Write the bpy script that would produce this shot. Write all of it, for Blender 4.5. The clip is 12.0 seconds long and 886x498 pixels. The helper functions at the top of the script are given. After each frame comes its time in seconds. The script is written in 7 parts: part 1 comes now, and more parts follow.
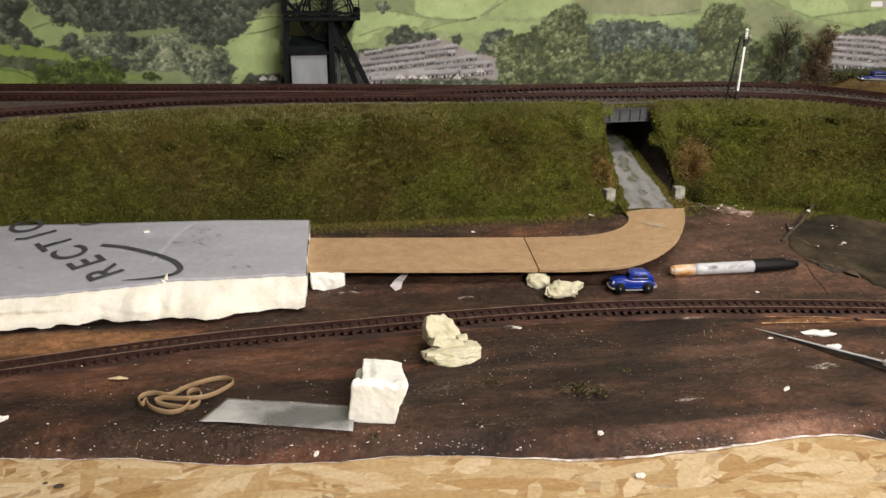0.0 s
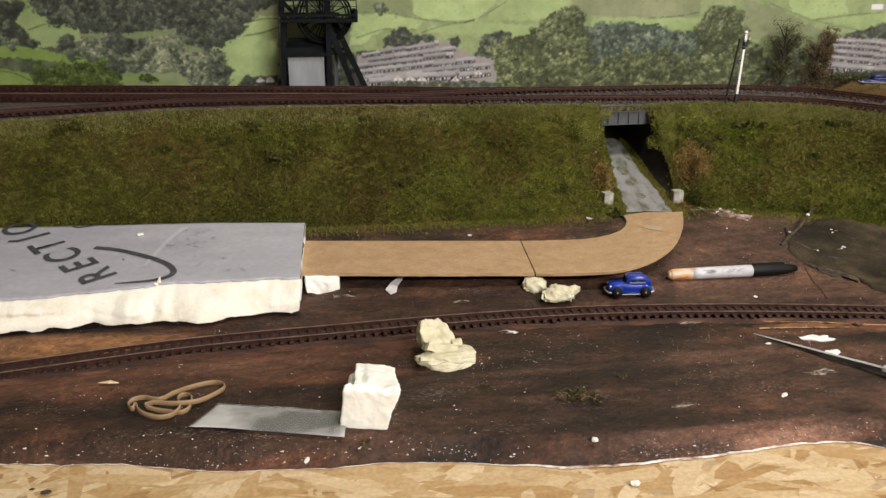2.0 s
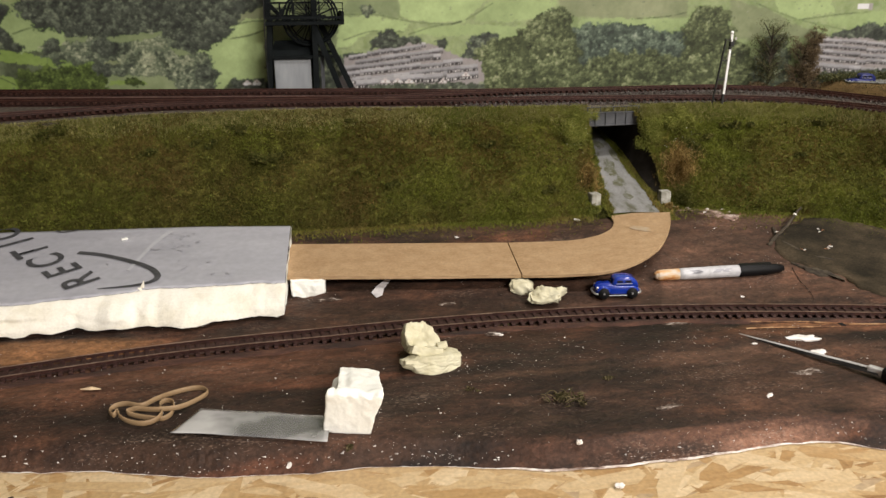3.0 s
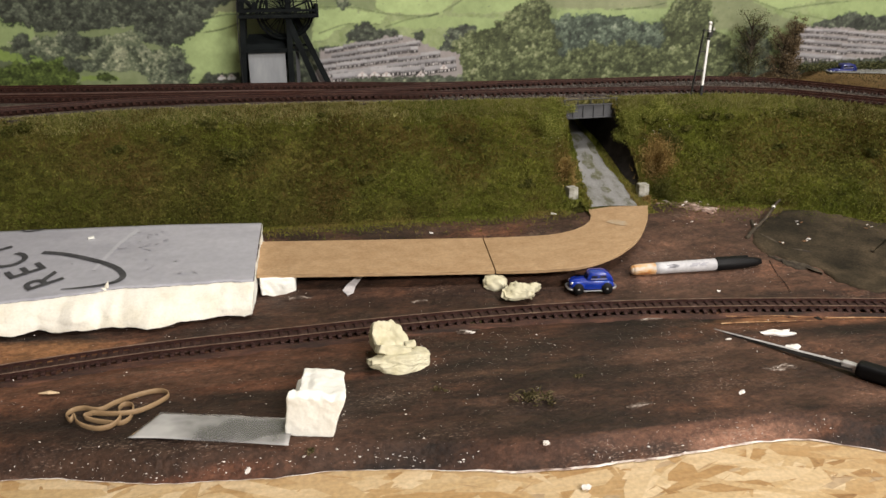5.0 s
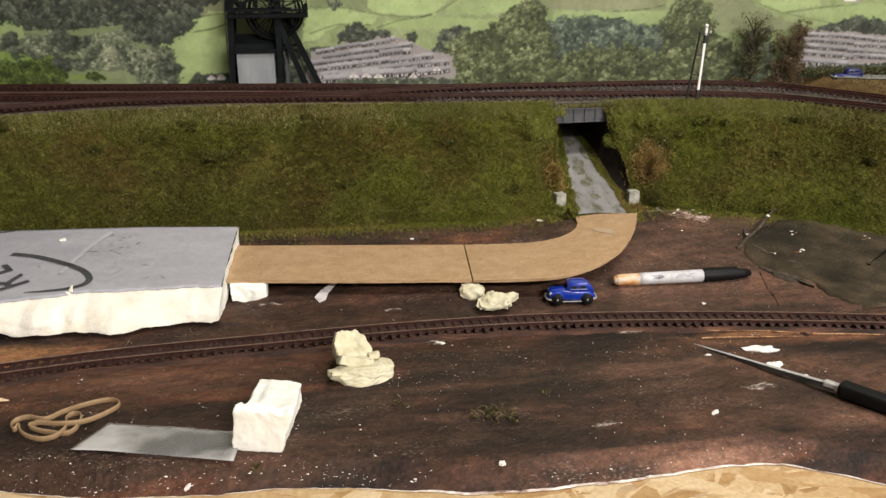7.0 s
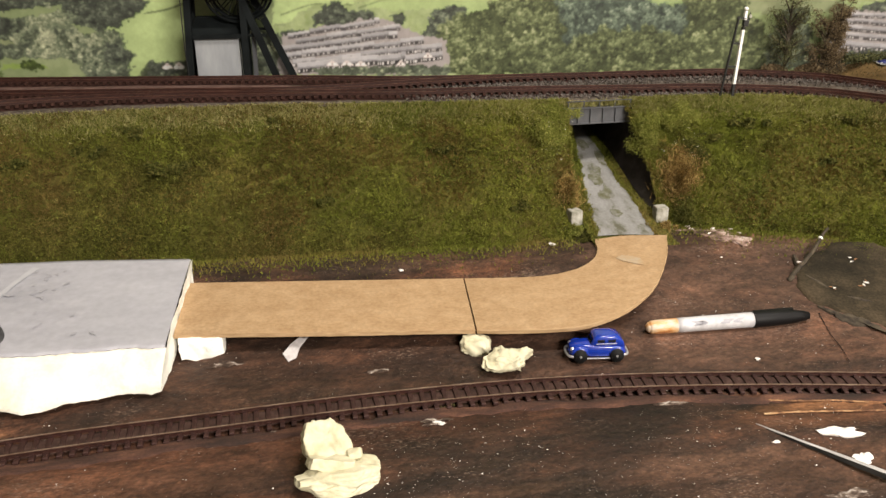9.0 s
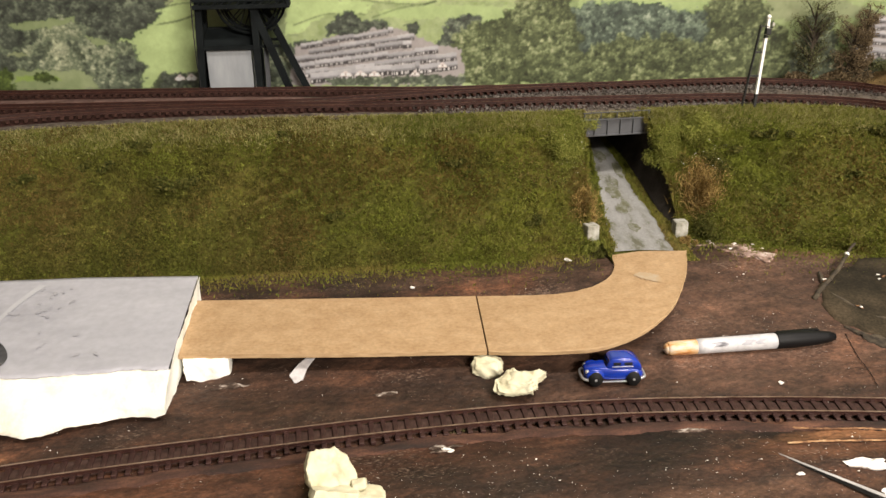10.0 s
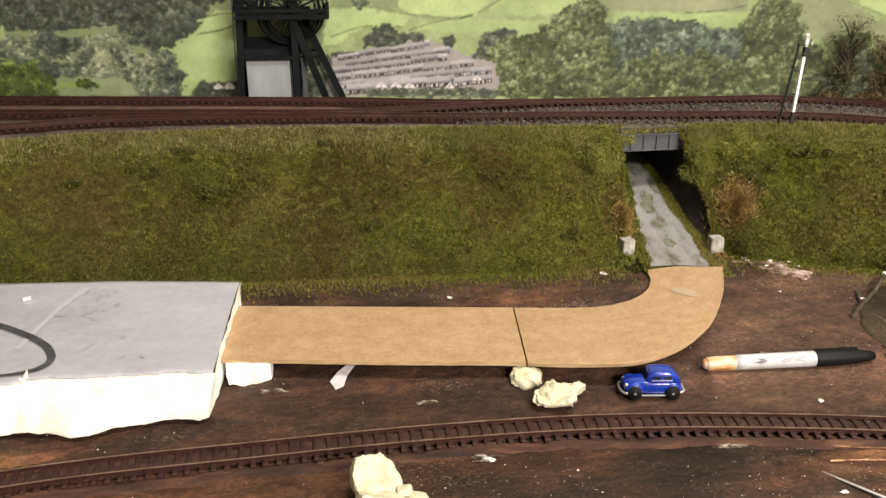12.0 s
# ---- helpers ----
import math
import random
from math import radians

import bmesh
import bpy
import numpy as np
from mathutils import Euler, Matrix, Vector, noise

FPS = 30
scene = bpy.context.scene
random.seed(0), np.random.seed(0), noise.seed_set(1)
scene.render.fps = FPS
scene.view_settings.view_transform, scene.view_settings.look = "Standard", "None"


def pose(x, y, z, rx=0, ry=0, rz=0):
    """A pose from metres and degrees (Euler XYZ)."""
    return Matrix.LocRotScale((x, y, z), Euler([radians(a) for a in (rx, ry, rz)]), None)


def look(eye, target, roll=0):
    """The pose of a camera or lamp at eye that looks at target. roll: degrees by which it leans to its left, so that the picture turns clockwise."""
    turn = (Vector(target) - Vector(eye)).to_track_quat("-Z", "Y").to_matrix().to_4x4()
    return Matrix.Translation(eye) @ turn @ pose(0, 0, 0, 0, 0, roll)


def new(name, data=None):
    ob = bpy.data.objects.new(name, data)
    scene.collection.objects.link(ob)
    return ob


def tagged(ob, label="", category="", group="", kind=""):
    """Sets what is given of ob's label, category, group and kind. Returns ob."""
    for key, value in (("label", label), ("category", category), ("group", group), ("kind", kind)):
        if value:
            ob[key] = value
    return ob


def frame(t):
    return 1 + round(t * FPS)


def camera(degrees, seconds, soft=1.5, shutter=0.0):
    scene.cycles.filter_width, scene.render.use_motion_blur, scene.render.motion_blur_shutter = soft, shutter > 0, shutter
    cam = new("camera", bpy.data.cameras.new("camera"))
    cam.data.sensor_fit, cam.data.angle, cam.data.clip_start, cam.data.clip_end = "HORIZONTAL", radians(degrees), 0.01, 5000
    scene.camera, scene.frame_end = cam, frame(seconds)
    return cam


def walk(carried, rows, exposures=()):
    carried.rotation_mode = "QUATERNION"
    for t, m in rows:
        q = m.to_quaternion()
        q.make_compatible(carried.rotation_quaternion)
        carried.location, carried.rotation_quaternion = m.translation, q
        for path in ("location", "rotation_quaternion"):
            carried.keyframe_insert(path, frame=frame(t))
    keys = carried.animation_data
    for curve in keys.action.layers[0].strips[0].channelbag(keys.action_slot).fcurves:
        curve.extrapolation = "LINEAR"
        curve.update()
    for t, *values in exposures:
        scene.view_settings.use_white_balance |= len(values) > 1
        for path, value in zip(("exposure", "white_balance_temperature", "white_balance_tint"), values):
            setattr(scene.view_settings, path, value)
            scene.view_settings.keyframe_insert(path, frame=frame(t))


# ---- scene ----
cam = camera(58.402, 12.0)
walk(cam, [
    (0.0, look((-0.3598, -0.7080, 0.2901), (-0.2323, 0.0383, 0.0317), -0.127)),
    (0.5, look((-0.3594, -0.7036, 0.2895), (-0.2320, 0.0423, 0.0300), -0.018)),
    (1.0, look((-0.3584, -0.7033, 0.2891), (-0.2338, 0.0430, 0.0295), -0.026)),
    (1.5, look((-0.3556, -0.7034, 0.2885), (-0.2323, 0.0436, 0.0300), -0.079)),
    (2.0, look((-0.3533, -0.7027, 0.2890), (-0.2270, 0.0446, 0.0329), -0.028)),
    (2.5, look((-0.3492, -0.7023, 0.2891), (-0.2189, 0.0451, 0.0352), -0.139)),
    (3.0, look((-0.3452, -0.7010, 0.2884), (-0.2128, 0.0459, 0.0341), -0.316)),
    (5.0, look((-0.3234, -0.6919, 0.2871), (-0.1843, 0.0515, 0.0261), -0.660)),
    (5.5, look((-0.3024, -0.6881, 0.2862), (-0.1672, 0.0568, 0.0278), -0.793)),
    (6.0, look((-0.2921, -0.6818, 0.2874), (-0.1620, 0.0645, 0.0304), -0.834)),
    (6.5, look((-0.2894, -0.6772, 0.2868), (-0.1617, 0.0690, 0.0282), -0.752)),
    (7.0, look((-0.2804, -0.6766, 0.2842), (-0.1590, 0.0705, 0.0252), -0.356)),
    (7.2, look((-0.2706, -0.6730, 0.2788), (-0.1532, 0.0755, 0.0218), -0.421)),
    (8.8, look((-0.2664, -0.5219, 0.2961), (-0.1150, 0.2081, 0.0058), -0.184)),
    (9.0, look((-0.2629, -0.5272, 0.2962), (-0.1311, 0.2060, 0.0046), -0.310)),
    (9.5, look((-0.2553, -0.5168, 0.2969), (-0.1480, 0.2211, 0.0072), -0.811)),
    (10.0, look((-0.2520, -0.5090, 0.3007), (-0.1406, 0.2289, 0.0125), -0.860)),
    (10.5, look((-0.2570, -0.5058, 0.2985), (-0.1418, 0.2313, 0.0098), -0.824)),
    (11.0, look((-0.2620, -0.5078, 0.2996), (-0.1469, 0.2292, 0.0105), -0.768)),
    (11.5, look((-0.2615, -0.5073, 0.2998), (-0.1458, 0.2308, 0.0136), -0.621)),
    (12.0, look((-0.2724, -0.5122, 0.3018), (-0.1755, 0.2322, 0.0252), -0.098)),
], [
    (0.0, 0.0, 6500, 12),
    (3.2, 0.0, 6500, 12),
    (5.0, 0.05, 6500, 12),
    (7.2, 0.10, 6500, 12),
    (9.0, 0.44, 6850, 12),
    (12.0, 0.54, 6850, 12),
])

# ---- light: a closed hobby room; white ceiling tube fittings added out of view ----
world = bpy.data.worlds.new("room_world")
world.use_nodes = True
world.node_tree.nodes["Background"].inputs[0].default_value = (0.9, 0.92, 1.0, 1)
world.node_tree.nodes["Background"].inputs[1].default_value = 0.02
scene.world = world


def ceiling_lamp(x, y, z, w, d, watts, colour):
    data = bpy.data.lights.new("tube_light", "AREA")
    data.shape, data.size, data.size_y, data.energy, data.color = "RECTANGLE", w, d, watts, colour
    lamp = new("tube_light", data)
    lamp.matrix_world = pose(x, y, z)
    return lamp


WARM = (1.0, 0.952, 0.892)
ceiling_lamp(0.70, -2.50, 1.395, 1.2, 0.60, 172.0, WARM)
# unseen second lamp, added overhead as fill
ceiling_lamp(0.45, -0.30, 1.395, 1.2, 0.14, 18.5, WARM)

# ---- materials ----
def material(name, stops, scale=(20, 20, 20), detail=6.0, rough=0.8, metal=0.0, bump=0.0, bump_scale=200.0, island=0.0,
             fine=None, spec=0.4, coat=0.0, rough_var=0.0):
    """Noise through a colour ramp, a second finer noise over it, relief from a third; island: how much each loose piece differs."""
    m = bpy.data.materials.new(name)
    m.use_nodes = True
    nt = m.node_tree
    n, l = nt.nodes, nt.links
    b = n["Principled BSDF"]
    tc = n.new("ShaderNodeTexCoord")
    mp = n.new("ShaderNodeMapping")
    mp.inputs["Scale"].default_value = scale
    l.new(tc.outputs["Object"], mp.inputs["Vector"])
    no = n.new("ShaderNodeTexNoise")
    no.inputs["Scale"].default_value, no.inputs["Detail"].default_value, no.inputs["Roughness"].default_value = 1.0, detail, 0.62
    l.new(mp.outputs[0], no.inputs["Vector"])
    fac = no.outputs["Fac"]
    if island:
        geo = n.new("ShaderNodeNewGeometry")
        mix = n.new("ShaderNodeMix")
        mix.inputs[0].default_value = island
        l.new(fac, mix.inputs[2])
        l.new(geo.outputs["Random Per Island"], mix.inputs[3])
        fac = mix.outputs[0]
    ramp = n.new("ShaderNodeValToRGB")
    while len(ramp.color_ramp.elements) < len(stops):
        ramp.color_ramp.elements.new(0.5)
    for e, (p, c) in zip(ramp.color_ramp.elements, stops):
        e.position, e.color = p, (*c, 1)
    l.new(fac, ramp.inputs[0])
    col = ramp.outputs[0]
    if fine:
        n2 = n.new("ShaderNodeTexNoise")
        n2.inputs["Scale"].default_value, n2.inputs["Detail"].default_value = fine[0], 4
        l.new(tc.outputs["Object"], n2.inputs["Vector"])
        mr = n.new("ShaderNodeMapRange")
        mr.inputs[1].default_value, mr.inputs[2].default_value = 0.3, 0.7
        mr.inputs[3].default_value, mr.inputs[4].default_value = 1 - fine[1], 1 + fine[1]
        l.new(n2.outputs["Fac"], mr.inputs[0])
        mu = n.new("ShaderNodeVectorMath")
        mu.operation = "SCALE"
        l.new(col, mu.inputs[0])
        l.new(mr.outputs[0], mu.inputs["Scale"])
        col = mu.outputs[0]
    l.new(col, b.inputs["Base Color"])
    b.inputs["Roughness"].default_value, b.inputs["Metallic"].default_value = rough, metal
    b.inputs["Specular IOR Level"].default_value = spec
    b.inputs["Coat Weight"].default_value = coat
    if rough_var:
        rr = n.new("ShaderNodeMapRange")
        rr.inputs[1].default_value, rr.inputs[2].default_value = 0.3, 0.7
        rr.inputs[3].default_value, rr.inputs[4].default_value = rough - rough_var, rough + rough_var
        l.new(no.outputs["Fac"], rr.inputs[0])
        l.new(rr.outputs[0], b.inputs["Roughness"])
    if bump:
        n3 = n.new("ShaderNodeTexNoise")
        n3.inputs["Scale"].default_value, n3.inputs["Detail"].default_value = bump_scale, 5
        l.new(tc.outputs["Object"], n3.inputs["Vector"])
        bp = n.new("ShaderNodeBump")
        bp.inputs["Strength"].default_value, bp.inputs["Distance"].default_value = 0.6, bump
        l.new(n3.outputs["Fac"], bp.inputs["Height"])
        l.new(bp.outputs[0], b.inputs["Normal"])
    return m


def plain(name, colour, rough=0.5, metal=0.0, coat=0.0, spec=0.5):
    c = np.array(colour)
    return material(name, [(0.3, tuple(c * 0.86)), (0.7, tuple(np.minimum(c * 1.1, 0.95)))], (60, 60, 60), 4, rough, metal, 0.0, coat=coat, spec=spec)


def zones(name, noise_scale, layers, base, rough=0.70, bump=0.0022, fine=0.35):
    """A painted surface: a noisy base, and stains of their own colour round given places. layers: (colour, x, y, rx, ry, strength, raggedness)."""
    m = material(name, base, noise_scale, 8, rough, 0, bump, 260, fine=(420, fine), spec=0.3, rough_var=0.1)
    nt = m.node_tree
    n, l = nt.nodes, nt.links
    b = n["Principled BSDF"]
    tc = next(q for q in n if q.type == "TEX_COORD")
    col = b.inputs["Base Color"].links[0].from_socket
    wob = n.new("ShaderNodeTexNoise")
    wob.inputs["Scale"].default_value, wob.inputs["Detail"].default_value, wob.inputs["Roughness"].default_value = 26, 8, 0.68
    mpw = n.new("ShaderNodeMapping")
    mpw.inputs["Scale"].default_value = (0.75, 1.5, 1)
    l.new(tc.outputs["Object"], mpw.inputs["Vector"])
    l.new(mpw.outputs[0], wob.inputs["Vector"])
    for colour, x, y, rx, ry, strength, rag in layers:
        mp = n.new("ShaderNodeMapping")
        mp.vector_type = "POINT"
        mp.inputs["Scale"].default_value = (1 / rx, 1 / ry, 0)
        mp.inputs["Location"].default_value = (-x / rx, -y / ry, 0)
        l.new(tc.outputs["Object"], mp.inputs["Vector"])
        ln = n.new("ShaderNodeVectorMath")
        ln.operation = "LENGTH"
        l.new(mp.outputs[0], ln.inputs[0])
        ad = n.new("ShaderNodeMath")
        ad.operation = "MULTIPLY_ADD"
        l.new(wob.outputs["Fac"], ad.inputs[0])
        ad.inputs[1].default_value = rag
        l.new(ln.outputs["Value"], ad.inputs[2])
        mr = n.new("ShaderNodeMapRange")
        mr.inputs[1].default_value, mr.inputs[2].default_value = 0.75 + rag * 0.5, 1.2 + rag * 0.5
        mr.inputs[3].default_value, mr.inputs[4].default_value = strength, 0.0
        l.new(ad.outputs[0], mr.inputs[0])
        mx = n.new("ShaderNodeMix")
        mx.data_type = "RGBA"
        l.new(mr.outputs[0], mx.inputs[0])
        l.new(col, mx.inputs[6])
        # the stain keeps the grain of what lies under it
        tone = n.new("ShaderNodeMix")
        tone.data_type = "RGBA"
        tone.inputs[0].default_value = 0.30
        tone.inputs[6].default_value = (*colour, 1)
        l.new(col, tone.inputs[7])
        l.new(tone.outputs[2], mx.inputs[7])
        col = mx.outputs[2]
    # brush marks and grit at two finer scales
    for (gx, gy), lo, hi in (((7, 22), 0.58, 1.40), ((30, 62), 0.68, 1.34), ((130, 200), 0.68, 1.36), ((360, 480), 0.74, 1.30)):
        gm, gn, gr, gs = n.new("ShaderNodeMapping"), n.new("ShaderNodeTexNoise"), n.new("ShaderNodeMapRange"), n.new("ShaderNodeVectorMath")
        gm.inputs["Scale"].default_value = (gx, gy, gx)
        gn.inputs["Scale"].default_value, gn.inputs["Detail"].default_value, gn.inputs["Roughness"].default_value = 1.0, 7, 0.7
        l.new(tc.outputs["Object"], gm.inputs["Vector"])
        l.new(gm.outputs[0], gn.inputs["Vector"])
        gr.inputs[1].default_value, gr.inputs[2].default_value, gr.inputs[3].default_value, gr.inputs[4].default_value = 0.36, 0.64, lo, hi
        l.new(gn.outputs["Fac"], gr.inputs[0])
        gs.operation = "SCALE"
        l.new(col, gs.inputs[0])
        l.new(gr.outputs[0], gs.inputs["Scale"])
        col = gs.outputs[0]
    # dry brushed dust: fine pale specks that gather in drifts
    sp, dr = n.new("ShaderNodeTexNoise"), n.new("ShaderNodeTexNoise")
    sp.inputs["Scale"].default_value, sp.inputs["Detail"].default_value = 700, 3
    dr.inputs["Scale"].default_value, dr.inputs["Detail"].default_value = 20, 5
    spm, drm = n.new("ShaderNodeMapping"), n.new("ShaderNodeMapping")
    spm.inputs["Scale"].default_value, drm.inputs["Scale"].default_value = (0.55, 1.25, 1), (0.6, 1.5, 1)
    l.new(tc.outputs["Object"], spm.inputs["Vector"])
    l.new(tc.outputs["Object"], drm.inputs["Vector"])
    l.new(spm.outputs[0], sp.inputs["Vector"])
    l.new(drm.outputs[0], dr.inputs["Vector"])
    su, st = n.new("ShaderNodeMath"), n.new("ShaderNodeMapRange")
    su.operation = "MULTIPLY_ADD"
    l.new(dr.outputs["Fac"], su.inputs[0])
    su.inputs[1].default_value = 0.75
    l.new(sp.outputs["Fac"], su.inputs[2])
    st.inputs[1].default_value, st.inputs[2].default_value, st.inputs[3].default_value, st.inputs[4].default_value = 1.02, 1.20, 0.0, 0.50
    l.new(su.outputs[0], st.inputs[0])
    dm = n.new("ShaderNodeMix")
    dm.data_type = "RGBA"
    l.new(st.outputs[0], dm.inputs[0])
    l.new(col, dm.inputs[6])
    dm.inputs[7].default_value = (0.34, 0.27, 0.225, 1)
    col = dm.outputs[2]
    age = n.new("ShaderNodeVectorMath")
    age.operation = "MULTIPLY"
    l.new(col, age.inputs[0])
    age.inputs[1].default_value = (0.870, 0.765, 0.695)
    col = age.outputs[0]
    l.new(col, b.inputs["Base Color"])
    return m


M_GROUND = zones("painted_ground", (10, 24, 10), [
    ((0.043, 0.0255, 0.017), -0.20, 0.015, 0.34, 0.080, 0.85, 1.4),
    ((0.096, 0.059, 0.042), 0.11, 0.04, 0.22, 0.12, 0.85, 1.4),
    ((0.145, 0.072, 0.044), -0.45, -0.115, 0.20, 0.042, 0.75, 1.6),
    ((0.060, 0.024, 0.013), -0.28, -0.080, 0.22, 0.030, 0.75, 1.5),
    ((0.026, 0.0175, 0.0125), -0.17, -0.198, 0.31, 0.098, 0.92, 1.1),
    ((0.080, 0.045, 0.029), 0.06, -0.215, 0.13, 0.055, 0.7, 1.6),
    ((0.028, 0.019, 0.014), -0.55, -0.19, 0.20, 0.040, 0.6, 1.0),
    ((0.070, 0.042, 0.029), -0.50, -0.235, 0.30, 0.022, 0.6, 1.6),
    ((0.25, 0.165, 0.125), -0.565, -0.226, 0.055, 0.010, 0.7, 1.4),
    ((0.12, 0.050, 0.028), -0.40, -0.247, 0.055, 0.008, 0.7, 1.6),
    ((0.085, 0.048, 0.031), -0.175, -0.207, 0.045, 0.006, 0.8, 1.8),
    ((0.075, 0.046, 0.030), -0.21, -0.166, 0.10, 0.005, 0.7, 1.8),
    ((0.115, 0.050, 0.029), -0.34, -0.150, 0.07, 0.010, 0.7, 1.8),
    ((0.150, 0.088, 0.060), -0.03, -0.165, 0.055, 0.014, 0.65, 2.0),
    ((0.135, 0.078, 0.053), 0.09, -0.250, 0.06, 0.022, 0.7, 1.8),
    ((0.17, 0.082, 0.045), 0.10, -0.122, 0.10, 0.020, 0.85, 1.4),
    ((0.30, 0.160, 0.075), 0.08, -0.112, 0.06, 0.008, 0.6, 1.4),
    ((0.095, 0.050, 0.033), -0.12, -0.268, 0.18, 0.006, 0.8, 1.5),
    ((0.12, 0.054, 0.033), 0.06, -0.312, 0.12, 0.008, 0.7, 1.6),
    ((0.28, 0.17, 0.125), -0.03, -0.276, 0.05, 0.008, 0.6, 1.8),
    ((0.34, 0.185, 0.085), -0.60, -0.052, 0.12, 0.020, 0.85, 0.5),
    ((0.040, 0.030, 0.022), -0.15, 0.15, 0.30, 0.035, 0.7, 1.0),
], [(0.36, (0.009, 0.006, 0.0045)), (0.47, (0.030, 0.0165, 0.011)), (0.56, (0.068, 0.034, 0.021)), (0.68, (0.17, 0.080, 0.045))])
M_SHOULDER = material("rusty_sand", [(0.38, (0.021, 0.0112, 0.008)), (0.52, (0.055, 0.024, 0.0155)), (0.70, (0.175, 0.079, 0.046))], (14, 60, 20), 8, 0.9, 0, 0.0008, 500, fine=(700, 0.3))
M_PLASTER = material("white_plaster", [(0.32, (0.62, 0.56, 0.51)), (0.6, (0.84, 0.82, 0.79))], (90, 90, 90), 6, 0.85, 0, 0.0006, 400)
M_RIM = material("chalky_rim", [(0.36, (0.16, 0.105, 0.08)), (0.44, (0.42, 0.33, 0.28)), (0.55, (0.72, 0.66, 0.60)), (0.68, (0.86, 0.84, 0.81))], (60, 160, 60), 8, 0.9, 0, 0.0006, 500)
M_PINK = material("pinkish_filler", [(0.42, (0.060, 0.036, 0.025)), (0.50, (0.22, 0.14, 0.11)), (0.58, (0.40, 0.29, 0.25)), (0.70, (0.72, 0.65, 0.60))], (55, 75, 55), 8, 0.85, 0, 0.0006, 400)
M_SMEAR = material("plaster_smear", [(0.44, (0.040, 0.024, 0.016)), (0.52, (0.12, 0.085, 0.065)), (0.60, (0.34, 0.29, 0.25)), (0.72, (0.66, 0.62, 0.58))], (150, 260, 150), 8, 0.85, 0, 0.0004, 500)
M_PATCH = material("dark_scatter", [(0.34, (0.017, 0.014, 0.009)), (0.5, (0.040, 0.031, 0.019)), (0.66, (0.085, 0.062, 0.038))], (22, 22, 22), 8, 0.95, 0, 0.0006, 600, fine=(500, 0.35), spec=0.15)
M_OSB = material("strand_board", [(0.3, (0.28, 0.185, 0.10)), (0.5, (0.42, 0.305, 0.18)), (0.75, (0.52, 0.40, 0.25))], (14, 40, 20), 6, 0.6, 0, 0.0003, 300, fine=(160, 0.2))
M_STRAND = material("wood_strand", [(0.14, (0.19, 0.092, 0.034)), (0.30, (0.385, 0.235, 0.099)), (0.55, (0.48, 0.338, 0.174)), (0.88, (0.66, 0.525, 0.34))], (8, 120, 40), 7, 0.5, 0, 0.0005, 300, island=0.55, fine=(320, 0.14))
M_GRASS_BASE = material("grass_mat", [(0.3, (0.038, 0.042, 0.009)), (0.5, (0.066, 0.066, 0.014)), (0.72, (0.092, 0.074, 0.022))], (16, 16, 16), 8, 0.95, 0, 0.002, 300, fine=(260, 0.45), spec=0.1)
M_GRASS = material("static_grass", [(0.28, (0.0650, 0.0806, 0.0123)), (0.42, (0.1142, 0.1288, 0.0202)), (0.52, (0.1512, 0.1501, 0.0291)), (0.62, (0.1736, 0.1310, 0.0381)), (0.78, (0.2408, 0.2016, 0.0739))], (9, 9, 9), 7, 0.9, 0, 0.0, island=0.12, spec=0.12)
M_DEADGRASS = material("dead_brown_grass", [(0.25, (0.0739, 0.0459, 0.0134)), (0.5, (0.1434, 0.0918, 0.0269)), (0.8, (0.2240, 0.1546, 0.0560))], (12, 12, 12), 7, 0.9, island=0.15, spec=0.12)
M_LUSH = material("lush_grass", [(0.25, (0.0829, 0.1098, 0.0134)), (0.5, (0.1736, 0.1949, 0.0291)), (0.8, (0.2968, 0.2934, 0.0694))], (14, 14, 14), 7, 0.9, island=0.15, spec=0.12)
M_FRINGE = material("pale_grass", [(0.25, (0.1437, 0.1495, 0.0414)), (0.5, (0.2587, 0.2438, 0.0874)), (0.8, (0.4140, 0.3680, 0.1782))], (14, 14, 14), 7, 0.9, 0, 0.0, island=0.40, spec=0.12)
M_RUSTBUSH = material("dead_bush", [(0.2, (0.095, 0.062, 0.020)), (0.5, (0.225, 0.145, 0.045)), (0.8, (0.38, 0.27, 0.105))], (40, 40, 40), 4, 0.95, island=0.7, spec=0.1)
M_TUFT = material("dark_tuft", [(0.2, (0.030, 0.036, 0.008)), (0.5, (0.065, 0.068, 0.014)), (0.8, (0.11, 0.10, 0.028))], (40, 40, 40), 4, 0.95, island=0.7, spec=0.1)
M_BUSH = material("green_bush", [(0.2, (0.072, 0.086, 0.014)), (0.5, (0.168, 0.182, 0.035)), (0.8, (0.29, 0.285, 0.085))], (40, 40, 40), 4, 0.95, island=0.45, spec=0.1)
M_BLOSSOM = plain("tiny_white_flower", (0.7, 0.7, 0.6), 0.9)
M_ROADMOSS = material("road_moss", [(0.34, (0.085, 0.086, 0.046)), (0.5, (0.130, 0.130, 0.092)), (0.62, (0.185, 0.183, 0.166))], (160, 160, 160), 6, 0.95, 0, 0.0006, 500, spec=0.1)
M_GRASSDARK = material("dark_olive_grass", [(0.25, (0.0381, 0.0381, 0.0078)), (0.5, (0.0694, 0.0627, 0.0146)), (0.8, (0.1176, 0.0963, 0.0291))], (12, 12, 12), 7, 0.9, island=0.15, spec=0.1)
M_INFILL = material("track_infill", [(0.35, (0.026, 0.012, 0.009)), (0.55, (0.050, 0.026, 0.020)), (0.75, (0.085, 0.050, 0.041))], (60, 120, 60), 7, 0.8, 0, 0.0005, 700, fine=(300, 0.25), spec=0.25)
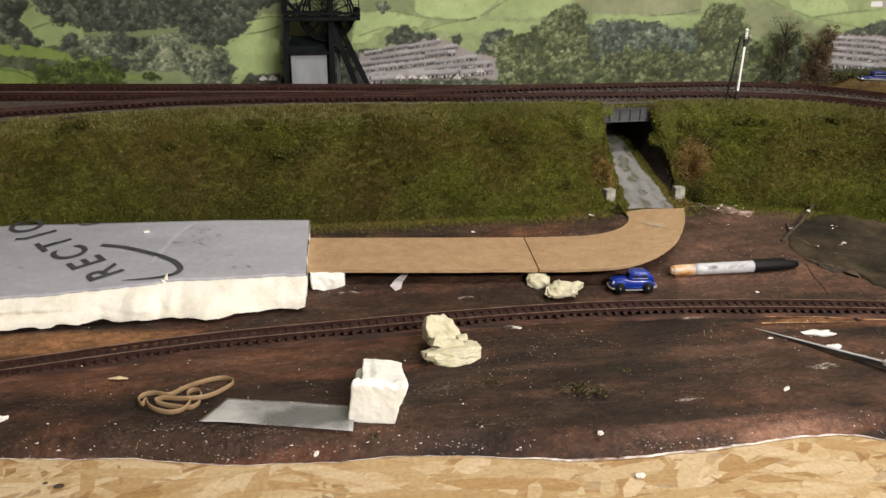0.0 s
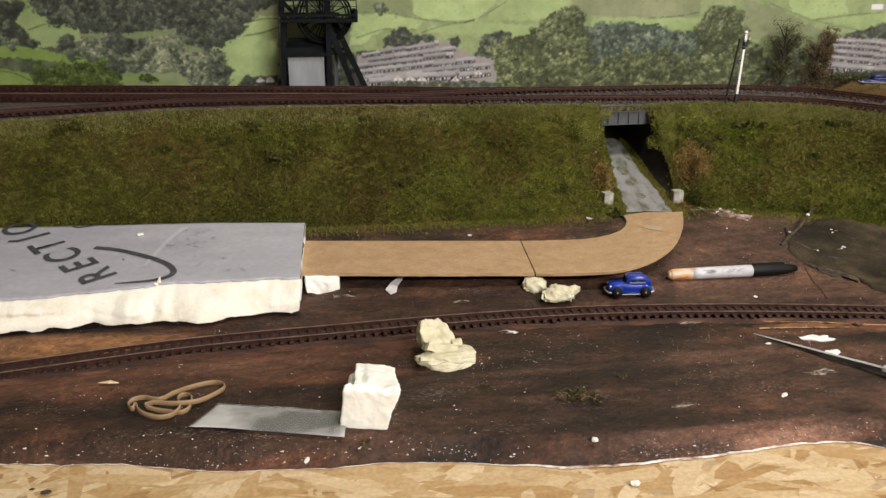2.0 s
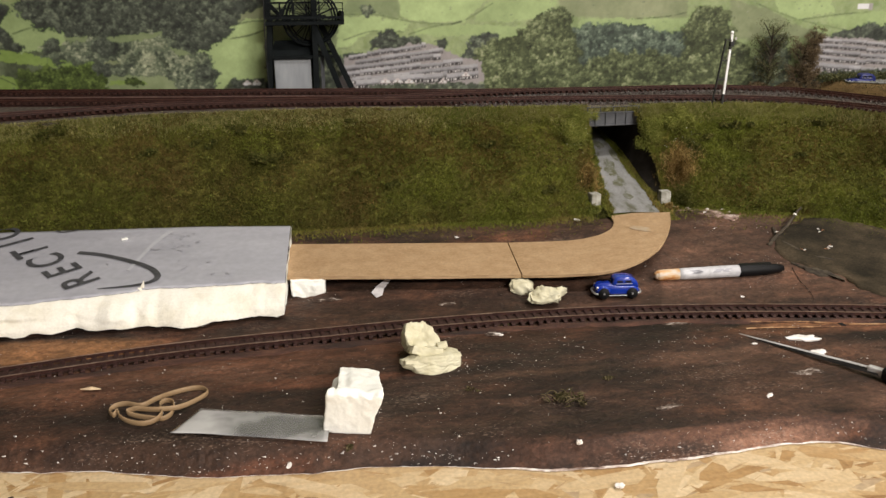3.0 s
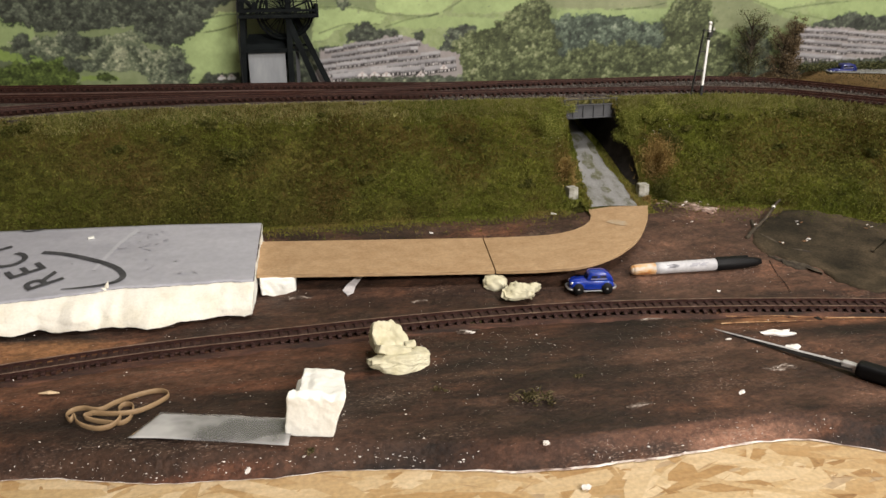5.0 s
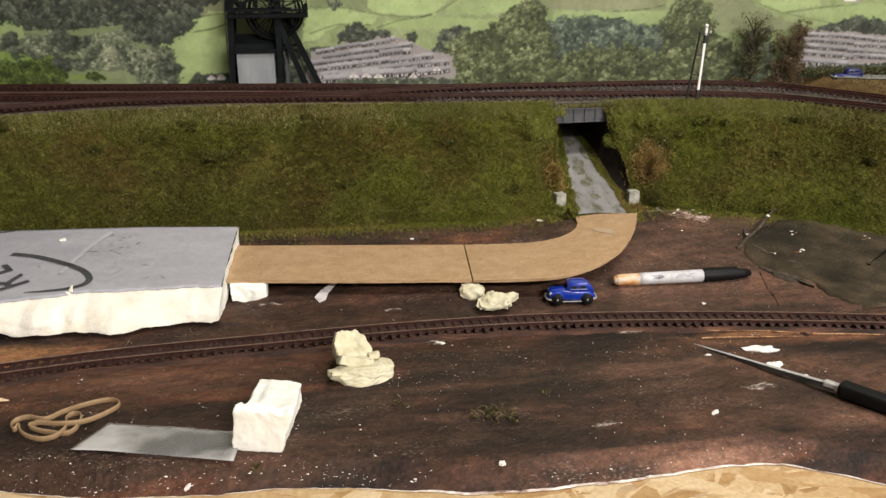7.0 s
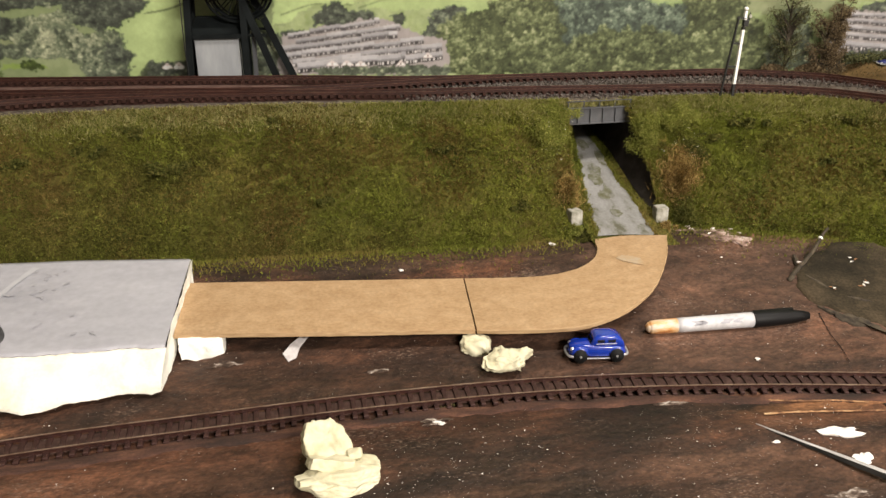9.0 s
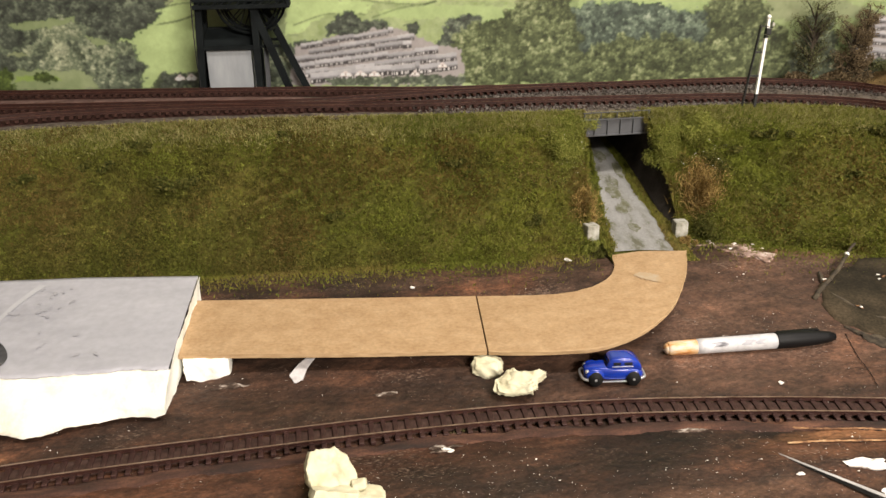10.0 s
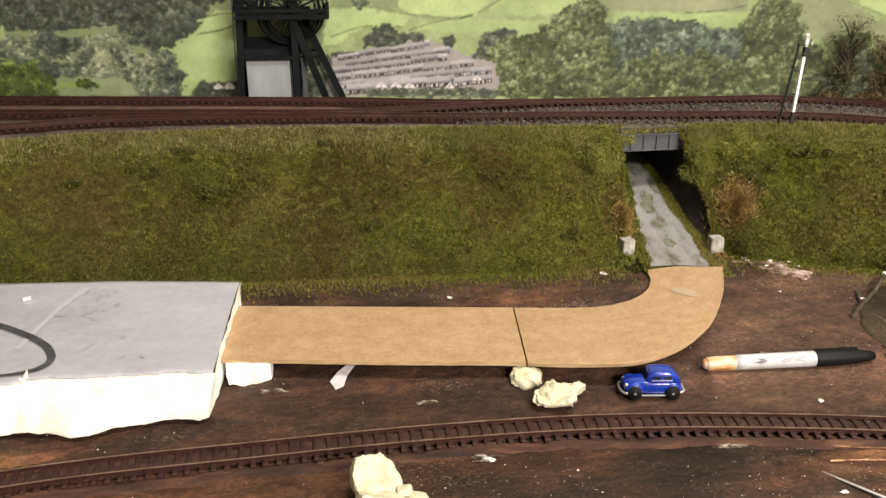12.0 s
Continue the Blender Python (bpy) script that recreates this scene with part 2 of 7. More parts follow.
M_EARTH = material("brown_earth", [(0.32, (0.055, 0.036, 0.016)), (0.5, (0.115, 0.072, 0.030)), (0.7, (0.17, 0.115, 0.048))], (22, 22, 22), 7, 0.95, 0, 0.0008, 500, fine=(400, 0.3), spec=0.1)
M_MOSS = material("dried_moss", [(0.2, (0.04, 0.036, 0.013)), (0.6, (0.085, 0.070, 0.034)), (0.9, (0.17, 0.135, 0.075))], (60, 60, 60), 4, 0.95, island=0.7, spec=0.1)
M_BALLAST = material("ballast", [(0.3, (0.040, 0.030, 0.024)), (0.5, (0.085, 0.068, 0.056)), (0.75, (0.17, 0.145, 0.125))], (260, 260, 260), 5, 0.95, 0, 0.0012, 900, fine=(60, 0.3), spec=0.15)
M_STONES = material("ballast_stone", [(0.1, (0.04, 0.033, 0.029)), (0.5, (0.095, 0.081, 0.072)), (0.9, (0.17, 0.15, 0.135))], (50, 50, 50), 4, 0.95, island=0.85, spec=0.2)
M_RAILUP = material("rusty_upper_rail", [(0.3, (0.050, 0.019, 0.013)), (0.6, (0.090, 0.038, 0.027)), (0.8, (0.15, 0.080, 0.060))], (90, 90, 90), 5, 0.5, 0.3)
M_RUSTBED = material("rust_stained_ballast", [(0.3, (0.014, 0.0055, 0.0042)), (0.55, (0.036, 0.0145, 0.0110)), (0.75, (0.078, 0.038, 0.031))], (30, 90, 60), 7, 0.95, 0, 0.001, 900, fine=(300, 0.3), spec=0.15)
M_SLEEPER = material("weathered_sleeper", [(0.3, (0.018, 0.0068, 0.0055)), (0.55, (0.037, 0.0145, 0.0115)), (0.8, (0.078, 0.039, 0.032))], (120, 120, 120), 5, 0.62, 0, 0.0002, 900, spec=0.35)
M_SLEEPER_D = material("dark_rusty_sleeper", [(0.3, (0.024, 0.0095, 0.007)), (0.6, (0.046, 0.020, 0.015)), (0.8, (0.078, 0.040, 0.032))], (120, 120, 120), 5, 0.85, spec=0.2)
M_CESS = material("trodden_cess", [(0.3, (0.075, 0.042, 0.036)), (0.55, (0.125, 0.076, 0.066)), (0.75, (0.17, 0.11, 0.10))], (30, 90, 60), 7, 0.95, 0, 0.001, 900, fine=(300, 0.3), spec=0.15)
M_RAIL = material("rusty_rail", [(0.3, (0.018, 0.0058, 0.0042)), (0.6, (0.038, 0.013, 0.009)), (0.8, (0.075, 0.028, 0.019))], (90, 90, 90), 5, 0.5, 0.0, spec=0.35)
M_RAILTOP = material("worn_rail_head", [(0.3, (0.16, 0.090, 0.062)), (0.7, (0.38, 0.275, 0.215))], (60, 60, 60), 5, 0.34, 0.5)
M_MDF = material("mdf", [(0.3, (0.335, 0.213, 0.112)), (0.5, (0.388, 0.256, 0.140)), (0.7, (0.44, 0.300, 0.172))], (70, 90, 70), 8, 0.7, 0, 0.00008, 900, fine=(380, 0.13), spec=0.25)
M_MDFEDGE = material("mdf_edge", [(0.3, (0.30, 0.19, 0.095)), (0.7, (0.50, 0.345, 0.195))], (60, 60, 300), 6, 0.9, 0, 0.0002, 900)
M_FOIL = material("grey_facing", [(0.3, (0.335, 0.335, 0.372)), (0.55, (0.39, 0.39, 0.428)), (0.75, (0.435, 0.435, 0.472))], (10, 26, 10), 8, 0.42, 0.0, 0.00015, 120, fine=(160, 0.07), spec=0.5, rough_var=0.1)
M_FOAM = material("cream_foam", [(0.3, (0.72, 0.68, 0.555)), (0.5, (0.815, 0.785, 0.685)), (0.75, (0.86, 0.84, 0.765))], (34, 34, 60), 7, 0.95, 0, 0.0007, 380, fine=(500, 0.05), spec=0.15)
M_FOAMW = material("white_foam", [(0.3, (0.875, 0.875, 0.80)), (0.7, (0.93, 0.93, 0.87))], (30, 30, 30), 6, 0.95, 0, 0.0005, 420, fine=(600, 0.04), spec=0.15)
M_FOAMY = material("yellow_foam", [(0.3, (0.475, 0.435, 0.28)), (0.5, (0.575, 0.54, 0.385)), (0.8, (0.65, 0.62, 0.475))], (60, 60, 60), 6, 0.95, 0, 0.0007, 300, fine=(180, 0.06), spec=0.15)
M_INK = material("worn_black_print", [(0.3, (0.035, 0.035, 0.040)), (0.62, (0.075, 0.075, 0.082)), (0.78, (0.20, 0.20, 0.21))], (70, 120, 70), 7, 0.5)
M_SCUFF = material("grey_scuff", [(0.3, (0.30, 0.30, 0.325)), (0.7, (0.39, 0.39, 0.425))], (200, 200, 200), 6, 0.6)
M_STREAK = material("pale_streak", [(0.3, (0.42, 0.425, 0.455)), (0.7, (0.485, 0.49, 0.515))], (60, 60, 60), 6, 0.5)
M_BLUE = plain("blue_enamel", (0.005, 0.032, 0.31), 0.18, 0.0, 0.7)
# darker, less glossy copy of the blue, for the upper car
M_BLUE_DARK = plain("dark_blue_enamel", (0.006, 0.013, 0.115), 0.45, 0.0, 0.1)
M_TYRE = plain("black_rubber", (0.008, 0.008, 0.008), 0.75, spec=0.2)
M_CHROME = plain("silver_paint", (0.62, 0.62, 0.63), 0.3, 0.7)
M_GLASSDARK = plain("dark_car_glass", (0.012, 0.014, 0.022), 0.12)
M_PEN = material("grey_pen_barrel", [(0.35, (0.44, 0.44, 0.45)), (0.7, (0.56, 0.56, 0.58))], (40, 90, 90), 6, 0.4, fine=(260, 0.12))
M_PENEND = material("stained_pen_end", [(0.34, (0.30, 0.10, 0.045)), (0.43, (0.55, 0.27, 0.09)), (0.52, (0.60, 0.42, 0.25)), (0.62, (0.58, 0.52, 0.45))], (50, 170, 170), 6, 0.5)
M_CAP = plain("black_plastic", (0.0045, 0.0045, 0.005), 0.55, spec=0.2)
# steel darkened for the knife's near facet, in place of a dark reflection
M_STEEL_SHADE = material("shaded_steel", [(0.35, (0.016, 0.015, 0.014)), (0.7, (0.05, 0.046, 0.043))], (40, 300, 300), 5, 0.4, 0.6)
M_STEEL = material("knife_steel", [(0.35, (0.40, 0.39, 0.38)), (0.7, (0.62, 0.61, 0.60))], (40, 300, 300), 5, 0.34, 0.35, rough_var=0.1)
M_RUBBER = material("tan_rubber", [(0.35, (0.24, 0.155, 0.080)), (0.7, (0.34, 0.235, 0.130))], (60, 60, 60), 5, 0.55)
M_TWIG = material("dark_bark", [(0.35, (0.018, 0.013, 0.009)), (0.7, (0.085, 0.066, 0.042))], (160, 160, 160), 5, 0.9)
M_SPLINT = plain("pale_wood_splinter", (0.60, 0.45, 0.28), 0.8)
M_FLAKE = material("pale_torn_plastic", [(0.35, (0.42, 0.40, 0.40)), (0.65, (0.66, 0.63, 0.63))], (120, 120, 120), 5, 0.45)
M_GIRDER = material("grey_girder_paint", [(0.35, (0.055, 0.057, 0.062)), (0.7, (0.092, 0.095, 0.103))], (50, 50, 50), 6, 0.65)
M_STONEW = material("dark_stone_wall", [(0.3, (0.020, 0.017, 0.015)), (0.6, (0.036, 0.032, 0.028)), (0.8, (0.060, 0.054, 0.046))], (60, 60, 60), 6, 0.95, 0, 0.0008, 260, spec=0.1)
M_PILLAR = material("pale_stone", [(0.32, (0.130, 0.130, 0.085)), (0.5, (0.33, 0.32, 0.275)), (0.75, (0.52, 0.51, 0.46))], (110, 110, 110), 6, 0.9, 0, 0.0006, 500)
M_ROAD = material("grey_road", [(0.36, (0.092, 0.090, 0.062)), (0.42, (0.160, 0.159, 0.140)), (0.50, (0.205, 0.204, 0.196)), (0.75, (0.245, 0.244, 0.237))], (60, 38, 20), 6, 0.9, 0, 0.0003, 600, fine=(500, 0.12))
M_TOWER = material("black_green_steel", [(0.35, (0.0035, 0.0048, 0.0052)), (0.7, (0.0085, 0.0112, 0.0118))], (60, 60, 60), 6, 0.75, spec=0.12)
M_PANEL = material("grey_cladding", [(0.35, (0.23, 0.245, 0.26)), (0.7, (0.33, 0.345, 0.36))], (60, 60, 14), 6, 0.7)
M_WHITE = plain("white_signal_paint", (0.82, 0.82, 0.80), 0.5)
M_BLACK = plain("black_signal_paint", (0.012, 0.012, 0.012), 0.5)
M_LEAF_DARK = material("dark_foliage", [(0.1, (0.036, 0.042, 0.018)), (0.5, (0.078, 0.082, 0.036)), (0.9, (0.145, 0.140, 0.062))], (40, 40, 40), 4, 0.95, island=0.6, spec=0.1)
M_LEAF_BROWN = material("brown_foliage", [(0.1, (0.052, 0.038, 0.021)), (0.5, (0.118, 0.085, 0.048)), (0.9, (0.22, 0.165, 0.095))], (40, 40, 40), 4, 0.95, island=0.6, spec=0.1)
M_WALL = material("cream_wall_paint", [(0.35, (0.22, 0.20, 0.17)), (0.7, (0.28, 0.255, 0.215))], (3, 3, 3), 5, 0.8, 0, 0.0005, 60)
M_FLOORB = material("grey_floor", [(0.35, (0.16, 0.15, 0.14)), (0.7, (0.24, 0.23, 0.21))], (4, 4, 4), 5, 0.7)
M_CEIL = material("white_ceiling_paint", [(0.35, (0.50, 0.49, 0.46)), (0.7, (0.58, 0.57, 0.54))], (3, 3, 3), 5, 0.85)


def clear_sheet():
    m = bpy.data.materials.new("clear_acetate")
    m.use_nodes = True
    nt = m.node_tree
    n, l = nt.nodes, nt.links
    out = n["Material Output"]
    n.remove(n["Principled BSDF"])
    tr, gl, df = n.new("ShaderNodeBsdfTransparent"), n.new("ShaderNodeBsdfGlossy"), n.new("ShaderNodeBsdfDiffuse")
    tr.inputs[0].default_value = (0.93, 0.94, 0.95, 1)
    gl.inputs["Roughness"].default_value = 0.16
    # patchy grey diffuse stands in for the sheet's pale reflections
    df.inputs[0].default_value = (0.56, 0.55, 0.54, 1)
    tc, no, mr = n.new("ShaderNodeTexCoord"), n.new("ShaderNodeTexNoise"), n.new("ShaderNodeMapRange")
    no.inputs["Scale"].default_value, no.inputs["Detail"].default_value = 17, 4
    l.new(tc.outputs["Object"], no.inputs["Vector"])
    mr.inputs[1].default_value, mr.inputs[2].default_value, mr.inputs[3].default_value, mr.inputs[4].default_value = 0.38, 0.60, 0.24, 0.86
    l.new(no.outputs["Fac"], mr.inputs[0])
    m1, m2, fr = n.new("ShaderNodeMixShader"), n.new("ShaderNodeMixShader"), n.new("ShaderNodeFresnel")
    fr.inputs[0].default_value = 1.5
    l.new(mr.outputs[0], m1.inputs[0])
    l.new(tr.outputs[0], m1.inputs[1])
    l.new(df.outputs[0], m1.inputs[2])
    l.new(fr.outputs[0], m2.inputs[0])
    l.new(m1.outputs[0], m2.inputs[1])
    l.new(gl.outputs[0], m2.inputs[2])
    l.new(m2.outputs[0], out.inputs[0])
    return m


M_FILM = clear_sheet()

# ---- building tools ----
rng = np.random.default_rng(7)


def smooth01(t):
    t = np.clip(t, 0.0, 1.0)
    return t * t * (3 - 2 * t)


def curve(points, n):
    """A smooth line of n points through a few control points (Catmull-Rom), evenly spaced."""
    p = np.array(points, float)
    p = np.vstack([2 * p[0] - p[1], p, 2 * p[-1] - p[-2]])
    out = []
    for a, b, c, d in zip(p[:-3], p[1:-2], p[2:-1], p[3:]):
        t = np.linspace(0, 1, 40, endpoint=False)[:, None]
        out.append(0.5 * (2 * b + (c - a) * t + (2 * a - 5 * b + 4 * c - d) * t**2 + (3 * b - a - 3 * c + d) * t**3))
    out = np.vstack(out + [p[-2:-1]])
    s = np.r_[0, np.cumsum(np.linalg.norm(np.diff(out, axis=0), axis=1))]
    at = np.linspace(0, s[-1], n)
    return np.stack([np.interp(at, s, out[:, k]) for k in range(out.shape[1])], 1)


def mesh_of(name, verts, faces, mat, smooth=False):
    me = bpy.data.meshes.new(name)
    me.from_pydata([tuple(v) for v in np.asarray(verts, float).tolist()], [], [tuple(q) for q in (faces.tolist() if hasattr(faces, "tolist") else faces)])
    me.materials.append(mat)
    if smooth:
        me.shade_smooth()
    me.update()
    return me


def as_mesh(name, bm, mat, smooth=False):
    bmesh.ops.recalc_face_normals(bm, faces=bm.faces)
    me = bpy.data.meshes.new(name)
    bm.to_mesh(me)
    bm.free()
    me.materials.append(mat)
    if smooth:
        me.shade_smooth()
    return me


def part(name, me, parent, label="", at=None):
    ob = new(name, me)
    ob.parent = parent
    if at is not None:
        ob.matrix_local = at
    return tagged(ob, label) if label else ob


def empty(name, m, label, category, group="", kind=""):
    ob = new(name)
    ob.empty_display_size = 0.01
    ob.matrix_world = m
    return tagged(ob, label, category, group, kind)


def thing(name, me, label, category, group="", kind="", m=None):
    ob = new(name, me)
    if m is not None:
        ob.matrix_world = m
    return tagged(ob, label, category, group, kind)


def grid_mesh(name, pts, mat, smooth=True):
    """A sheet from an array of points [rows, columns, 3]."""
    r, c = pts.shape[:2]
    k = np.arange(r * c).reshape(r, c)
    f = np.stack([k[:-1, :-1], k[:-1, 1:], k[1:, 1:], k[1:, :-1]], -1).reshape(-1, 4)
    return mesh_of(name, pts.reshape(-1, 3), f, mat, smooth)


def box_bm(w, d, h, bevel=0.0, at=(0, 0, 0), segs=2):
    bm = bmesh.new()
    bmesh.ops.create_cube(bm, size=1.0, matrix=Matrix.Translation(at) @ Matrix.Diagonal((w, d, h, 1)))
    if bevel:
        bmesh.ops.bevel(bm, geom=bm.edges[:], offset=bevel, segments=segs, affect="EDGES", profile=0.6)
    return bm


def join_bm(*bms):
    out = bmesh.new()
    for b in bms:
        me = bpy.data.meshes.new("tmp")
        b.to_mesh(me)
        b.free()
        out.from_mesh(me)
        bpy.data.meshes.remove(me)
    return out


def bar_bm(a, b, w, d):
    """A square bar from a to b."""
    a, b = Vector(a), Vector(b)
    bm = bmesh.new()
    q = (b - a).to_track_quat("Z", "Y").to_matrix().to_4x4()
    bmesh.ops.create_cube(bm, size=1.0, matrix=Matrix.Translation((a + b) / 2) @ q @ Matrix.Diagonal((w, d, (b - a).length, 1)))
    return bm


def lathe_bm(profile, segs=24):
    """A turned shape along x from (x, radius) pairs."""
    bm = bmesh.new()
    rings = []
    for x, r in profile:
        rings.append([bm.verts.new((x, r * math.cos(6.2832 * k / segs), r * math.sin(6.2832 * k / segs))) for k in range(segs)])
    for a, b in zip(rings, rings[1:]):
        for k in range(segs):
            bm.faces.new((a[k], a[(k + 1) % segs], b[(k + 1) % segs], b[k]))
    bm.faces.new(rings[0])
    bm.faces.new(rings[-1])
    return bm


def tube_bm(path, radius, segs=8, flat=1.0, closed=False):
    """A tube along a line; flat squeezes its section in the plane across."""
    p = np.asarray(path, float)
    n = len(p)
    rad = np.broadcast_to(np.asarray(radius, float), (n,))
    bm = bmesh.new()
    rings = []
    for i in range(n):
        if closed:
            d = p[(i + 1) % n] - p[i - 1]
        else:
            d = p[min(i + 1, n - 1)] - p[max(i - 1, 0)]
        d = d / (np.linalg.norm(d) + 1e-12)
        side = np.cross(d, (0, 0, 1.0))
        if np.linalg.norm(side) < 1e-3:
            side = np.array([1.0, 0, 0])
        side /= np.linalg.norm(side)
        up = np.cross(side, d)
        rings.append([bm.verts.new(p[i] + rad[i] * (math.cos(a) * side * flat + math.sin(a) * up)) for a in np.arange(segs) * 2 * math.pi / segs])
    pairs = list(zip(rings, rings[1:])) + ([(rings[-1], rings[0])] if closed else [])
    for a, b in pairs:
        for k in range(segs):
            bm.faces.new((a[k], a[(k + 1) % segs], b[(k + 1) % segs], b[k]))
    if not closed:
        bm.faces.new(rings[0])
        bm.faces.new(rings[-1])
    return bm


def lumpy_bm(size, seed, rough=0.18, freq=1.6, level=4, crease=0.0):
    """A torn lump of foam: a rounded block with broken, uneven faces."""
    bm = bmesh.new()
    bmesh.ops.create_icosphere(bm, subdivisions=level, radius=1.0)
    off = Vector((seed * 7.3, seed * 3.1, seed * 1.7))
    for v in bm.verts:
        d = v.co.normalized()
        k = 1 + rough * noise.noise(d * freq + off) + rough * 0.5 * noise.noise(d * freq * 2.7 + off) + rough * 0.25 * noise.noise(d * freq * 7 + off)
        c = noise.cell(d * 2.2 + off) * crease
        v.co = d * (k + c)
        v.co = Vector((v.co.x * size[0], v.co.y * size[1], v.co.z * size[2]))
    return bm


def chunk_bm(size, seed, planes=22, rough=0.05, level=5, sharp=16.0, low=0.62):
    """A broken chunk of foam: flat and hollow breaks that meet in soft ridges."""
    r = np.random.default_rng(seed)
    nrm = r.normal(size=(planes, 3))
    nrm /= np.linalg.norm(nrm, axis=1)[:, None]
    dist = r.uniform(low, 1.0, planes)
    bm = bmesh.new()
    bmesh.ops.create_icosphere(bm, subdivisions=level, radius=1.0)
    off = Vector((seed * 3.7, seed * 1.9, seed))
    for v in bm.verts:
        d = np.array(v.co.normalized())
        c = nrm @ d
        k = dist[c > 0.15] / c[c > 0.15]
        rad = (np.sum(np.append(k, 1.15) ** -sharp)) ** (-1 / sharp) if len(k) else 1.15
        w = v.co.normalized()
        rad *= 1 + rough * noise.noise(w * 2.3 + off) + rough * 0.6 * (1 - abs(noise.noise(w * 3.1 + off)) * 2) + rough * 0.4 * noise.noise(w * 7 + off) + rough * 0.2 * noise.noise(w * 19 + off)
        v.co = Vector((d[0] * rad * size[0], d[1] * rad * size[1], d[2] * rad * size[2]))
    return bm


def torn_block_bm(w, d, h, seed, cuts=14, rough=0.0012, bulge=None):
    """A block with hand-cut, uneven faces. bulge(v) may move a point further."""
    bm = box_bm(w, d, h, min(w, d, h) * 0.03)
    bmesh.ops.subdivide_edges(bm, edges=[e for e in bm.edges if e.calc_length() > min(w, d, h) * 0.3], cuts=cuts, use_grid_fill=True)
    off = Vector((seed * 5.1, seed * 2.7, seed))
    for v in bm.verts:
        q = v.co
        v.co = q + rough * (noise.noise_vector(q * 60 + off) * 1.0 + noise.noise_vector(q * 200 + off) * 0.45 + noise.noise_vector(q * 600 + off) * 0.2)
        if bulge:
            v.co = bulge(v.co)
    return bm


def blades(name, roots, normals, length, width, lean, mat, seed):
    """Grass: one narrow blade (a bent pair of triangles) on each root."""
    r = np.random.default_rng(seed)
    n = len(roots)
    side = r.normal(size=(n, 3))
    side -= normals * (side * normals).sum(1)[:, None]
    side /= np.linalg.norm(side, axis=1)[:, None]
    tip_dir = normals + lean * r.normal(size=(n, 3))
    tip_dir /= np.linalg.norm(tip_dir, axis=1)[:, None]
    ln = np.broadcast_to(length, (n,)) * r.uniform(0.6, 1.25, n)
    wd = width * r.uniform(0.7, 1.3, n)
    a = roots - side * wd[:, None] / 2
    b = roots + side * wd[:, None] / 2
    t = roots + tip_dir * ln[:, None]
    v = np.stack([a, b, t], 1).reshape(-1, 3)
    f = np.arange(3 * n).reshape(-1, 3)
    return mesh_of(name, v, f, mat)


def leaf_cloud(name, centres, radius, n, size, mat, seed, squash=0.8):
    """Foliage: small leaves scattered through a set of uneven clumps."""
    r = np.random.default_rng(seed)
    c = np.asarray(centres, float)
    pick = r.integers(0, len(c), n)
    d = r.normal(size=(n, 3))
    d /= np.linalg.norm(d, axis=1)[:, None]
    rad = np.broadcast_to(radius, (len(c),))[pick] * r.uniform(0.35, 1.08, n)
    p = c[pick] + d * rad[:, None] * np.array([1, 1, squash])
    u = r.normal(size=(n, 3))
    u /= np.linalg.norm(u, axis=1)[:, None]
    w = np.cross(u, r.normal(size=(n, 3)))
    w /= np.linalg.norm(w, axis=1)[:, None]
    s = size * r.uniform(0.6, 1.5, n)[:, None]
    v = np.stack([p - u * s, p + w * s * 0.55, p + u * s, p - w * s * 0.55], 1).reshape(-1, 3)
    return mesh_of(name, v, np.arange(4 * n).reshape(-1, 4), mat)

# ---- the lie of the land ----
FOOT = np.array([(-1.3, .02), (-.8, .14), (-.6, .172), (-.5, .182), (-.35, .183), (-.06, .166), (.10, .172), (.2, .128), (.3, .080), (.34, .052), (.8, -.33)]).T
CREST = np.array([(-1.3, .03), (-.8, .165), (-.66, .210), (-.585, .232), (-.525, .248), (-.47, .254), (-.39, .260), (-.29, .263), (-.17, .254), (-.05, .248), (.09, .246), (.2, .246), (.25, .231), (.29, .209), (.315, .185), (.34, .156), (.37, .120), (.8, -.26)]).T
EDGE = np.array([(-1.3, -.12), (-.8, -.175), (-.575, -.210), (-.5, -.223), (-.425, -.242), (-.352, -.253), (-.314, -.252), (-.277, -.258), (-.24, -.267), (-.204, -.276), (-.166, -.281), (-.115, -.283), (-.066, -.279), (-.028, -.278), (.005, -.282), (.037, -.300), (.06, -.316), (.15, -.340), (.8, -.45)]).T


def bed_z(x, y):
    """The upper trackbed leans back a little and rises to the west."""
    return 0.1395 + 0.030 * (y - 0.25) - 0.010 * (np.minimum(x, 0.19) - 0.19)


BACK = [(-1.1, .46), (-.8, .430), (-.64, .413), (-.456, .397), (-.34, .387), (-.244, .378), (-.15, .362), (-.056, .358), (.041, .357), (.13, .360), (.22, .360), (.25, .352), (.285, .338), (.315, .324), (.34, .307), (.356, .286), (.375, .259), (.395, .229), (.415, .196), (.5, .05), (.62, -.14)]


def yard_z(x, y):
    """Height of the upper level: the trackbed, and lower ground between the rear track and the backscene."""
    b = np.interp(x, *np.array(BACK).T)
    return bed_z(x, y) - 0.024 * smooth01((y - b - 0.019) / 0.022) * (1 - smooth01((np.asarray(x) - 0.41) / 0.06))


MAIN_FRONT = curve([(-.95, -.155), (-.7, -.108), (-.5653, -.083), (-.4817, -.069), (-.39, -.062), (-.3, -.0575), (-.2207, -.0545), (-.1063, -.057), (-.0292, -.065), (.0467, -.077), (.1392, -.096), (.27, -.130), (.5, -.21), (.75, -.33)], 400)


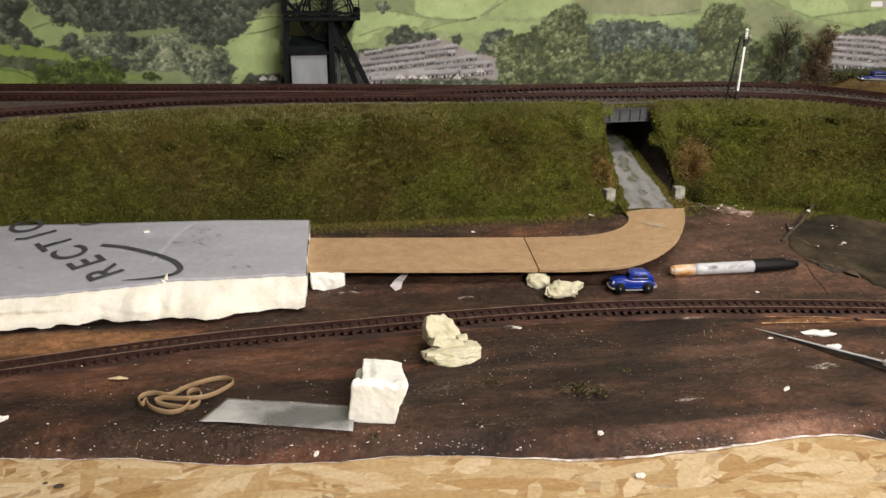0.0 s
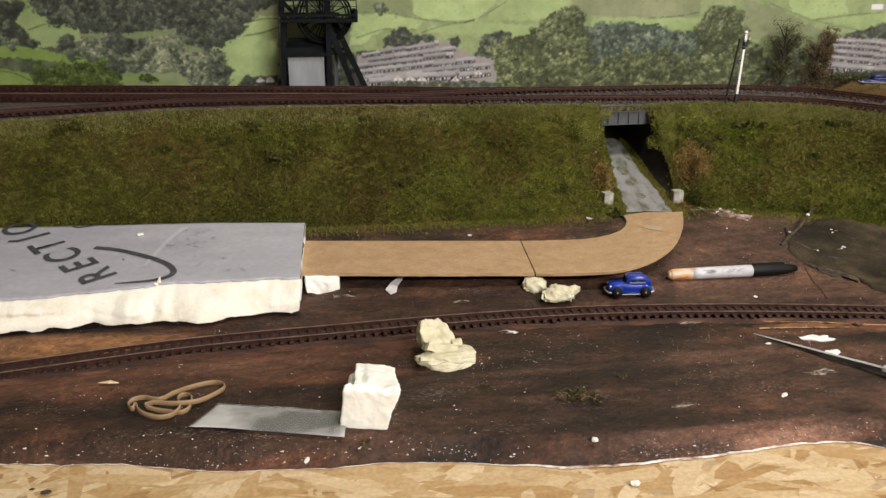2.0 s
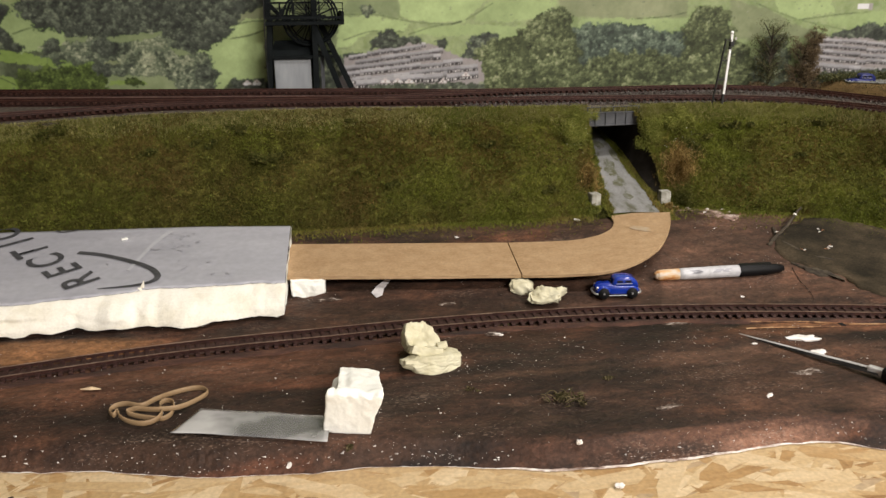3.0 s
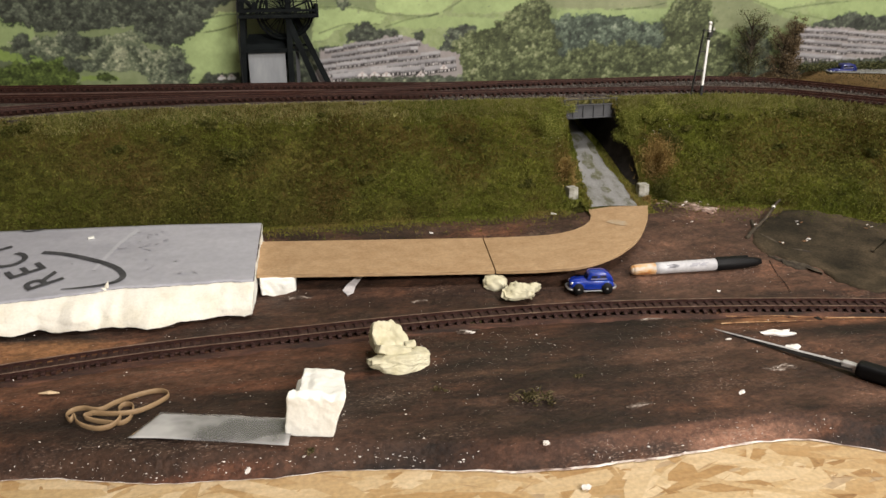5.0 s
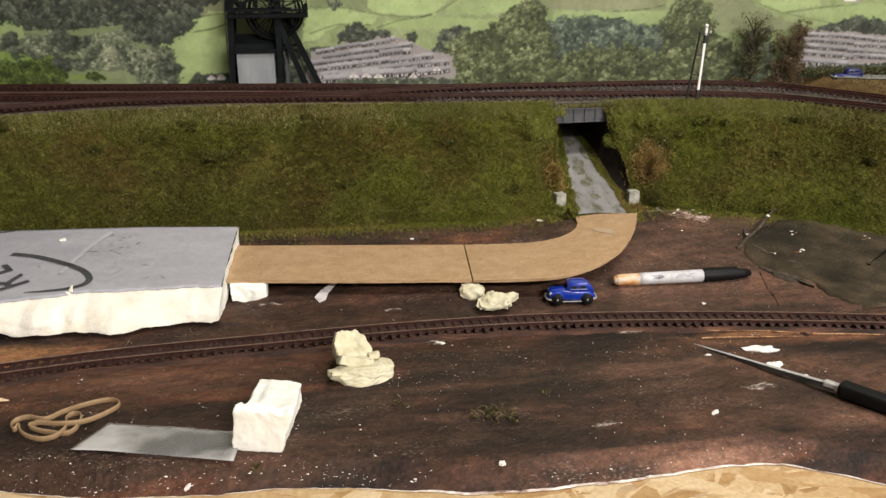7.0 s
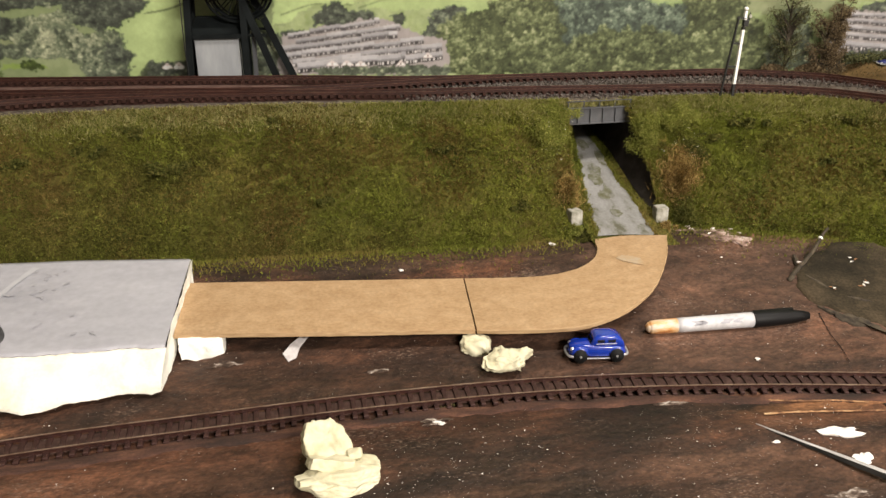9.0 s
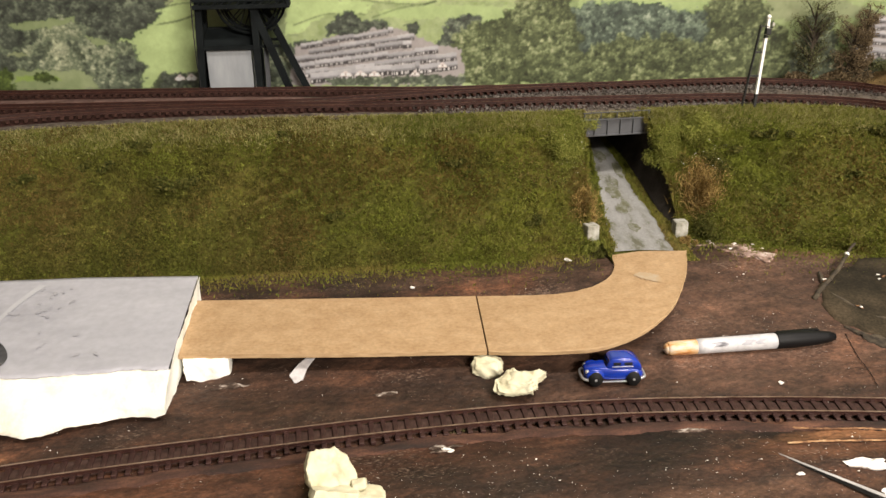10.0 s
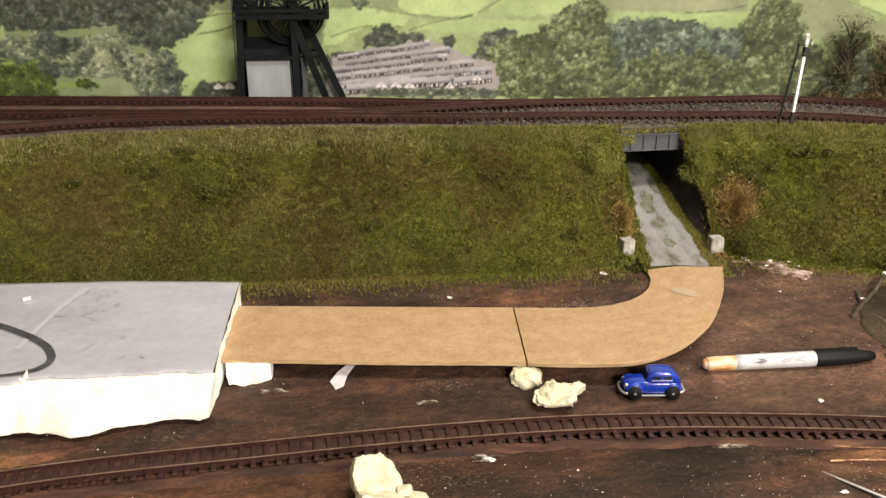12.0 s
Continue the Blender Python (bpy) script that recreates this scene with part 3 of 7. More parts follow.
def foot(x):
    return np.interp(x, *FOOT)


def crest(x):
    return np.interp(x, *CREST)


EX = np.linspace(-1.3, 0.8, 3000)
EY = np.interp(EX, *EDGE) + np.array([0.0040 * noise.fractal((a * 13, 2.0, 0), 0.8, 2, 6) for a in EX])


def edge(x):
    return np.interp(x, EX, EY)


def backdrop_y(x):
    return 0.466 - 0.105 * x


def track_y(x):
    return np.interp(x, MAIN_FRONT[:, 0], MAIN_FRONT[:, 1])


def ground_z(x, y):
    """Flat in front, a ramp up to the foot of the bank behind, a shallow dip along the front track."""
    start = np.interp(x, (-.40, -.33, -.20, -.06, .0, .20), (.060, .000, -.015, -.020, -.025, -.030))
    top = np.interp(x, (-.40, -.06, .0, .20), (.022, .025, .0285, .0285))
    end = np.interp(x, (-.40, -.20, .0, .20), (.140, .130, .113, .105))
    z = top * np.clip((y - start) / (end - start), 0, 1) ** 1.12
    z = z - 0.0055 * np.exp(-(((y - track_y(x) + 0.008) / 0.035) ** 2))
    return z


def fbm(x, y, s, seed=0.0):
    return np.array([noise.fractal((a * s, b * s, seed), 0.9, 2.0, 5) for a, b in zip(x.ravel(), y.ravel())]).reshape(x.shape)


# ground: one sheet from the ragged plaster edge to the backdrop
xs = np.linspace(-1.25, 0.78, 420)
vs = np.concatenate([np.linspace(0, 0.06, 8, endpoint=False), np.linspace(0.06, 1, 190)])
X = np.broadcast_to(xs, (len(vs), len(xs)))
Y = edge(X) + (0.56 - edge(X)) * vs[:, None]
Z = ground_z(X, Y) + 0.0012 * fbm(X, Y * 1.5, 22) + 0.0008 * fbm(X, Y, 120, 3.0)
drop = smooth01((Y - edge(X)) / 0.016)
Z = Z * drop - 0.0125 * (1 - drop)
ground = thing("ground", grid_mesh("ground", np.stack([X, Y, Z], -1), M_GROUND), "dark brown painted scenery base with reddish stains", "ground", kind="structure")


def ground_at(x, y):
    return float(ground_z(np.array(x), np.array(y)))


# pale ragged rim of plaster along the front edge
rx = np.linspace(-1.2, 0.7, 1400)
rag = np.array([noise.fractal((a * 60, 1.0, 0), 0.8, 2, 5) for a in rx])
wid = np.interp(rx, (-.60, -.50, -.30, -.235, -.215, -.08, .05, .20), (.0007, .0005, .0003, .0004, .0027, .0026, .0010, .0008)) * np.clip(0.95 + 0.75 * rag, 0.30, 1.9)
rows = []
for k in range(7):
    s = k / 6
    yy = edge(rx) - 0.0006 + s * wid + 0.0003 * rag
    rows.append(np.stack([rx, yy, -0.0125 * (1 - smooth01((yy - edge(rx)) / 0.016)) + 0.0004 + 0.0003 * math.sin(math.pi * s)], -1))
thing("plaster_rim", grid_mesh("plaster_rim", np.array(rows), M_RIM), "thin ragged white plaster rim along the scenery edge", "plaster", kind="structure")

# strand board that carries the scenery
board = empty("baseboard", pose(0, 0, 0), "strand board baseboard, bare in front of the scenery", "baseboard", kind="structure")
part("board", as_mesh("board", box_bm(2.1, 1.10, 0.018, 0.0008, (-0.22, 0.05, -0.022)), M_OSB), board)
n = 3600
c = np.stack([rng.uniform(-0.95, 0.45, n), rng.uniform(-0.47, -0.19, n)], 1)
ang = np.where(rng.random(n) < 0.6, rng.normal(0.1, 0.42, n), rng.uniform(0, 3.14, n))
ln, wd = rng.uniform(0.010, 0.055, n), rng.uniform(0.0010, 0.0080, n)
lv = rng.uniform(0.00003, 0.00022, n)
V, F = [], []
for i in range(n):
    d = np.array([math.cos(ang[i]), math.sin(ang[i])])
    e = np.array([-d[1], d[0]])
    j = rng.uniform(0.6, 1.0, 6)
    ring = [d * ln[i] * j[0], d * ln[i] * 0.7 * j[1] + e * wd[i], -d * ln[i] * 0.6 * j[2] + e * wd[i] * j[3], -d * ln[i], -d * ln[i] * 0.7 * j[4] - e * wd[i], d * ln[i] * 0.65 * j[5] - e * wd[i]]
    k = len(V)
    V += [(*(c[i] + q), -0.013 + lv[i]) for q in ring]
    F.append(tuple(range(k, k + 6)))
tagged(part("wood_strands", mesh_of("wood_strands", V, F, M_STRAND), board, "pressed pale wood strands"), kind="stuff")
# dark slits between the strands
V, F = [], []
for i in range(240):
    x, y, a, q = rng.uniform(-.75, .35), rng.uniform(-.40, -.23), rng.normal(0.1, 0.7), rng.uniform(.003, .014)
    d, e, k = np.array([math.cos(a), math.sin(a)]) * q, np.array([-math.sin(a), math.cos(a)]) * rng.uniform(.0001, .0005), len(V)
    V += [(*(np.array([x, y]) + v), -0.01272) for v in (-d, e, d, -e)]
    F.append((k, k + 1, k + 2, k + 3))
tagged(part("strand_gaps", mesh_of("strand_gaps", V, F, M_MDFEDGE), board, "thin brown gaps between strands"), kind="stuff")
# two dark knots in the board
for kx, ky, kr in ((-0.5273, -0.2484, 0.0034), (-0.5367, -0.2438, 0.0018)):
    bm = bmesh.new()
    bmesh.ops.create_circle(bm, cap_ends=True, segments=11, radius=kr, matrix=Matrix.Translation((kx, ky, -0.0121)) @ Matrix.Diagonal((1, 0.7, 1, 1)))
    part("knot", as_mesh("knot", bm, M_TWIG), board, "dark knot")

# rust-red sand along the front track
sx = np.linspace(-0.9, 0.55, 420)
rows = []
for k in range(9):
    s = k / 8
    off = -0.026 - 0.006 * np.array([noise.fractal((a * 18, 5.0, 0), 0.8, 2, 5) for a in sx]) + s * (0.013 + 0.004 * np.array([noise.fractal((a * 20, 9.0, 0), 0.8, 2, 5) for a in sx]))
    yy = track_y(sx) + off
    rows.append(np.stack([sx, yy, ground_z(sx, yy) + 0.0012 * math.sin(math.pi * s) + 0.0009 - 0.0016 * (s in (0, 1))], -1))
thing("track_sand", grid_mesh("track_sand", np.array(rows), M_SHOULDER), "rust-red sandy strip beside the front track", "sand", kind="structure")


# ---- embankment, in two banks beside the road opening ----
def bank(name, x0, x1, low, high, seed):
    """low, high: the bank's end at the road, at its foot and at its crest."""
    nu, nv = int(abs(x1 - x0) / 0.0045), 44
    u, v = np.meshgrid(np.linspace(0, 1, nu), np.linspace(0, 1, nv))
    xe = low + (high - low) * v
    x = x0 + (xe - x0) * u
    f, c = foot(x) - 0.012, crest(x) + 0.004
    y = f + (c - f) * v
    zb = ground_z(x, f) - 0.002
    z = zb + (bed_z(x, c) - zb) * (v + 0.10 * np.sin(math.pi * v))
    bump = 0.0068 * fbm(x * 1.0, z * 1.2 + y, 24, seed) + 0.0052 * fbm(x, z + y, 80, seed + 4)
    k = np.sin(math.pi * np.clip(v, 0.02, 0.98)) ** 0.5
    y, z = y - bump * k * 0.8, z + bump * k * 0.5
    pts = np.stack([x, y, z], -1)
    ob = thing(name, grid_mesh(name, pts, M_GRASS_BASE), "steep embankment covered in olive green static grass", "embankment", kind="structure")
    return ob, pts


BANK_L, PTS_L = bank("embankment_west", -1.2, 0.004, -0.013, 0.006, 1.0)
BANK_R, PTS_R = bank("embankment_east", 0.75, 0.078, 0.0840, 0.067, 8.0)


def scatter(pts, n, seed, keep=None):
    """Roots and normals spread over a sheet of points."""
    r = np.random.default_rng(seed)
    a, b = pts.shape[0] - 1, pts.shape[1] - 1
    i, j = r.integers(0, a, n), r.integers(0, b, n)
    s, t = r.random((n, 1)), r.random((n, 1))
    p00, p10, p01 = pts[i, j], pts[i + 1, j], pts[i, j + 1]
    p = p00 + s * (p10 - p00) + t * (p01 - p00)
    nn = np.cross(p10 - p00, p01 - p00)
    nn /= np.linalg.norm(nn, axis=1)[:, None] + 1e-12
    nn *= np.sign(nn[:, 2:3] + 1e-9)
    if keep is not None:
        q = keep(p)
        p, nn = p[q], nn[q]
    return p, nn


inview = lambda p: (p[:, 0] > -0.86) & (p[:, 0] < 0.56)
for bk, pts, n, sd in ((BANK_L, PTS_L, 300000, 3), (BANK_R, PTS_R, 170000, 5)):
    p, nn = scatter(pts, n, sd, inview)
    nn = nn + np.array([0, -0.1, 0.35])
    nn /= np.linalg.norm(nn, axis=1)[:, None]
    tagged(part("grass", blades("grass", p - nn * 0.0003, nn, 0.0034, 0.0011, 0.6, M_GRASS, sd + 1), bk, "short olive static grass"), kind="stuff")
    # patches of dead brown, dark olive and lush green fibres; the lush ones gather by the bridge, the foot and the crest
    p3, n3 = p[: n // 2], nn[: n // 2]
    q = np.array([noise.fractal((a * 11, b * 11, c * 11), 0.8, 2, 4) for a, b, c in p3])
    q2 = np.array([noise.fractal((a * 17 + 4, b * 17, c * 17), 0.8, 2, 4) for a, b, c in p3])
    by_bridge = np.clip(1 - abs(p3[:, 0] - 0.06) / 0.34, 0, 1)
    lush = by_bridge * 0.60 + smooth01((p3[:, 2] - 0.105) / 0.04) * 0.30 + smooth01((0.055 - p3[:, 2]) / 0.03) * 0.42 * smooth01((p3[:, 0] + 0.22) / 0.22)
    mixing = np.random.default_rng(sd + 7).random((3, len(q)))
    dead = mixing[0] < smooth01((q - 0.45 * lush + 0.10) / 0.5) * 0.8
    tagged(part("dead_grass", blades("dead_grass", p3[dead], n3[dead], 0.0040, 0.0009, 0.5, M_DEADGRASS, sd + 51), bk, "brown dead grass in patches"), kind="stuff")
    live = mixing[1] < smooth01((-q + 0.80 * lush - 0.30 * smooth01((-0.06 - p3[:, 0]) / 0.36)) / 0.6)
    tagged(part("lush_grass", blades("lush_grass", p3[live], n3[live], 0.0043, 0.0009, 0.45, M_LUSH, sd + 52), bk, "fresh green grass in patches"), kind="stuff")
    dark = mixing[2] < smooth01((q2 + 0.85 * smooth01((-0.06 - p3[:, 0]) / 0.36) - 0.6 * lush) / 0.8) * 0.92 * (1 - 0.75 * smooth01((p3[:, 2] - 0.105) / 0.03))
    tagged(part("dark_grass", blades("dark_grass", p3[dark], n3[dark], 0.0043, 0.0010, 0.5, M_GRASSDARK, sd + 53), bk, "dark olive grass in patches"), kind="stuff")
    # small mossy clumps all over the slope
    c, cn = scatter(pts, 520, sd + 60, inview)
    half = len(c) // 2
    for cc, mat in ((c[:half], M_TUFT), (c[half:], M_BUSH)):
        tagged(part("moss_clumps", leaf_cloud("moss_clumps", cc, np.random.default_rng(sd).uniform(.0018, .0046, len(cc)), len(cc) * 42, .0009, mat, sd + 61, .7), bk, "small mossy clumps"), kind="stuff")
    p, nn = scatter(pts[-14:], n // 3 if sd == 3 else n // 2, sd + 20, inview)
    keep = np.random.default_rng(sd + 21).random(len(p)) < smooth01((p[:, 2] - (bed_z(p[:, 0], crest(p[:, 0])) - 0.026)) / 0.024) ** 1.1
    p, nn = p[keep], nn[keep]
    tagged(part("pale_grass", blades("pale_grass", p, nn * 0.5 + np.array([0, -0.2, 0.8]), 0.0042, 0.0010, 0.75, M_FRINGE, sd + 2), bk, "paler longer grass along the crest"), kind="stuff")
    # sparse grass creeping onto the bare ground below the bank
    p, _ = scatter(pts[:2], n // 14, sd + 30, inview)
    r = np.random.default_rng(sd)
    p = p - np.stack([0 * p[:, 0], r.exponential(0.011, len(p)), 0 * p[:, 0]], 1)
    p[:, 2] = ground_z(p[:, 0], p[:, 1]) + 0.0005
    tagged(part("sparse_grass", blades("sparse_grass", p, np.tile([0, 0, 1.0], (len(p), 1)), 0.003, 0.0011, 0.5, M_GRASS, sd + 9), bk, "thin grass at the foot"), kind="stuff")


# grass hanging over the ends of the banks, into the road cutting
for bk, pts, side, sd in ((BANK_L, PTS_L, 1, 71), (BANK_R, PTS_R, -1, 72)):
    r = np.random.default_rng(sd)
    k, s = r.integers(0, pts.shape[0] - 1, 1500), r.random((1500, 1))
    p = pts[k, -1] + (pts[k + 1, -1] - pts[k, -1]) * s
    p = p - np.array([side, 0, 0]) * np.abs(r.normal(0, 0.0016, 1500))[:, None]
    d = np.tile([0.55 * side, -0.55, 0.35], (1500, 1))
    tagged(part("end_grass", blades("end_grass", p, d / np.linalg.norm(d[0]), 0.0052, 0.0013, 0.5, M_GRASS, sd), bk, "ragged grass at the end of the bank"), kind="stuff")


def tuft(x, v, size, n, mat, pts, name, label, seed, tall=0.7):
    k = np.argmin(abs(pts[0, :, 0] - x))
    p = pts[int(v * (pts.shape[0] - 1)), k]
    r = np.random.default_rng(seed)
    c = p + r.normal(size=(7, 3)) * size * np.array([0.6, 0.3, 0.35 * tall]) + np.array([0, -0.001, size * 0.25])
    return tagged(thing(name, leaf_cloud(name, c, size * 0.5, n, 0.0013, mat, seed, tall), label, name.replace("_", " ")), group=name)


# ---- upper level: bed, walls under it, road through the opening ----
bx = np.linspace(-1.2, 0.75, 240)
yb = crest(bx)
rows = [np.stack([bx, yb + 0.006, 0 * bx + 0.130], -1), np.stack([bx, yb + 0.002, bed_z(bx, yb) - 0.001], -1)]
for s in np.linspace(0.02, 1, 60):
    yy = yb + (backdrop_y(bx) + 0.03 - yb) * s
    rows.append(np.stack([bx, yy, yard_z(bx, yy)], -1))
rows.append(np.stack([bx, backdrop_y(bx) + 0.03, 0 * bx + 0.110], -1))
rows.append(rows[0])
thing("upper_trackbed", grid_mesh("upper_trackbed", np.array(rows), M_BALLAST, False), "raised trackbed of grey-brown ballast", "trackbed", kind="structure")

ROAD_L = curve([(.0050, .1385, .0335), (.0162, .2083, .0550), (.0209, .2314, .0650), (.0308, .2845, .0820), (.0440, .345, .0920), (.058, .43, .102)], 40)
ROAD_R = curve([(.0600, .1300, .0335), (.0635, .1950, .0495), (.0560, .2288, .0640), (.0575, .2690, .0783), (.0590, .3177, .0876), (.072, .43, .102)], 40)
rows = [ROAD_L + (ROAD_R - ROAD_L) * s + np.array([0, 0, 0.0012 * math.sin(math.pi * s)]) for s in np.linspace(0, 1, 9)]
thing("road", grid_mesh("road", np.array(rows), M_ROAD), "worn grey model road rising under the bridge", "road", kind="structure")
rows = [ROAD_L + np.c_[np.interp(np.arange(40), (0, 8), (-0.006, -0.016)), np.zeros(40), np.full(40, -0.002)], ROAD_L + np.array([0.001, 0, -0.0006]), ROAD_R + np.array([-0.001, 0, -0.0006]), ROAD_R + np.c_[np.interp(np.arange(40), (0, 8, 14, 39), (0.018, 0.012, 0.012, 0.006)), np.zeros(40), np.interp(np.arange(40), (0, 20), (-0.004, 0.001))]]
verge = np.array(rows)
ahead = verge[:, :1] - np.array([0, 0.016, 0])
ahead[..., 2] = ground_z(ahead[..., 0], ahead[..., 1]) - 0.001
verge = np.concatenate([ahead, verge], 1)
VERGE = thing("verge", grid_mesh("verge", verge, M_GRASS_BASE), "grassy verges along the road under the bridge", "verge", kind="structure")
for k, sd in ((0, 41), (2, 43)):
    p, nn = scatter(verge[k:k + 2], 3600, sd)
    tagged(part("grass", blades("grass", p, np.tile([0, 0, 1.0], (len(p), 1)), 0.0032, 0.001, 0.5, M_GRASS, sd), VERGE), kind="stuff")


# ragged grass over both edges of the road
for line, sd in ((ROAD_L, 45), (ROAD_R, 46)):
    r = np.random.default_rng(sd)
    k = r.integers(0, 30, 1500)
    p = line[k] + (line[k + 1] - line[k]) * r.random((1500, 1))
    p = p + np.stack([(0.0028 * np.array([noise.fractal((q * 70, sd, 0), 0.8, 2, 4) for q in p[:, 1]])) + r.normal(0, 0.0011, 1500), 0 * k, 0 * k + 0.0002], 1)
    tagged(part("edge_grass", blades("edge_grass", p, np.tile([0, -0.2, 1.0], (1500, 1)), 0.0030, 0.0011, 0.6, M_GRASS, sd), VERGE), kind="stuff")


# thin moss patches on the road
def road_at(u, v):
    a, b = (np.array([np.interp(u, np.arange(40), e[:, c]) for c in range(3)]) for e in (ROAD_L, ROAD_R))
    return a + (b - a) * v + np.array([0, 0, 0.0012 * math.sin(math.pi * min(max(v, 0), 1)) + .0004])


for u0, v0, du, dv in ((4.6, .48, .9, .10), (8.6, .40, 1.1, .13), (9.9, .52, .8, .08), (12.2, .36, 1.5, .17), (14.2, .52, 1.0, .12), (17.0, .82, 2.0, .18), (20.5, .35, 1.6, .20)):
    bm = bmesh.new()
    ring = []
    for a in np.linspace(0, 6.283, 37)[:-1]:
        q = 1 + .40 * noise.fractal((math.cos(a) * 1.5 + u0, math.sin(a) * 1.8, 5), .8, 2, 4)
        ring.append(bm.verts.new(road_at(u0 + du * math.cos(a) * q, v0 + dv * math.sin(a) * q)))
    mid = bm.verts.new(road_at(u0, v0) + np.array([0, 0, .0003]))
    for a, b in zip(ring, ring[1:] + ring[:1]):
        bm.faces.new((a, b, mid))
    part("moss_patch", as_mesh("moss_patch", bm, M_ROADMOSS, True), VERGE, "dull olive moss patch on the road")


def cut_wall(name, low, high, label):
    rows = [np.array(low) + (np.array(high) - np.array(low)) * s for s in np.linspace(0, 1, 14)]
    return thing(name, grid_mesh(name, np.array(rows), M_STONEW), label, "retaining wall", kind="structure")


def line3(a, b, n=30):
    return np.array(a) + (np.array(b) - np.array(a)) * np.linspace(0, 1, n)[:, None]


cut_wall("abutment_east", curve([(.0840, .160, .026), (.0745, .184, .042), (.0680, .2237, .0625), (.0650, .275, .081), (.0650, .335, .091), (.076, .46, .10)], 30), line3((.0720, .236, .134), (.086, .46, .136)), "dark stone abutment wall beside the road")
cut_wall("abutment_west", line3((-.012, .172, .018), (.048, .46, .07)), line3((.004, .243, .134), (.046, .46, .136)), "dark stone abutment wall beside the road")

# ---- railway tracks ----
SLEEPER_ME = as_mesh("sleeper", box_bm(0.0034, 0.0305, 0.0024, 0.0003, segs=1), M_SLEEPER)


def rail_strip(line, off, z0, w, h, lift=0.0):
    """One bar of a rail, along a line, to one side of it."""
    d = np.gradient(line, axis=0)
    d /= np.linalg.norm(d, axis=1)[:, None]
    nrm = np.stack([-d[:, 1], d[:, 0]], 1)
    c = line + nrm * off
    a, b = c - nrm * w / 2, c + nrm * w / 2
    z = z0 + lift
    zz = np.broadcast_to(z, (len(line),))
    return np.array([np.c_[a, zz], np.c_[a, zz + h], np.c_[b, zz + h], np.c_[b, zz], np.c_[a, zz]])


def rail_mesh(name, line, off, z, w, h, mat):
    return grid_mesh(name, rail_strip(line, off, z, w, h), mat, False)


def track(name, pts, base, label, detail, pitch=0.0081):
    """Flexible track: sleepers, chairs and two rails with worn heads. base: height under the sleepers, a number or a function of x, y."""
    line = curve(pts, 500)
    zb = base(line[:, 0], line[:, 1]) if callable(base) else np.full(len(line), base)
    ob = empty(name, pose(0, 0, 0), label, "model track", "model railway tracks")
    seg = np.r_[0, np.cumsum(np.linalg.norm(np.diff(line, axis=0), axis=1))]
    at = np.arange(pitch / 2, seg[-1], pitch)
    px, py, pz = np.interp(at, seg, line[:, 0]), np.interp(at, seg, line[:, 1]), np.interp(at, seg, zb)
    d = np.gradient(line, axis=0)
    ya = np.interp(at, seg, np.unwrap(np.arctan2(d[:, 1], d[:, 0])))
    if detail:
        for x, y, z, a in zip(px, py, pz, ya):
            if -0.75 < x < 0.40:
                part("sleeper", SLEEPER_ME, ob, at=Matrix.Translation((x + random.uniform(-.0003, .0003), y, z + 0.0012)) @ Matrix.Rotation(a + random.uniform(-.03, .03), 4, "Z"))
    else:
        V, F = [], []
        cube = [(sx, sy, sz) for sx in (-.0017, .0017) for sy in (-.0152, .0152) for sz in (0, .0024)]
        for x, y, z, a in zip(px, py, pz, ya):
            k, ca, sa = len(V), math.cos(a), math.sin(a)
            V += [(x + ca * q[0] - sa * q[1], y + sa * q[0] + ca * q[1], z + q[2]) for q in cube]
            F += [tuple(k + i for i in f) for f in ((0, 1, 3, 2), (4, 6, 7, 5), (0, 4, 5, 1), (2, 3, 7, 6), (1, 5, 7, 3))]
        tagged(part("sleeper_run", mesh_of("sleeper_run", V, F, M_SLEEPER_D), ob), kind="stuff")
    V, F = [], []
    for x, y, z, a in zip(px, py, pz, ya):
        for o in (-.0088, .0088):
            k, ca, sa = len(V), math.cos(a), math.sin(a)
            V += [(x + ca * q[0] - sa * (q[1] + o), y + sa * q[0] + ca * (q[1] + o), z + q[2]) for q in [(sx, sy, sz) for sx in (-.0013, .0013) for sy in (-.0017, .0017) for sz in (.0022, .0033)]]
            F += [tuple(k + i for i in f) for f in ((0, 1, 3, 2), (4, 6, 7, 5), (0, 4, 5, 1), (2, 3, 7, 6), (1, 5, 7, 3))]
    tagged(part("rail_chair_run", mesh_of("rail_chair_run", V, F, M_SLEEPER if detail else M_SLEEPER_D), ob), kind="stuff")
    for o in (-.0088, .0088):
        r = part("rail", rail_mesh("rail", line, o, zb + 0.0024, 0.0009, 0.0022, M_RAIL), ob)
        part("rail_head", rail_mesh("rail_head", line, o, zb + 0.0042, 0.0009, 0.0008, M_RAILTOP if detail else M_RAILUP), r, "worn bright rail head" if detail else "")
        part("rail_foot", rail_mesh("rail_foot", line, o, zb + 0.0023, 0.0022, 0.0005, M_RAIL), r)
    return ob


r9 = np.linspace(-1, 1, 7)
ln_ = curve([tuple(q) for q in MAIN_FRONT[::28]], 500)
dd = np.gradient(ln_, axis=0)
dd /= np.linalg.norm(dd, axis=1)[:, None]
nr = np.stack([-dd[:, 1], dd[:, 0]], 1)
rows = []
for s in r9:
    q = ln_ + nr * s * 0.0080
    rows.append(np.c_[q, ground_z(q[:, 0], q[:, 1]) + 0.0019 - 0.0012 * s * s])
thing("track_infill", grid_mesh("track_infill", np.array(rows), M_INFILL), "grey-brown painted infill between the rails", "ballast", kind="structure")
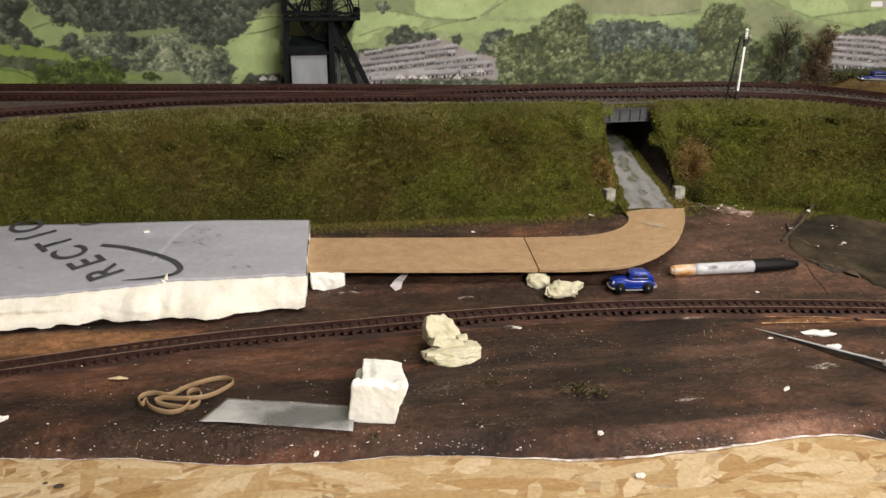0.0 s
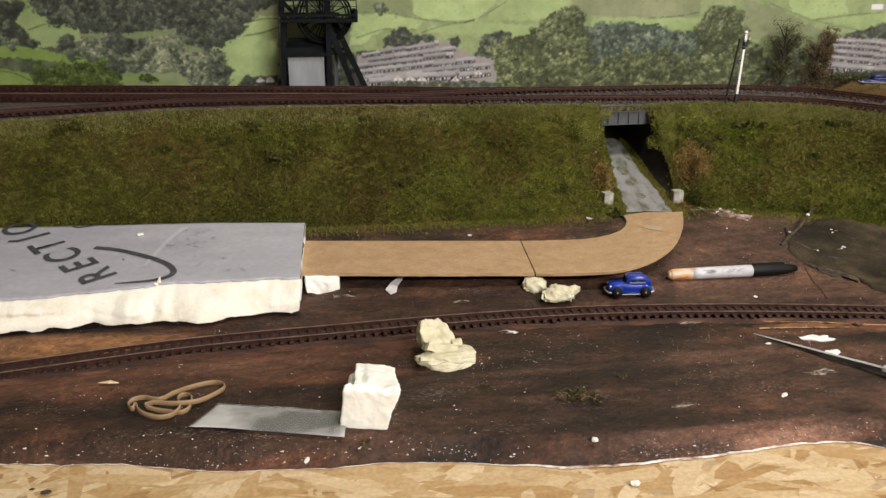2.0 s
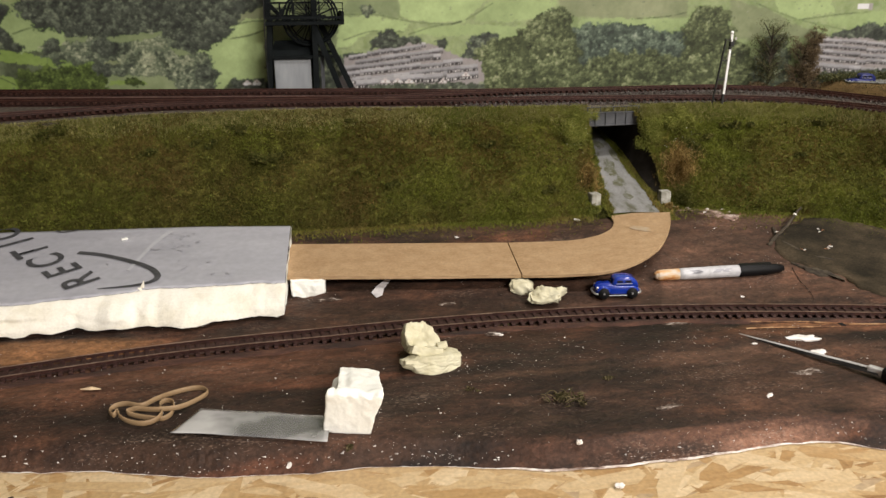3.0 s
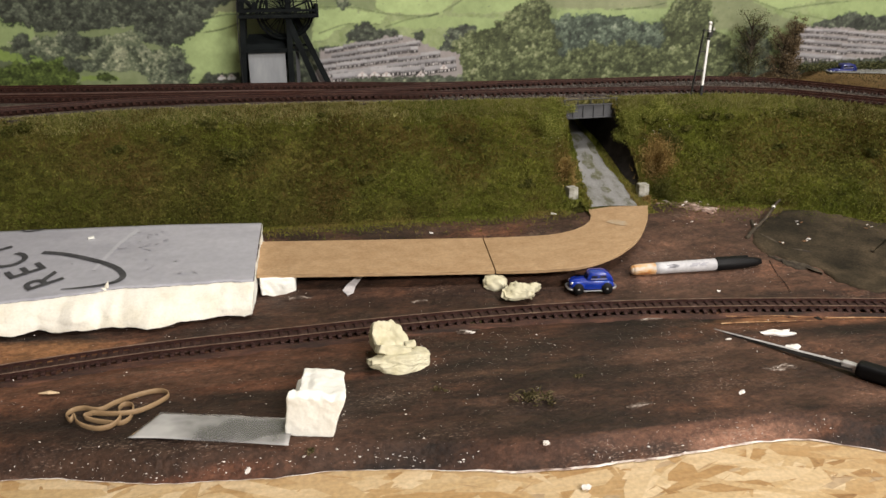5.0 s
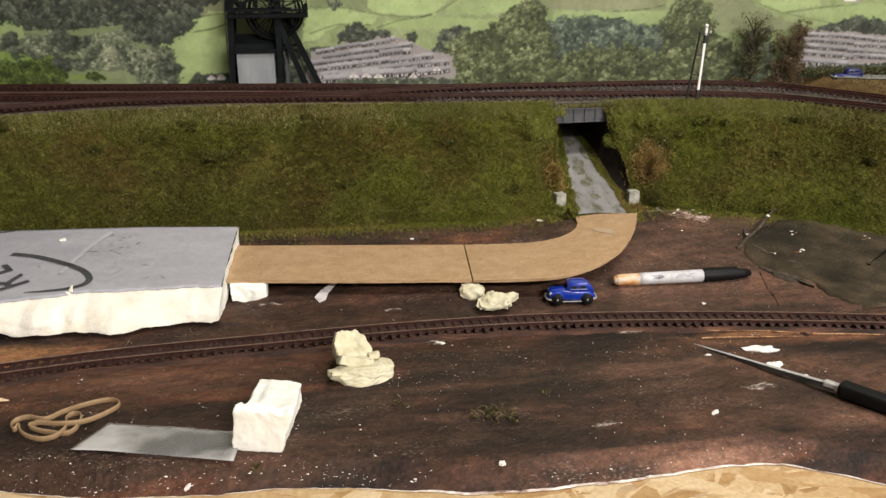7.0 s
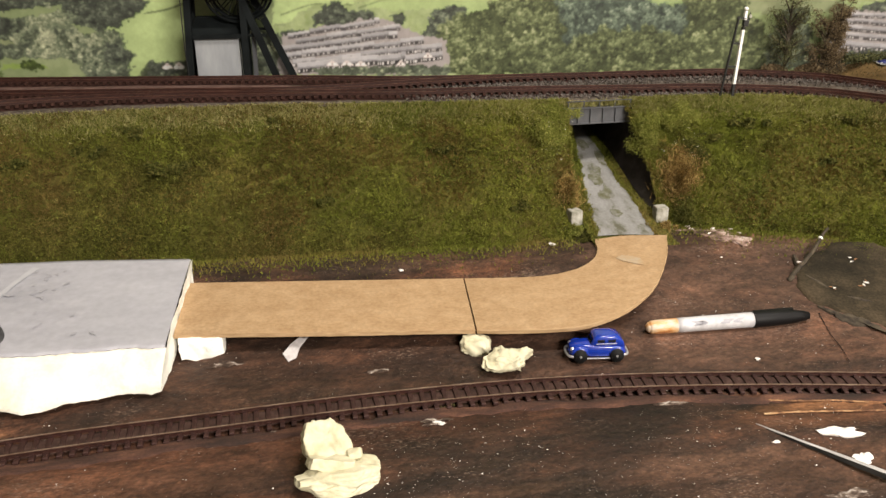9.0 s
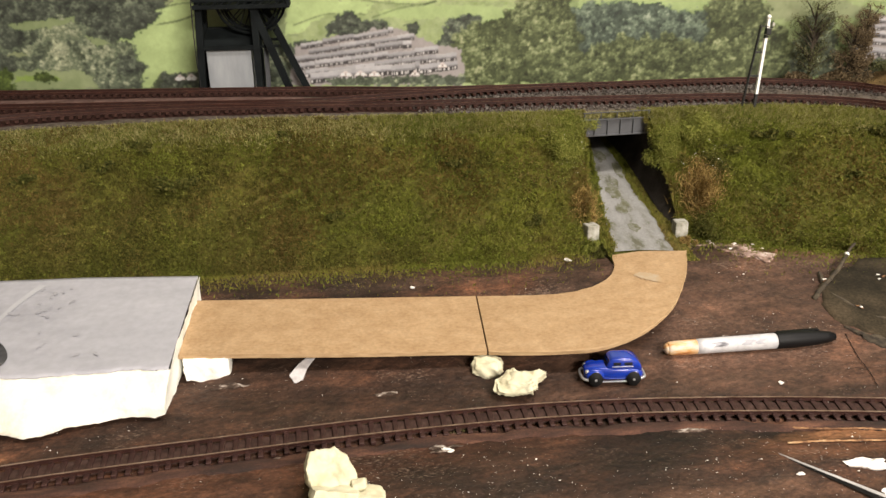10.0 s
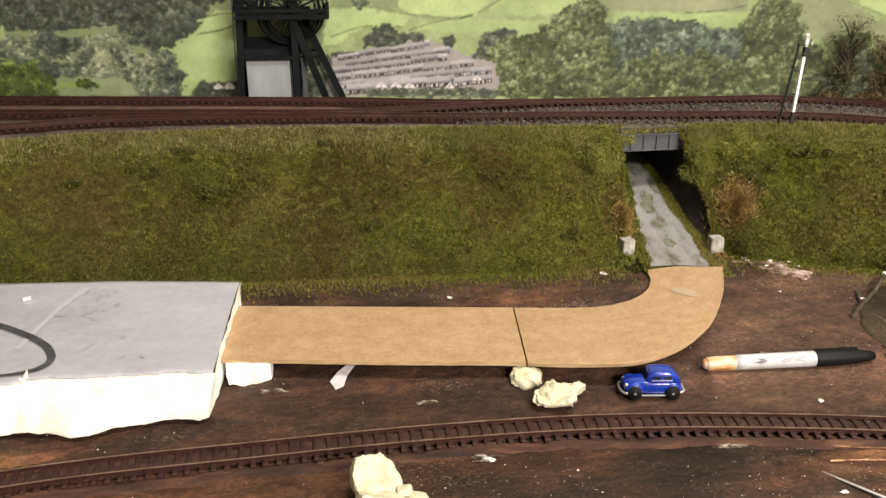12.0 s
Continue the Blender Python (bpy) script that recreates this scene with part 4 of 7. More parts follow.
track("front_track", [tuple(q) for q in MAIN_FRONT[::28]], lambda x, y: ground_z(x, y) + 0.0006, "rusty single model track curving across the dark baseboard", True)

BED = lambda x, y: bed_z(x, y) + 0.0012
FRONT = [(-1.1, .40), (-.8, .358), (-.62, .341), (-.5, .332), (-.39, .324), (-.27, .305), (-.157, .291), (-.04, .289), (.09, .281), (.17, .277), (.24, .257), (.29, .231), (.315, .206), (.34, .177), (.37, .141), (.5, -.02)]
SIDING = [(-1.0, .13), (-.75, .222), (-.66, .252), (-.6, .270), (-.535, .290), (-.48, .299), (-.39, .303), (-.30, .300), (-.22, .296)]
CROSS = [(-.40, .324), (-.33, .318), (-.27, .316), (-.2, .326), (-.12, .340), (-.04, .352), (.04, .357)]
track("rear_track", BACK, BED, "rusty model track along the back of the upper level", False)
track("upper_front_track", FRONT, BED, "rusty model track along the embankment crest", False)
track("siding_track", SIDING, lambda x, y: bed_z(x, y) + 0.0015, "rusty siding leaving the upper track by a turnout", False)
track("crossover_track", CROSS, lambda x, y: bed_z(x, y) + 0.0016, "crossover track linking the two upper tracks", False)


def strip(name, pts, lo, hi, z, mat, label, cat, wob=0.004):
    line = curve(pts, 260)
    rows = []
    for k, s in enumerate(np.linspace(0, 1, 9)):
        w = np.array([noise.fractal((a * 22, k * 0.01 + lo * 90, 0), 0.8, 2, 4) for a in line[:, 0]]) * wob
        yy = line[:, 1] + lo + (hi - lo) * s + w * (1 if k in (0, 8) else 0.3)
        rows.append(np.c_[line[:, 0], yy, bed_z(line[:, 0], yy) + z + 0.0016 * math.sin(math.pi * s)])
    return thing(name, grid_mesh(name, np.array(rows), mat), label, cat, kind="structure")


strip("rear_ballast", BACK, -0.021, 0.019, 0.0004, M_RUSTBED, "rust-stained ballast under the rear track", "ballast")
strip("front_ballast", FRONT, -0.019, 0.020, 0.0003, M_RUSTBED, "rust-stained ballast under the upper front track", "ballast")
strip("siding_ballast", SIDING, -0.017, 0.022, 0.0002, M_RUSTBED, "rust-stained ballast under the siding", "ballast")
strip("cess", [(-.85, .399), (-.64, .381), (-.456, .366), (-.34, .357), (-.27, .346)], -0.012, 0.011, 0.0009, M_CESS, "brown-pink trodden cess between the tracks", "ballast")

ex = np.linspace(.12, .70, 120)
eb = np.interp(ex, *np.array(BACK).T)
rows = []
for s in np.linspace(0, 1, 24):
    yy = eb + .0185 + (backdrop_y(ex) + .02 - eb) * s
    rows.append(np.c_[ex, yy, yard_z(ex, yy) + .0012 + .0008 * np.array([noise.fractal((a * 40, b * 40, 2), .8, 2, 4) for a, b in zip(ex, yy)])])
EARTH = np.array(rows)
thing("rear_earth", grid_mesh("rear_earth", EARTH, M_EARTH), "olive and orange-brown earth behind the rear track", "earth", kind="structure")
p, nn = scatter(EARTH, 16000, 97)
thing("rear_grass", blades("rear_grass", p, np.tile([0, -.1, 1.0], (len(p), 1)), .0026, .0011, .5, M_MOSS, 98), "short dull grass behind the rear track", "grass", kind="stuff")

# loose stones between and beside the rails
r = np.random.default_rng(11)
n = 30000
sx = -0.16 + 0.68 * r.random(n) ** 0.8
fy, by = np.interp(sx, *np.array(FRONT).T), np.interp(sx, *np.array(BACK).T)
t = r.random(n)
sy = np.where(t < 0.55, fy + r.normal(0, 0.016, n), by + r.normal(-0.008, 0.018, n))
ok = (sy > crest(sx) + 0.003) & (sy < by + 0.018)
sx, sy = sx[ok], sy[ok]
n = len(sx)
base = np.stack([sx, sy, bed_z(sx, sy) + 0.0012], 1)
e = r.normal(size=(n, 4, 3)) * 0.0005
tet = np.array([(1, 1, 1), (1, -1, -1), (-1, 1, -1), (-1, -1, 1)]) * 0.0006
V = (base[:, None] + tet + e).reshape(-1, 3)
k = (np.arange(n) * 4)[:, None, None]
F = (k + np.array([(0, 1, 2), (0, 3, 1), (0, 2, 3), (1, 3, 2)])).reshape(-1, 3)
thing("ballast_stones", mesh_of("ballast_stones", V, F, M_STONES), "loose grey-brown ballast chippings between the upper tracks", "ballast", kind="stuff")


# ---- girder bridge over the road ----
bridge = empty("girder_bridge", pose(.0395, .2435, .1260, 0, 0, 2.0), "small grey plate girder bridge over the road", "bridge")
part("web", as_mesh("web", box_bm(0.074, 0.0022, 0.0150, 0.0003), M_GIRDER), bridge)
part("top_flange", as_mesh("top_flange", box_bm(0.076, 0.0050, 0.0012, 0.0002, (0, -0.0005, 0.0080)), M_GIRDER), bridge)
part("bottom_flange", as_mesh("bottom_flange", box_bm(0.076, 0.0050, 0.0012, 0.0002, (0, -0.0005, -0.0078)), M_GIRDER), bridge)
RIB = as_mesh("stiffener", box_bm(0.0011, 0.0022, 0.0146, 0.0002), M_GIRDER)
for k in range(-2, 3):
    part("stiffener", RIB, bridge, at=pose(k * 0.0136 + 0.004, -0.0020, 0))
part("deck", as_mesh("deck", box_bm(0.074, 0.030, 0.0030, 0.0004, (0, 0.018, 0.0070)), M_GIRDER), bridge)
part("handrail", as_mesh("handrail", join_bm(bar_bm((-.036, -.001, .0150), (.036, -.001, .0150), .0008, .0008), *[bar_bm((q, -.001, .008), (q, -.001, .0150), .0008, .0008) for q in (-.034, -.017, 0, .017, .034)]), M_GIRDER), bridge, "thin post and rail parapet")

for (x, y, z, a), lab in (((-.0082, .1675, .0325, 10), "square pale stone gate pillar with moss at its foot"), ((.0775, .1600, .0330, -4), "square pale stone gate pillar with dead grass at its foot")):
    bm = box_bm(0.0122, 0.0120, 0.0165, 0.0012)
    bmesh.ops.subdivide_edges(bm, edges=bm.edges[:], cuts=2, use_grid_fill=True)
    for v in bm.verts:
        v.co += noise.noise_vector(v.co * 260 + Vector((x * 90, 0, 0))) * 0.0004
    thing("stone_pillar", as_mesh("stone_pillar", bm, M_PILLAR), lab, "pillar", "gate pillars", m=pose(x, y, z + 0.0105, 0, 0, a))

# grass along the edge of the deck
r = np.random.default_rng(61)
n = 1600
gx = r.uniform(-.002, .080, n)
p = np.stack([gx, .2455 + r.normal(0, .0014, n), .1345 + r.uniform(0, .004, n)], 1)
tagged(part("deck_grass", blades("deck_grass", p, np.tile([0, -.35, .9], (n, 1)), .0050, .0010, .5, M_FRINGE, 62), BANK_R, "pale grass hanging over the bridge deck"), kind="stuff")

# ---- signal post ----
sig = empty("signal_post", pose(.1885, .2470, .1375, 0, 2.6, 0), "white and black model signal post with ladder", "signal")
part("post_foot", as_mesh("post_foot", box_bm(.0030, .0030, .0145, .0003, (0, 0, .0072)), M_BLACK), sig, "black foot")
part("post", as_mesh("post", box_bm(.0029, .0029, .0600, .0003, (0, 0, .0443)), M_WHITE), sig, "white painted post")
part("lamp_box", as_mesh("lamp_box", join_bm(box_bm(.0052, .0050, .0062, .0006, (0.0008, -.0008, .0765)), box_bm(.0030, .0030, .0034, .0003, (0, 0, .0715))), M_BLACK), sig, "black lamp bracket")
part("post_top", as_mesh("post_top", box_bm(.0030, .0030, .0085, .0003, (0, 0, .0840)), M_WHITE), sig)
bm = bmesh.new()
bmesh.ops.create_icosphere(bm, subdivisions=2, radius=.0022, matrix=Matrix.Translation((0, 0, .0905)))
part("finial", as_mesh("finial", bm, M_WHITE, True), sig, "white ball finial")
part("lens", as_mesh("lens", box_bm(.0026, .0014, .0034, .0004, (.0055, -.001, .0835)), M_PILLAR), sig, "pale signal lens")
part("spectacle", as_mesh("spectacle", join_bm(bar_bm((-.0045, 0, .082), (.0060, 0, .080), .0010, .0010), bar_bm((.0050, 0, .079), (.0050, 0, .087), .0008, .0008)), M_BLACK), sig)
part("ladder", as_mesh("ladder", join_bm(bar_bm((-.0140, -.0012, -.001), (-.0070, -.0012, .0830), .0009, .0009), bar_bm((-.0140, .0012, -.001), (-.0070, .0012, .0830), .0009, .0009), *[bar_bm((-.0140 + .0070 * q, -.0012, .083 * q), (-.0140 + .0070 * q, .0012, .083 * q), .0005, .0005) for q in np.linspace(.03, .97, 22)]), M_BLACK), sig, "black access ladder")
for zz in (.0325, .0560):
    part("ladder_stay", as_mesh("ladder_stay", bar_bm((-.0140 + .0070 * zz / .083, 0, zz), (0, 0, zz), .0019, .0019), M_BLACK), sig)
part("platform", as_mesh("platform", box_bm(.0090, .0044, .0008, 0, (-.0042, 0, .0812)), M_BLACK), sig)

# ---- colliery headframe ----
HY = .448
head = empty("colliery_headframe", pose(0, 0, 0), "black steel model colliery headframe with winding wheels", "headframe")


def girder(name, a, b, w=.0075, d=.0075, mat=None, label=""):
    return part(name, as_mesh(name, bar_bm(a, b, w, d), mat or M_TOWER), head, label)


ZB = .1265
for y in (HY, HY + .042):
    girder("corner_post", (-.3870, y, ZB), (-.3805, y, .2440), .0090)
    girder("corner_post", (-.3215, y, ZB), (-.3200, y, .2440), .0090)
girder("cross_beam", (-.3840, HY - .0006, .1920), (-.3220, HY - .0006, .1920), .0040, .0050)
girder("cross_beam", (-.3840, HY + .042, .1920), (-.3220, HY + .042, .1920), .0040, .0050)
girder("side_beam", (-.3840, HY, .1915), (-.3840, HY + .042, .1915), .0040, .0050)
girder("side_beam", (-.3215, HY, .1915), (-.3215, HY + .042, .1915), .0040, .0050)
part("cladding", as_mesh("cladding", box_bm(.0500, .034, .0630, .0006, (-.3530, HY + .0185, ZB + .0315)), M_PANEL), head, "light grey cladding panel")
rf = box_bm(.0600, .034, .0190, .0008, (-.3525, HY + .021, .2030))
for v in rf.verts:
    if v.co.z > .205:
        v.co.x = -.3525 + (v.co.x + .3525) * .80
        v.co.y = HY + .030 + (v.co.y - HY - .021) * .35
part("cladding_roof", as_mesh("cladding_roof", rf, M_TOWER), head, "black sloping sheet roof")
# platform under the wheels
part("platform", as_mesh("platform", box_bm(.1060, .062, .0022, .0004, (-.3330, HY + .021, .2385)), M_TOWER), head, "black winding platform")
for y in (HY - .009, HY + .051):
    girder("platform_beam", (-.386, y, .2372), (-.280, y, .2372), .0032, .0040)
    girder("platform_beam", (-.386, y, .2448), (-.280, y, .2448), .0026, .0034)
    for k in range(12):
        girder("lattice_bar", (-.384 + .0086 * k, y, .2380), (-.384 + .0086 * (k + 1), y, .2440), .0010, .0012)
part("platform_edge", as_mesh("platform_edge", box_bm(.0040, .064, .0165, .0006, (-.2815, HY + .021, .2440)), M_TOWER), head)
for y in (HY - .009, HY + .051):
    for x in (-.384, -.366, -.348, -.330, -.312, -.296, -.281):
        girder("rail_post", (x, y, .2450), (x, y, .2640), .0012, .0012)
    girder("hand_rail", (-.385, y, .2640), (-.280, y, .2640), .0012, .0012)
    girder("hand_rail", (-.385, y, .2560), (-.280, y, .2560), .0009, .0009)
for y in (HY, HY + .042):
    girder("top_post", (-.3835, y, .2440), (-.3790, y, .3050), .0050)
    girder("top_post", (-.3200, y, .2440), (-.3180, y, .3050), .0050)
    girder("top_brace", (-.3820, y, .2640), (-.3640, y, .2440), .0040, .0040)
# two raking back legs side by side, towards the winding house
for y, xt, xb in ((HY - .001, -.3230, -.2810), (HY + .036, -.3130, -.2625)):
    girder("raking_leg", (xt, y, .2400), (xb, y, ZB), .0085, .0080)
for s in (.32,):
    girder("leg_brace", (-.3180 + .0455 * s, HY - .001, .24 - .0905 * s), (-.3130 + .0455 * s, HY + .036, .24 - .0905 * s), .0026, .0026)
girder("leg_tie", (-.3200, HY, .1925), (-.2960, HY, .1925), .0030, .0030)
girder("leg_tie", (-.3200, HY + .042, .1960), (-.2950, HY + .036, .1960), .0030, .0030)
girder("ladder_rail", (-.3120, HY + .012, ZB), (-.3110, HY + .012, .2000), .0070, .0050, M_GIRDER, "dark grey pipe beside the post")
girder("wheel_bearer", (-.3480, HY + .004, .2440), (-.3480, HY + .004, .2640), .0040, .0040)
girder("wheel_bearer", (-.3640, HY + .004, .2440), (-.3640, HY + .004, .2560), .0050, .0050)
girder("side_brace", (-.3840, HY + .002, .2300), (-.3720, HY + .002, .2385), .0030, .0030)


def wheel(x, y, z, rad):
    segs = 40
    path = [(x + rad * math.cos(a), y, z + rad * math.sin(a)) for a in np.arange(segs) * 2 * math.pi / segs]
    rim = tube_bm(path, 0.0017, 6, closed=True)
    rim2 = tube_bm([(x + (rad - .004) * math.cos(a), y, z + (rad - .004) * math.sin(a)) for a in np.arange(segs) * 2 * math.pi / segs], 0.0010, 6, closed=True)
    w = part("winding_wheel", as_mesh("winding_wheel", join_bm(rim, rim2), M_TOWER), head, "black spoked winding wheel")
    for a in np.arange(16) * math.pi / 8:
        part("spoke", as_mesh("spoke", bar_bm((x, y, z), (x + rad * math.cos(a), y, z + rad * math.sin(a)), .0012, .0012), M_TOWER), w)
    hub = bmesh.new()
    bmesh.ops.create_cone(hub, cap_ends=True, segments=16, radius1=.0040, radius2=.0040, depth=.0075, matrix=Matrix.Translation((x, y, z)) @ Matrix.Rotation(math.pi / 2, 4, "X"))
    part("hub", as_mesh("hub", hub, M_TOWER), w)


wheel(-.3265, HY + .010, .2430, .0360)
wheel(-.3215, HY + .032, .2430, .0360)
part("cable", as_mesh("cable", tube_bm(curve([(-.3870, HY - .010, .150), (-.3880, HY - .010, .200), (-.3850, HY - .008, .310)], 20), .0006, 6), M_BLACK), head, "thin black cable")

# ---- printed backscene on the wall behind the layout ----
backdrop = empty("backdrop", pose(0, 0, 0), "printed photographic backscene of green hills and terraced houses", "backscene", kind="structure")

# The print is one flat sheet. Its picture is worked out here in ink colours, places in millimetres along and up the sheet.
CELL, LEFT, LOW = 0.9, -950.0, 124.0
NX, NZ = 1830, 186
UX, UZ = np.meshgrid(LEFT + CELL * np.arange(NX), LOW + CELL * np.arange(NZ))
pr = np.random.default_rng(29)


def soft_noise(cell, octaves=3):
    """Cloudy noise of about -1 to 1; cell: size of its largest blots in mm."""
    out, amp, tot = np.zeros((NZ, NX)), 1.0, 0.0
    for _ in range(octaves):
        n = max(1, cell / CELL)
        a = pr.normal(size=(int(NZ / n) + 4, int(NX / n) + 4))
        zi, xi = np.arange(NZ) / n, np.arange(NX) / n
        z0, x0 = zi.astype(int), xi.astype(int)
        fz, fx = smooth01(zi - z0)[:, None], smooth01(xi - x0)[None]
        v = (a[z0][:, x0] * (1 - fx) + a[z0][:, x0 + 1] * fx) * (1 - fz) + (a[z0 + 1][:, x0] * (1 - fx) + a[z0 + 1][:, x0 + 1] * fx) * fz
        out, amp, tot, cell = out + v * amp, amp * 0.62, tot + amp * amp, cell / 2.1
    return out / math.sqrt(tot)


N_BIG, N_MID, N_FINE, N_GRAIN = soft_noise(40), soft_noise(11), soft_noise(4.5, 2), soft_noise(1.6, 1)
N_WIDE = soft_noise(26, 3)[:, np.clip((np.arange(NX) * 0.33).astype(int), 0, NX - 1)]
WX, WZ = UX + 2.2 * N_MID + 0.9 * N_FINE, UZ + 1.4 * soft_noise(9) + 0.7 * soft_noise(3, 2)
GREEN, BRIGHT, LUSH, OLIVE = (0.258, 0.328, 0.138), (0.300, 0.380, 0.162), (0.200, 0.262, 0.072), (0.195, 0.225, 0.118)
MOOR, MOOR_DARK, TOWN = (0.212, 0.226, 0.128), (0.115, 0.124, 0.080), (0.250, 0.226, 0.218)
WOOD_DARK = ((0.034, 0.036, 0.031), (0.076, 0.081, 0.065), (0.165, 0.175, 0.130))
WOOD_MID = ((0.042, 0.045, 0.038), (0.128, 0.137, 0.100), (0.320, 0.340, 0.220))
WOOD_LIGHT = ((0.052, 0.056, 0.046), (0.165, 0.176, 0.120), (0.350, 0.372, 0.235))
WOOD_GREEN = ((0.030, 0.036, 0.015), (0.066, 0.082, 0.028), (0.145, 0.175, 0.055))
WOOD_BLUE = ((0.036, 0.043, 0.036), (0.092, 0.108, 0.084), (0.215, 0.245, 0.182))
WOOD_WILLOW = ((0.032, 0.035, 0.018), (0.094, 0.101, 0.053), (0.235, 0.248, 0.136))

art = np.array((0.235, 0.280, 0.132)) * (1 + 0.10 * N_BIG + 0.07 * N_MID)[..., None] * np.array((1.0, 1.0, 1.0)) + 0.012 * N_FINE[..., None]


def inside(outline, wx, wz):
    p = np.array(outline, float)
    hit = np.zeros(wx.shape, bool)
    for (xa, za), (xb, zb) in zip(p, np.roll(p, -1, 0)):
        if za != zb:
            hit ^= ((za > wz) != (zb > wz)) & (wx < (xb - xa) * (wz - za) / (zb - za) + xa)
    return hit


def field(outline, colour, mottle=1.0):
    k = inside(outline, WX, WZ)
    tone = 1 + mottle * 0.06 * N_BIG + mottle * 0.035 * N_MID + 0.028 * N_FINE + mottle * 0.03 * N_WIDE
    art[k] = (np.array(colour) * tone[..., None])[k]


def wall_line(pts, width):
    """A dry stone wall or hedge between two fields: a thin broken dark line."""
    for x, z in curve(pts, 220):
        j, i = int((x - LEFT) / CELL), int((z - LOW) / CELL)
        if 1 < j < NX - 2 and 1 < i < NZ - 2:
            w = 0.52 + 0.25 * N_FINE[i, j]
            for di, q in ((0, w), (1, w * 0.6), (-1, w * 0.25)):
                art[i + di, j] = art[i + di, j] * (1 - min(max(q, 0), 0.9) * 0.8) + np.array((0.085, 0.092, 0.055)) * min(max(q, 0), 0.9) * 0.8


def blot(x, z, r, squash, inks, tone0, soft=2.0, lean=0.52):
    """One rounded mass of printed leaves: pale above, dark beneath, with a soft uneven outline."""
    r = r / CELL
    j, i, w = (x - LEFT) / CELL, (z - LOW) / CELL, int(r * 1.35) + 2
    i0, i1, j0, j1 = max(int(i) - w, 0), min(int(i) + w, NZ), max(int(j) - w, 0), min(int(j) + w, NX)
    if i1 - i0 < 2 or j1 - j0 < 2:
        return
    v, u = np.mgrid[i0:i1, j0:j1]
    v, u = (v - i) / (r * squash), (u - j) / r
    nf, ng = N_FINE[i0:i1, j0:j1], N_GRAIN[i0:i1, j0:j1]
    cover = smooth01((1.0 - np.hypot(u, v) + 0.26 * nf + 0.10 * ng) * soft)[..., None]
    tone = np.clip(tone0 + lean * v - 0.16 * u + 0.09 * nf + 0.06 * ng, 0, 1)[..., None]
    d, m, l = inks
    ink = np.where(tone < 0.5, d + (m - d) * tone * 2, m + (l - m) * (tone * 2 - 1))
    art[i0:i1, j0:j1] = art[i0:i1, j0:j1] * (1 - cover) + ink * cover


def wood(outline, inks, size, count):
    """Printed trees, from the hill top down: rounded crowns, each lit from above, with finer boughs and a dark foot."""
    p = np.array(outline, float)
    inks = [np.array(q) for q in inks]
    d, m, l = inks
    k = inside(outline, WX + 2.0 * N_FINE, WZ + 1.2 * N_FINE)
    art[k] = (d * 0.5 + m * 0.5) * (1 + 0.10 * N_FINE[k] + 0.06 * N_GRAIN[k] + 0.14 * N_MID[k])[:, None]
    lo, hi = p.min(0), p.max(0)
    c = pr.uniform(lo, hi, (count * 4, 2))
    c = c[inside(outline, c[:, 0], c[:, 1])][: int(count * 0.62)]
    c = c[np.argsort(-c[:, 1])]
    for x, z in c:
        r = size * pr.uniform(0.70, 1.55)
        base = pr.uniform(-0.13, 0.13) + 0.10 * float(np.clip(N_BIG[int(np.clip((z - LOW) / CELL, 0, NZ - 1)), int(np.clip((x - LEFT) / CELL, 0, NX - 1))], -1, 1))
        blot(x, z - 0.10 * r, r, 0.85, inks, 0.29 + base * 0.7, 2.4, 0.30)
        n = 16
        a, q = pr.uniform(0, 6.283, n), np.sqrt(pr.uniform(0, 1, n)) * 0.84
        bx, bz = x + np.cos(a) * q * r, z + np.sin(a) * q * r * 0.72
        for o in np.argsort(-bz):
            blot(bx[o], bz[o], r * pr.uniform(0.14, 0.36), pr.uniform(0.5, 0.8), inks, 0.40 + base + 0.30 * (bz[o] - z) / r + pr.uniform(-0.06, 0.06), 1.2, 0.34)
    k = inside(outline, WX + 2.0 * N_FINE, WZ + 1.2 * N_FINE)
    art[k] *= np.clip(1 + 0.08 * N_GRAIN[k] + 0.09 * N_FINE[k] + 0.07 * N_MID[k], 0.5, 1.7)[:, None]


def sprig(x, z, h, inks, n):
    """Feathery tree tops: fine tilted strokes with the field showing between them."""
    for _ in range(n):
        a = pr.uniform(-1.2, 1.2)
        s = np.sqrt(pr.uniform(0, 1))
        blot(x + math.sin(a) * s * h * 0.55, z + math.cos(a) * s * h, pr.uniform(1.2, 3.0), pr.uniform(0.6, 1.3), [np.array(q) for q in inks], pr.uniform(0.3, 0.75), 1.4)


def bushes(outline, n):
    """Single hedge bushes and rough tussocks scattered over a field."""
    p = np.array(outline, float)
    for x, z in pr.uniform(p.min(0), p.max(0), (n, 2)):
        if inside(outline, np.array([x]), np.array([z]))[0]:
            blot(x, z, pr.uniform(0.8, 2.6), 0.45, [np.array(q) for q in WOOD_MID], pr.uniform(0.35, 0.8), 1.1)


def dab(x0, x1, z0, z1, colour, k=1.0):
    j0, j1, i0, i1 = ((q - o) / CELL for q, o in ((x0, LEFT), (x1, LEFT), (z0, LOW), (z1, LOW)))
    j0, i0 = int(round(j0)), int(round(i0))
    j1, i1 = max(int(round(j1)), j0 + 1), max(int(round(i1)), i0 + 1)
    art[max(i0, 0):i1, max(j0, 0):j1] = art[max(i0, 0):i1, max(j0, 0):j1] * (1 - k) + np.array(colour) * k


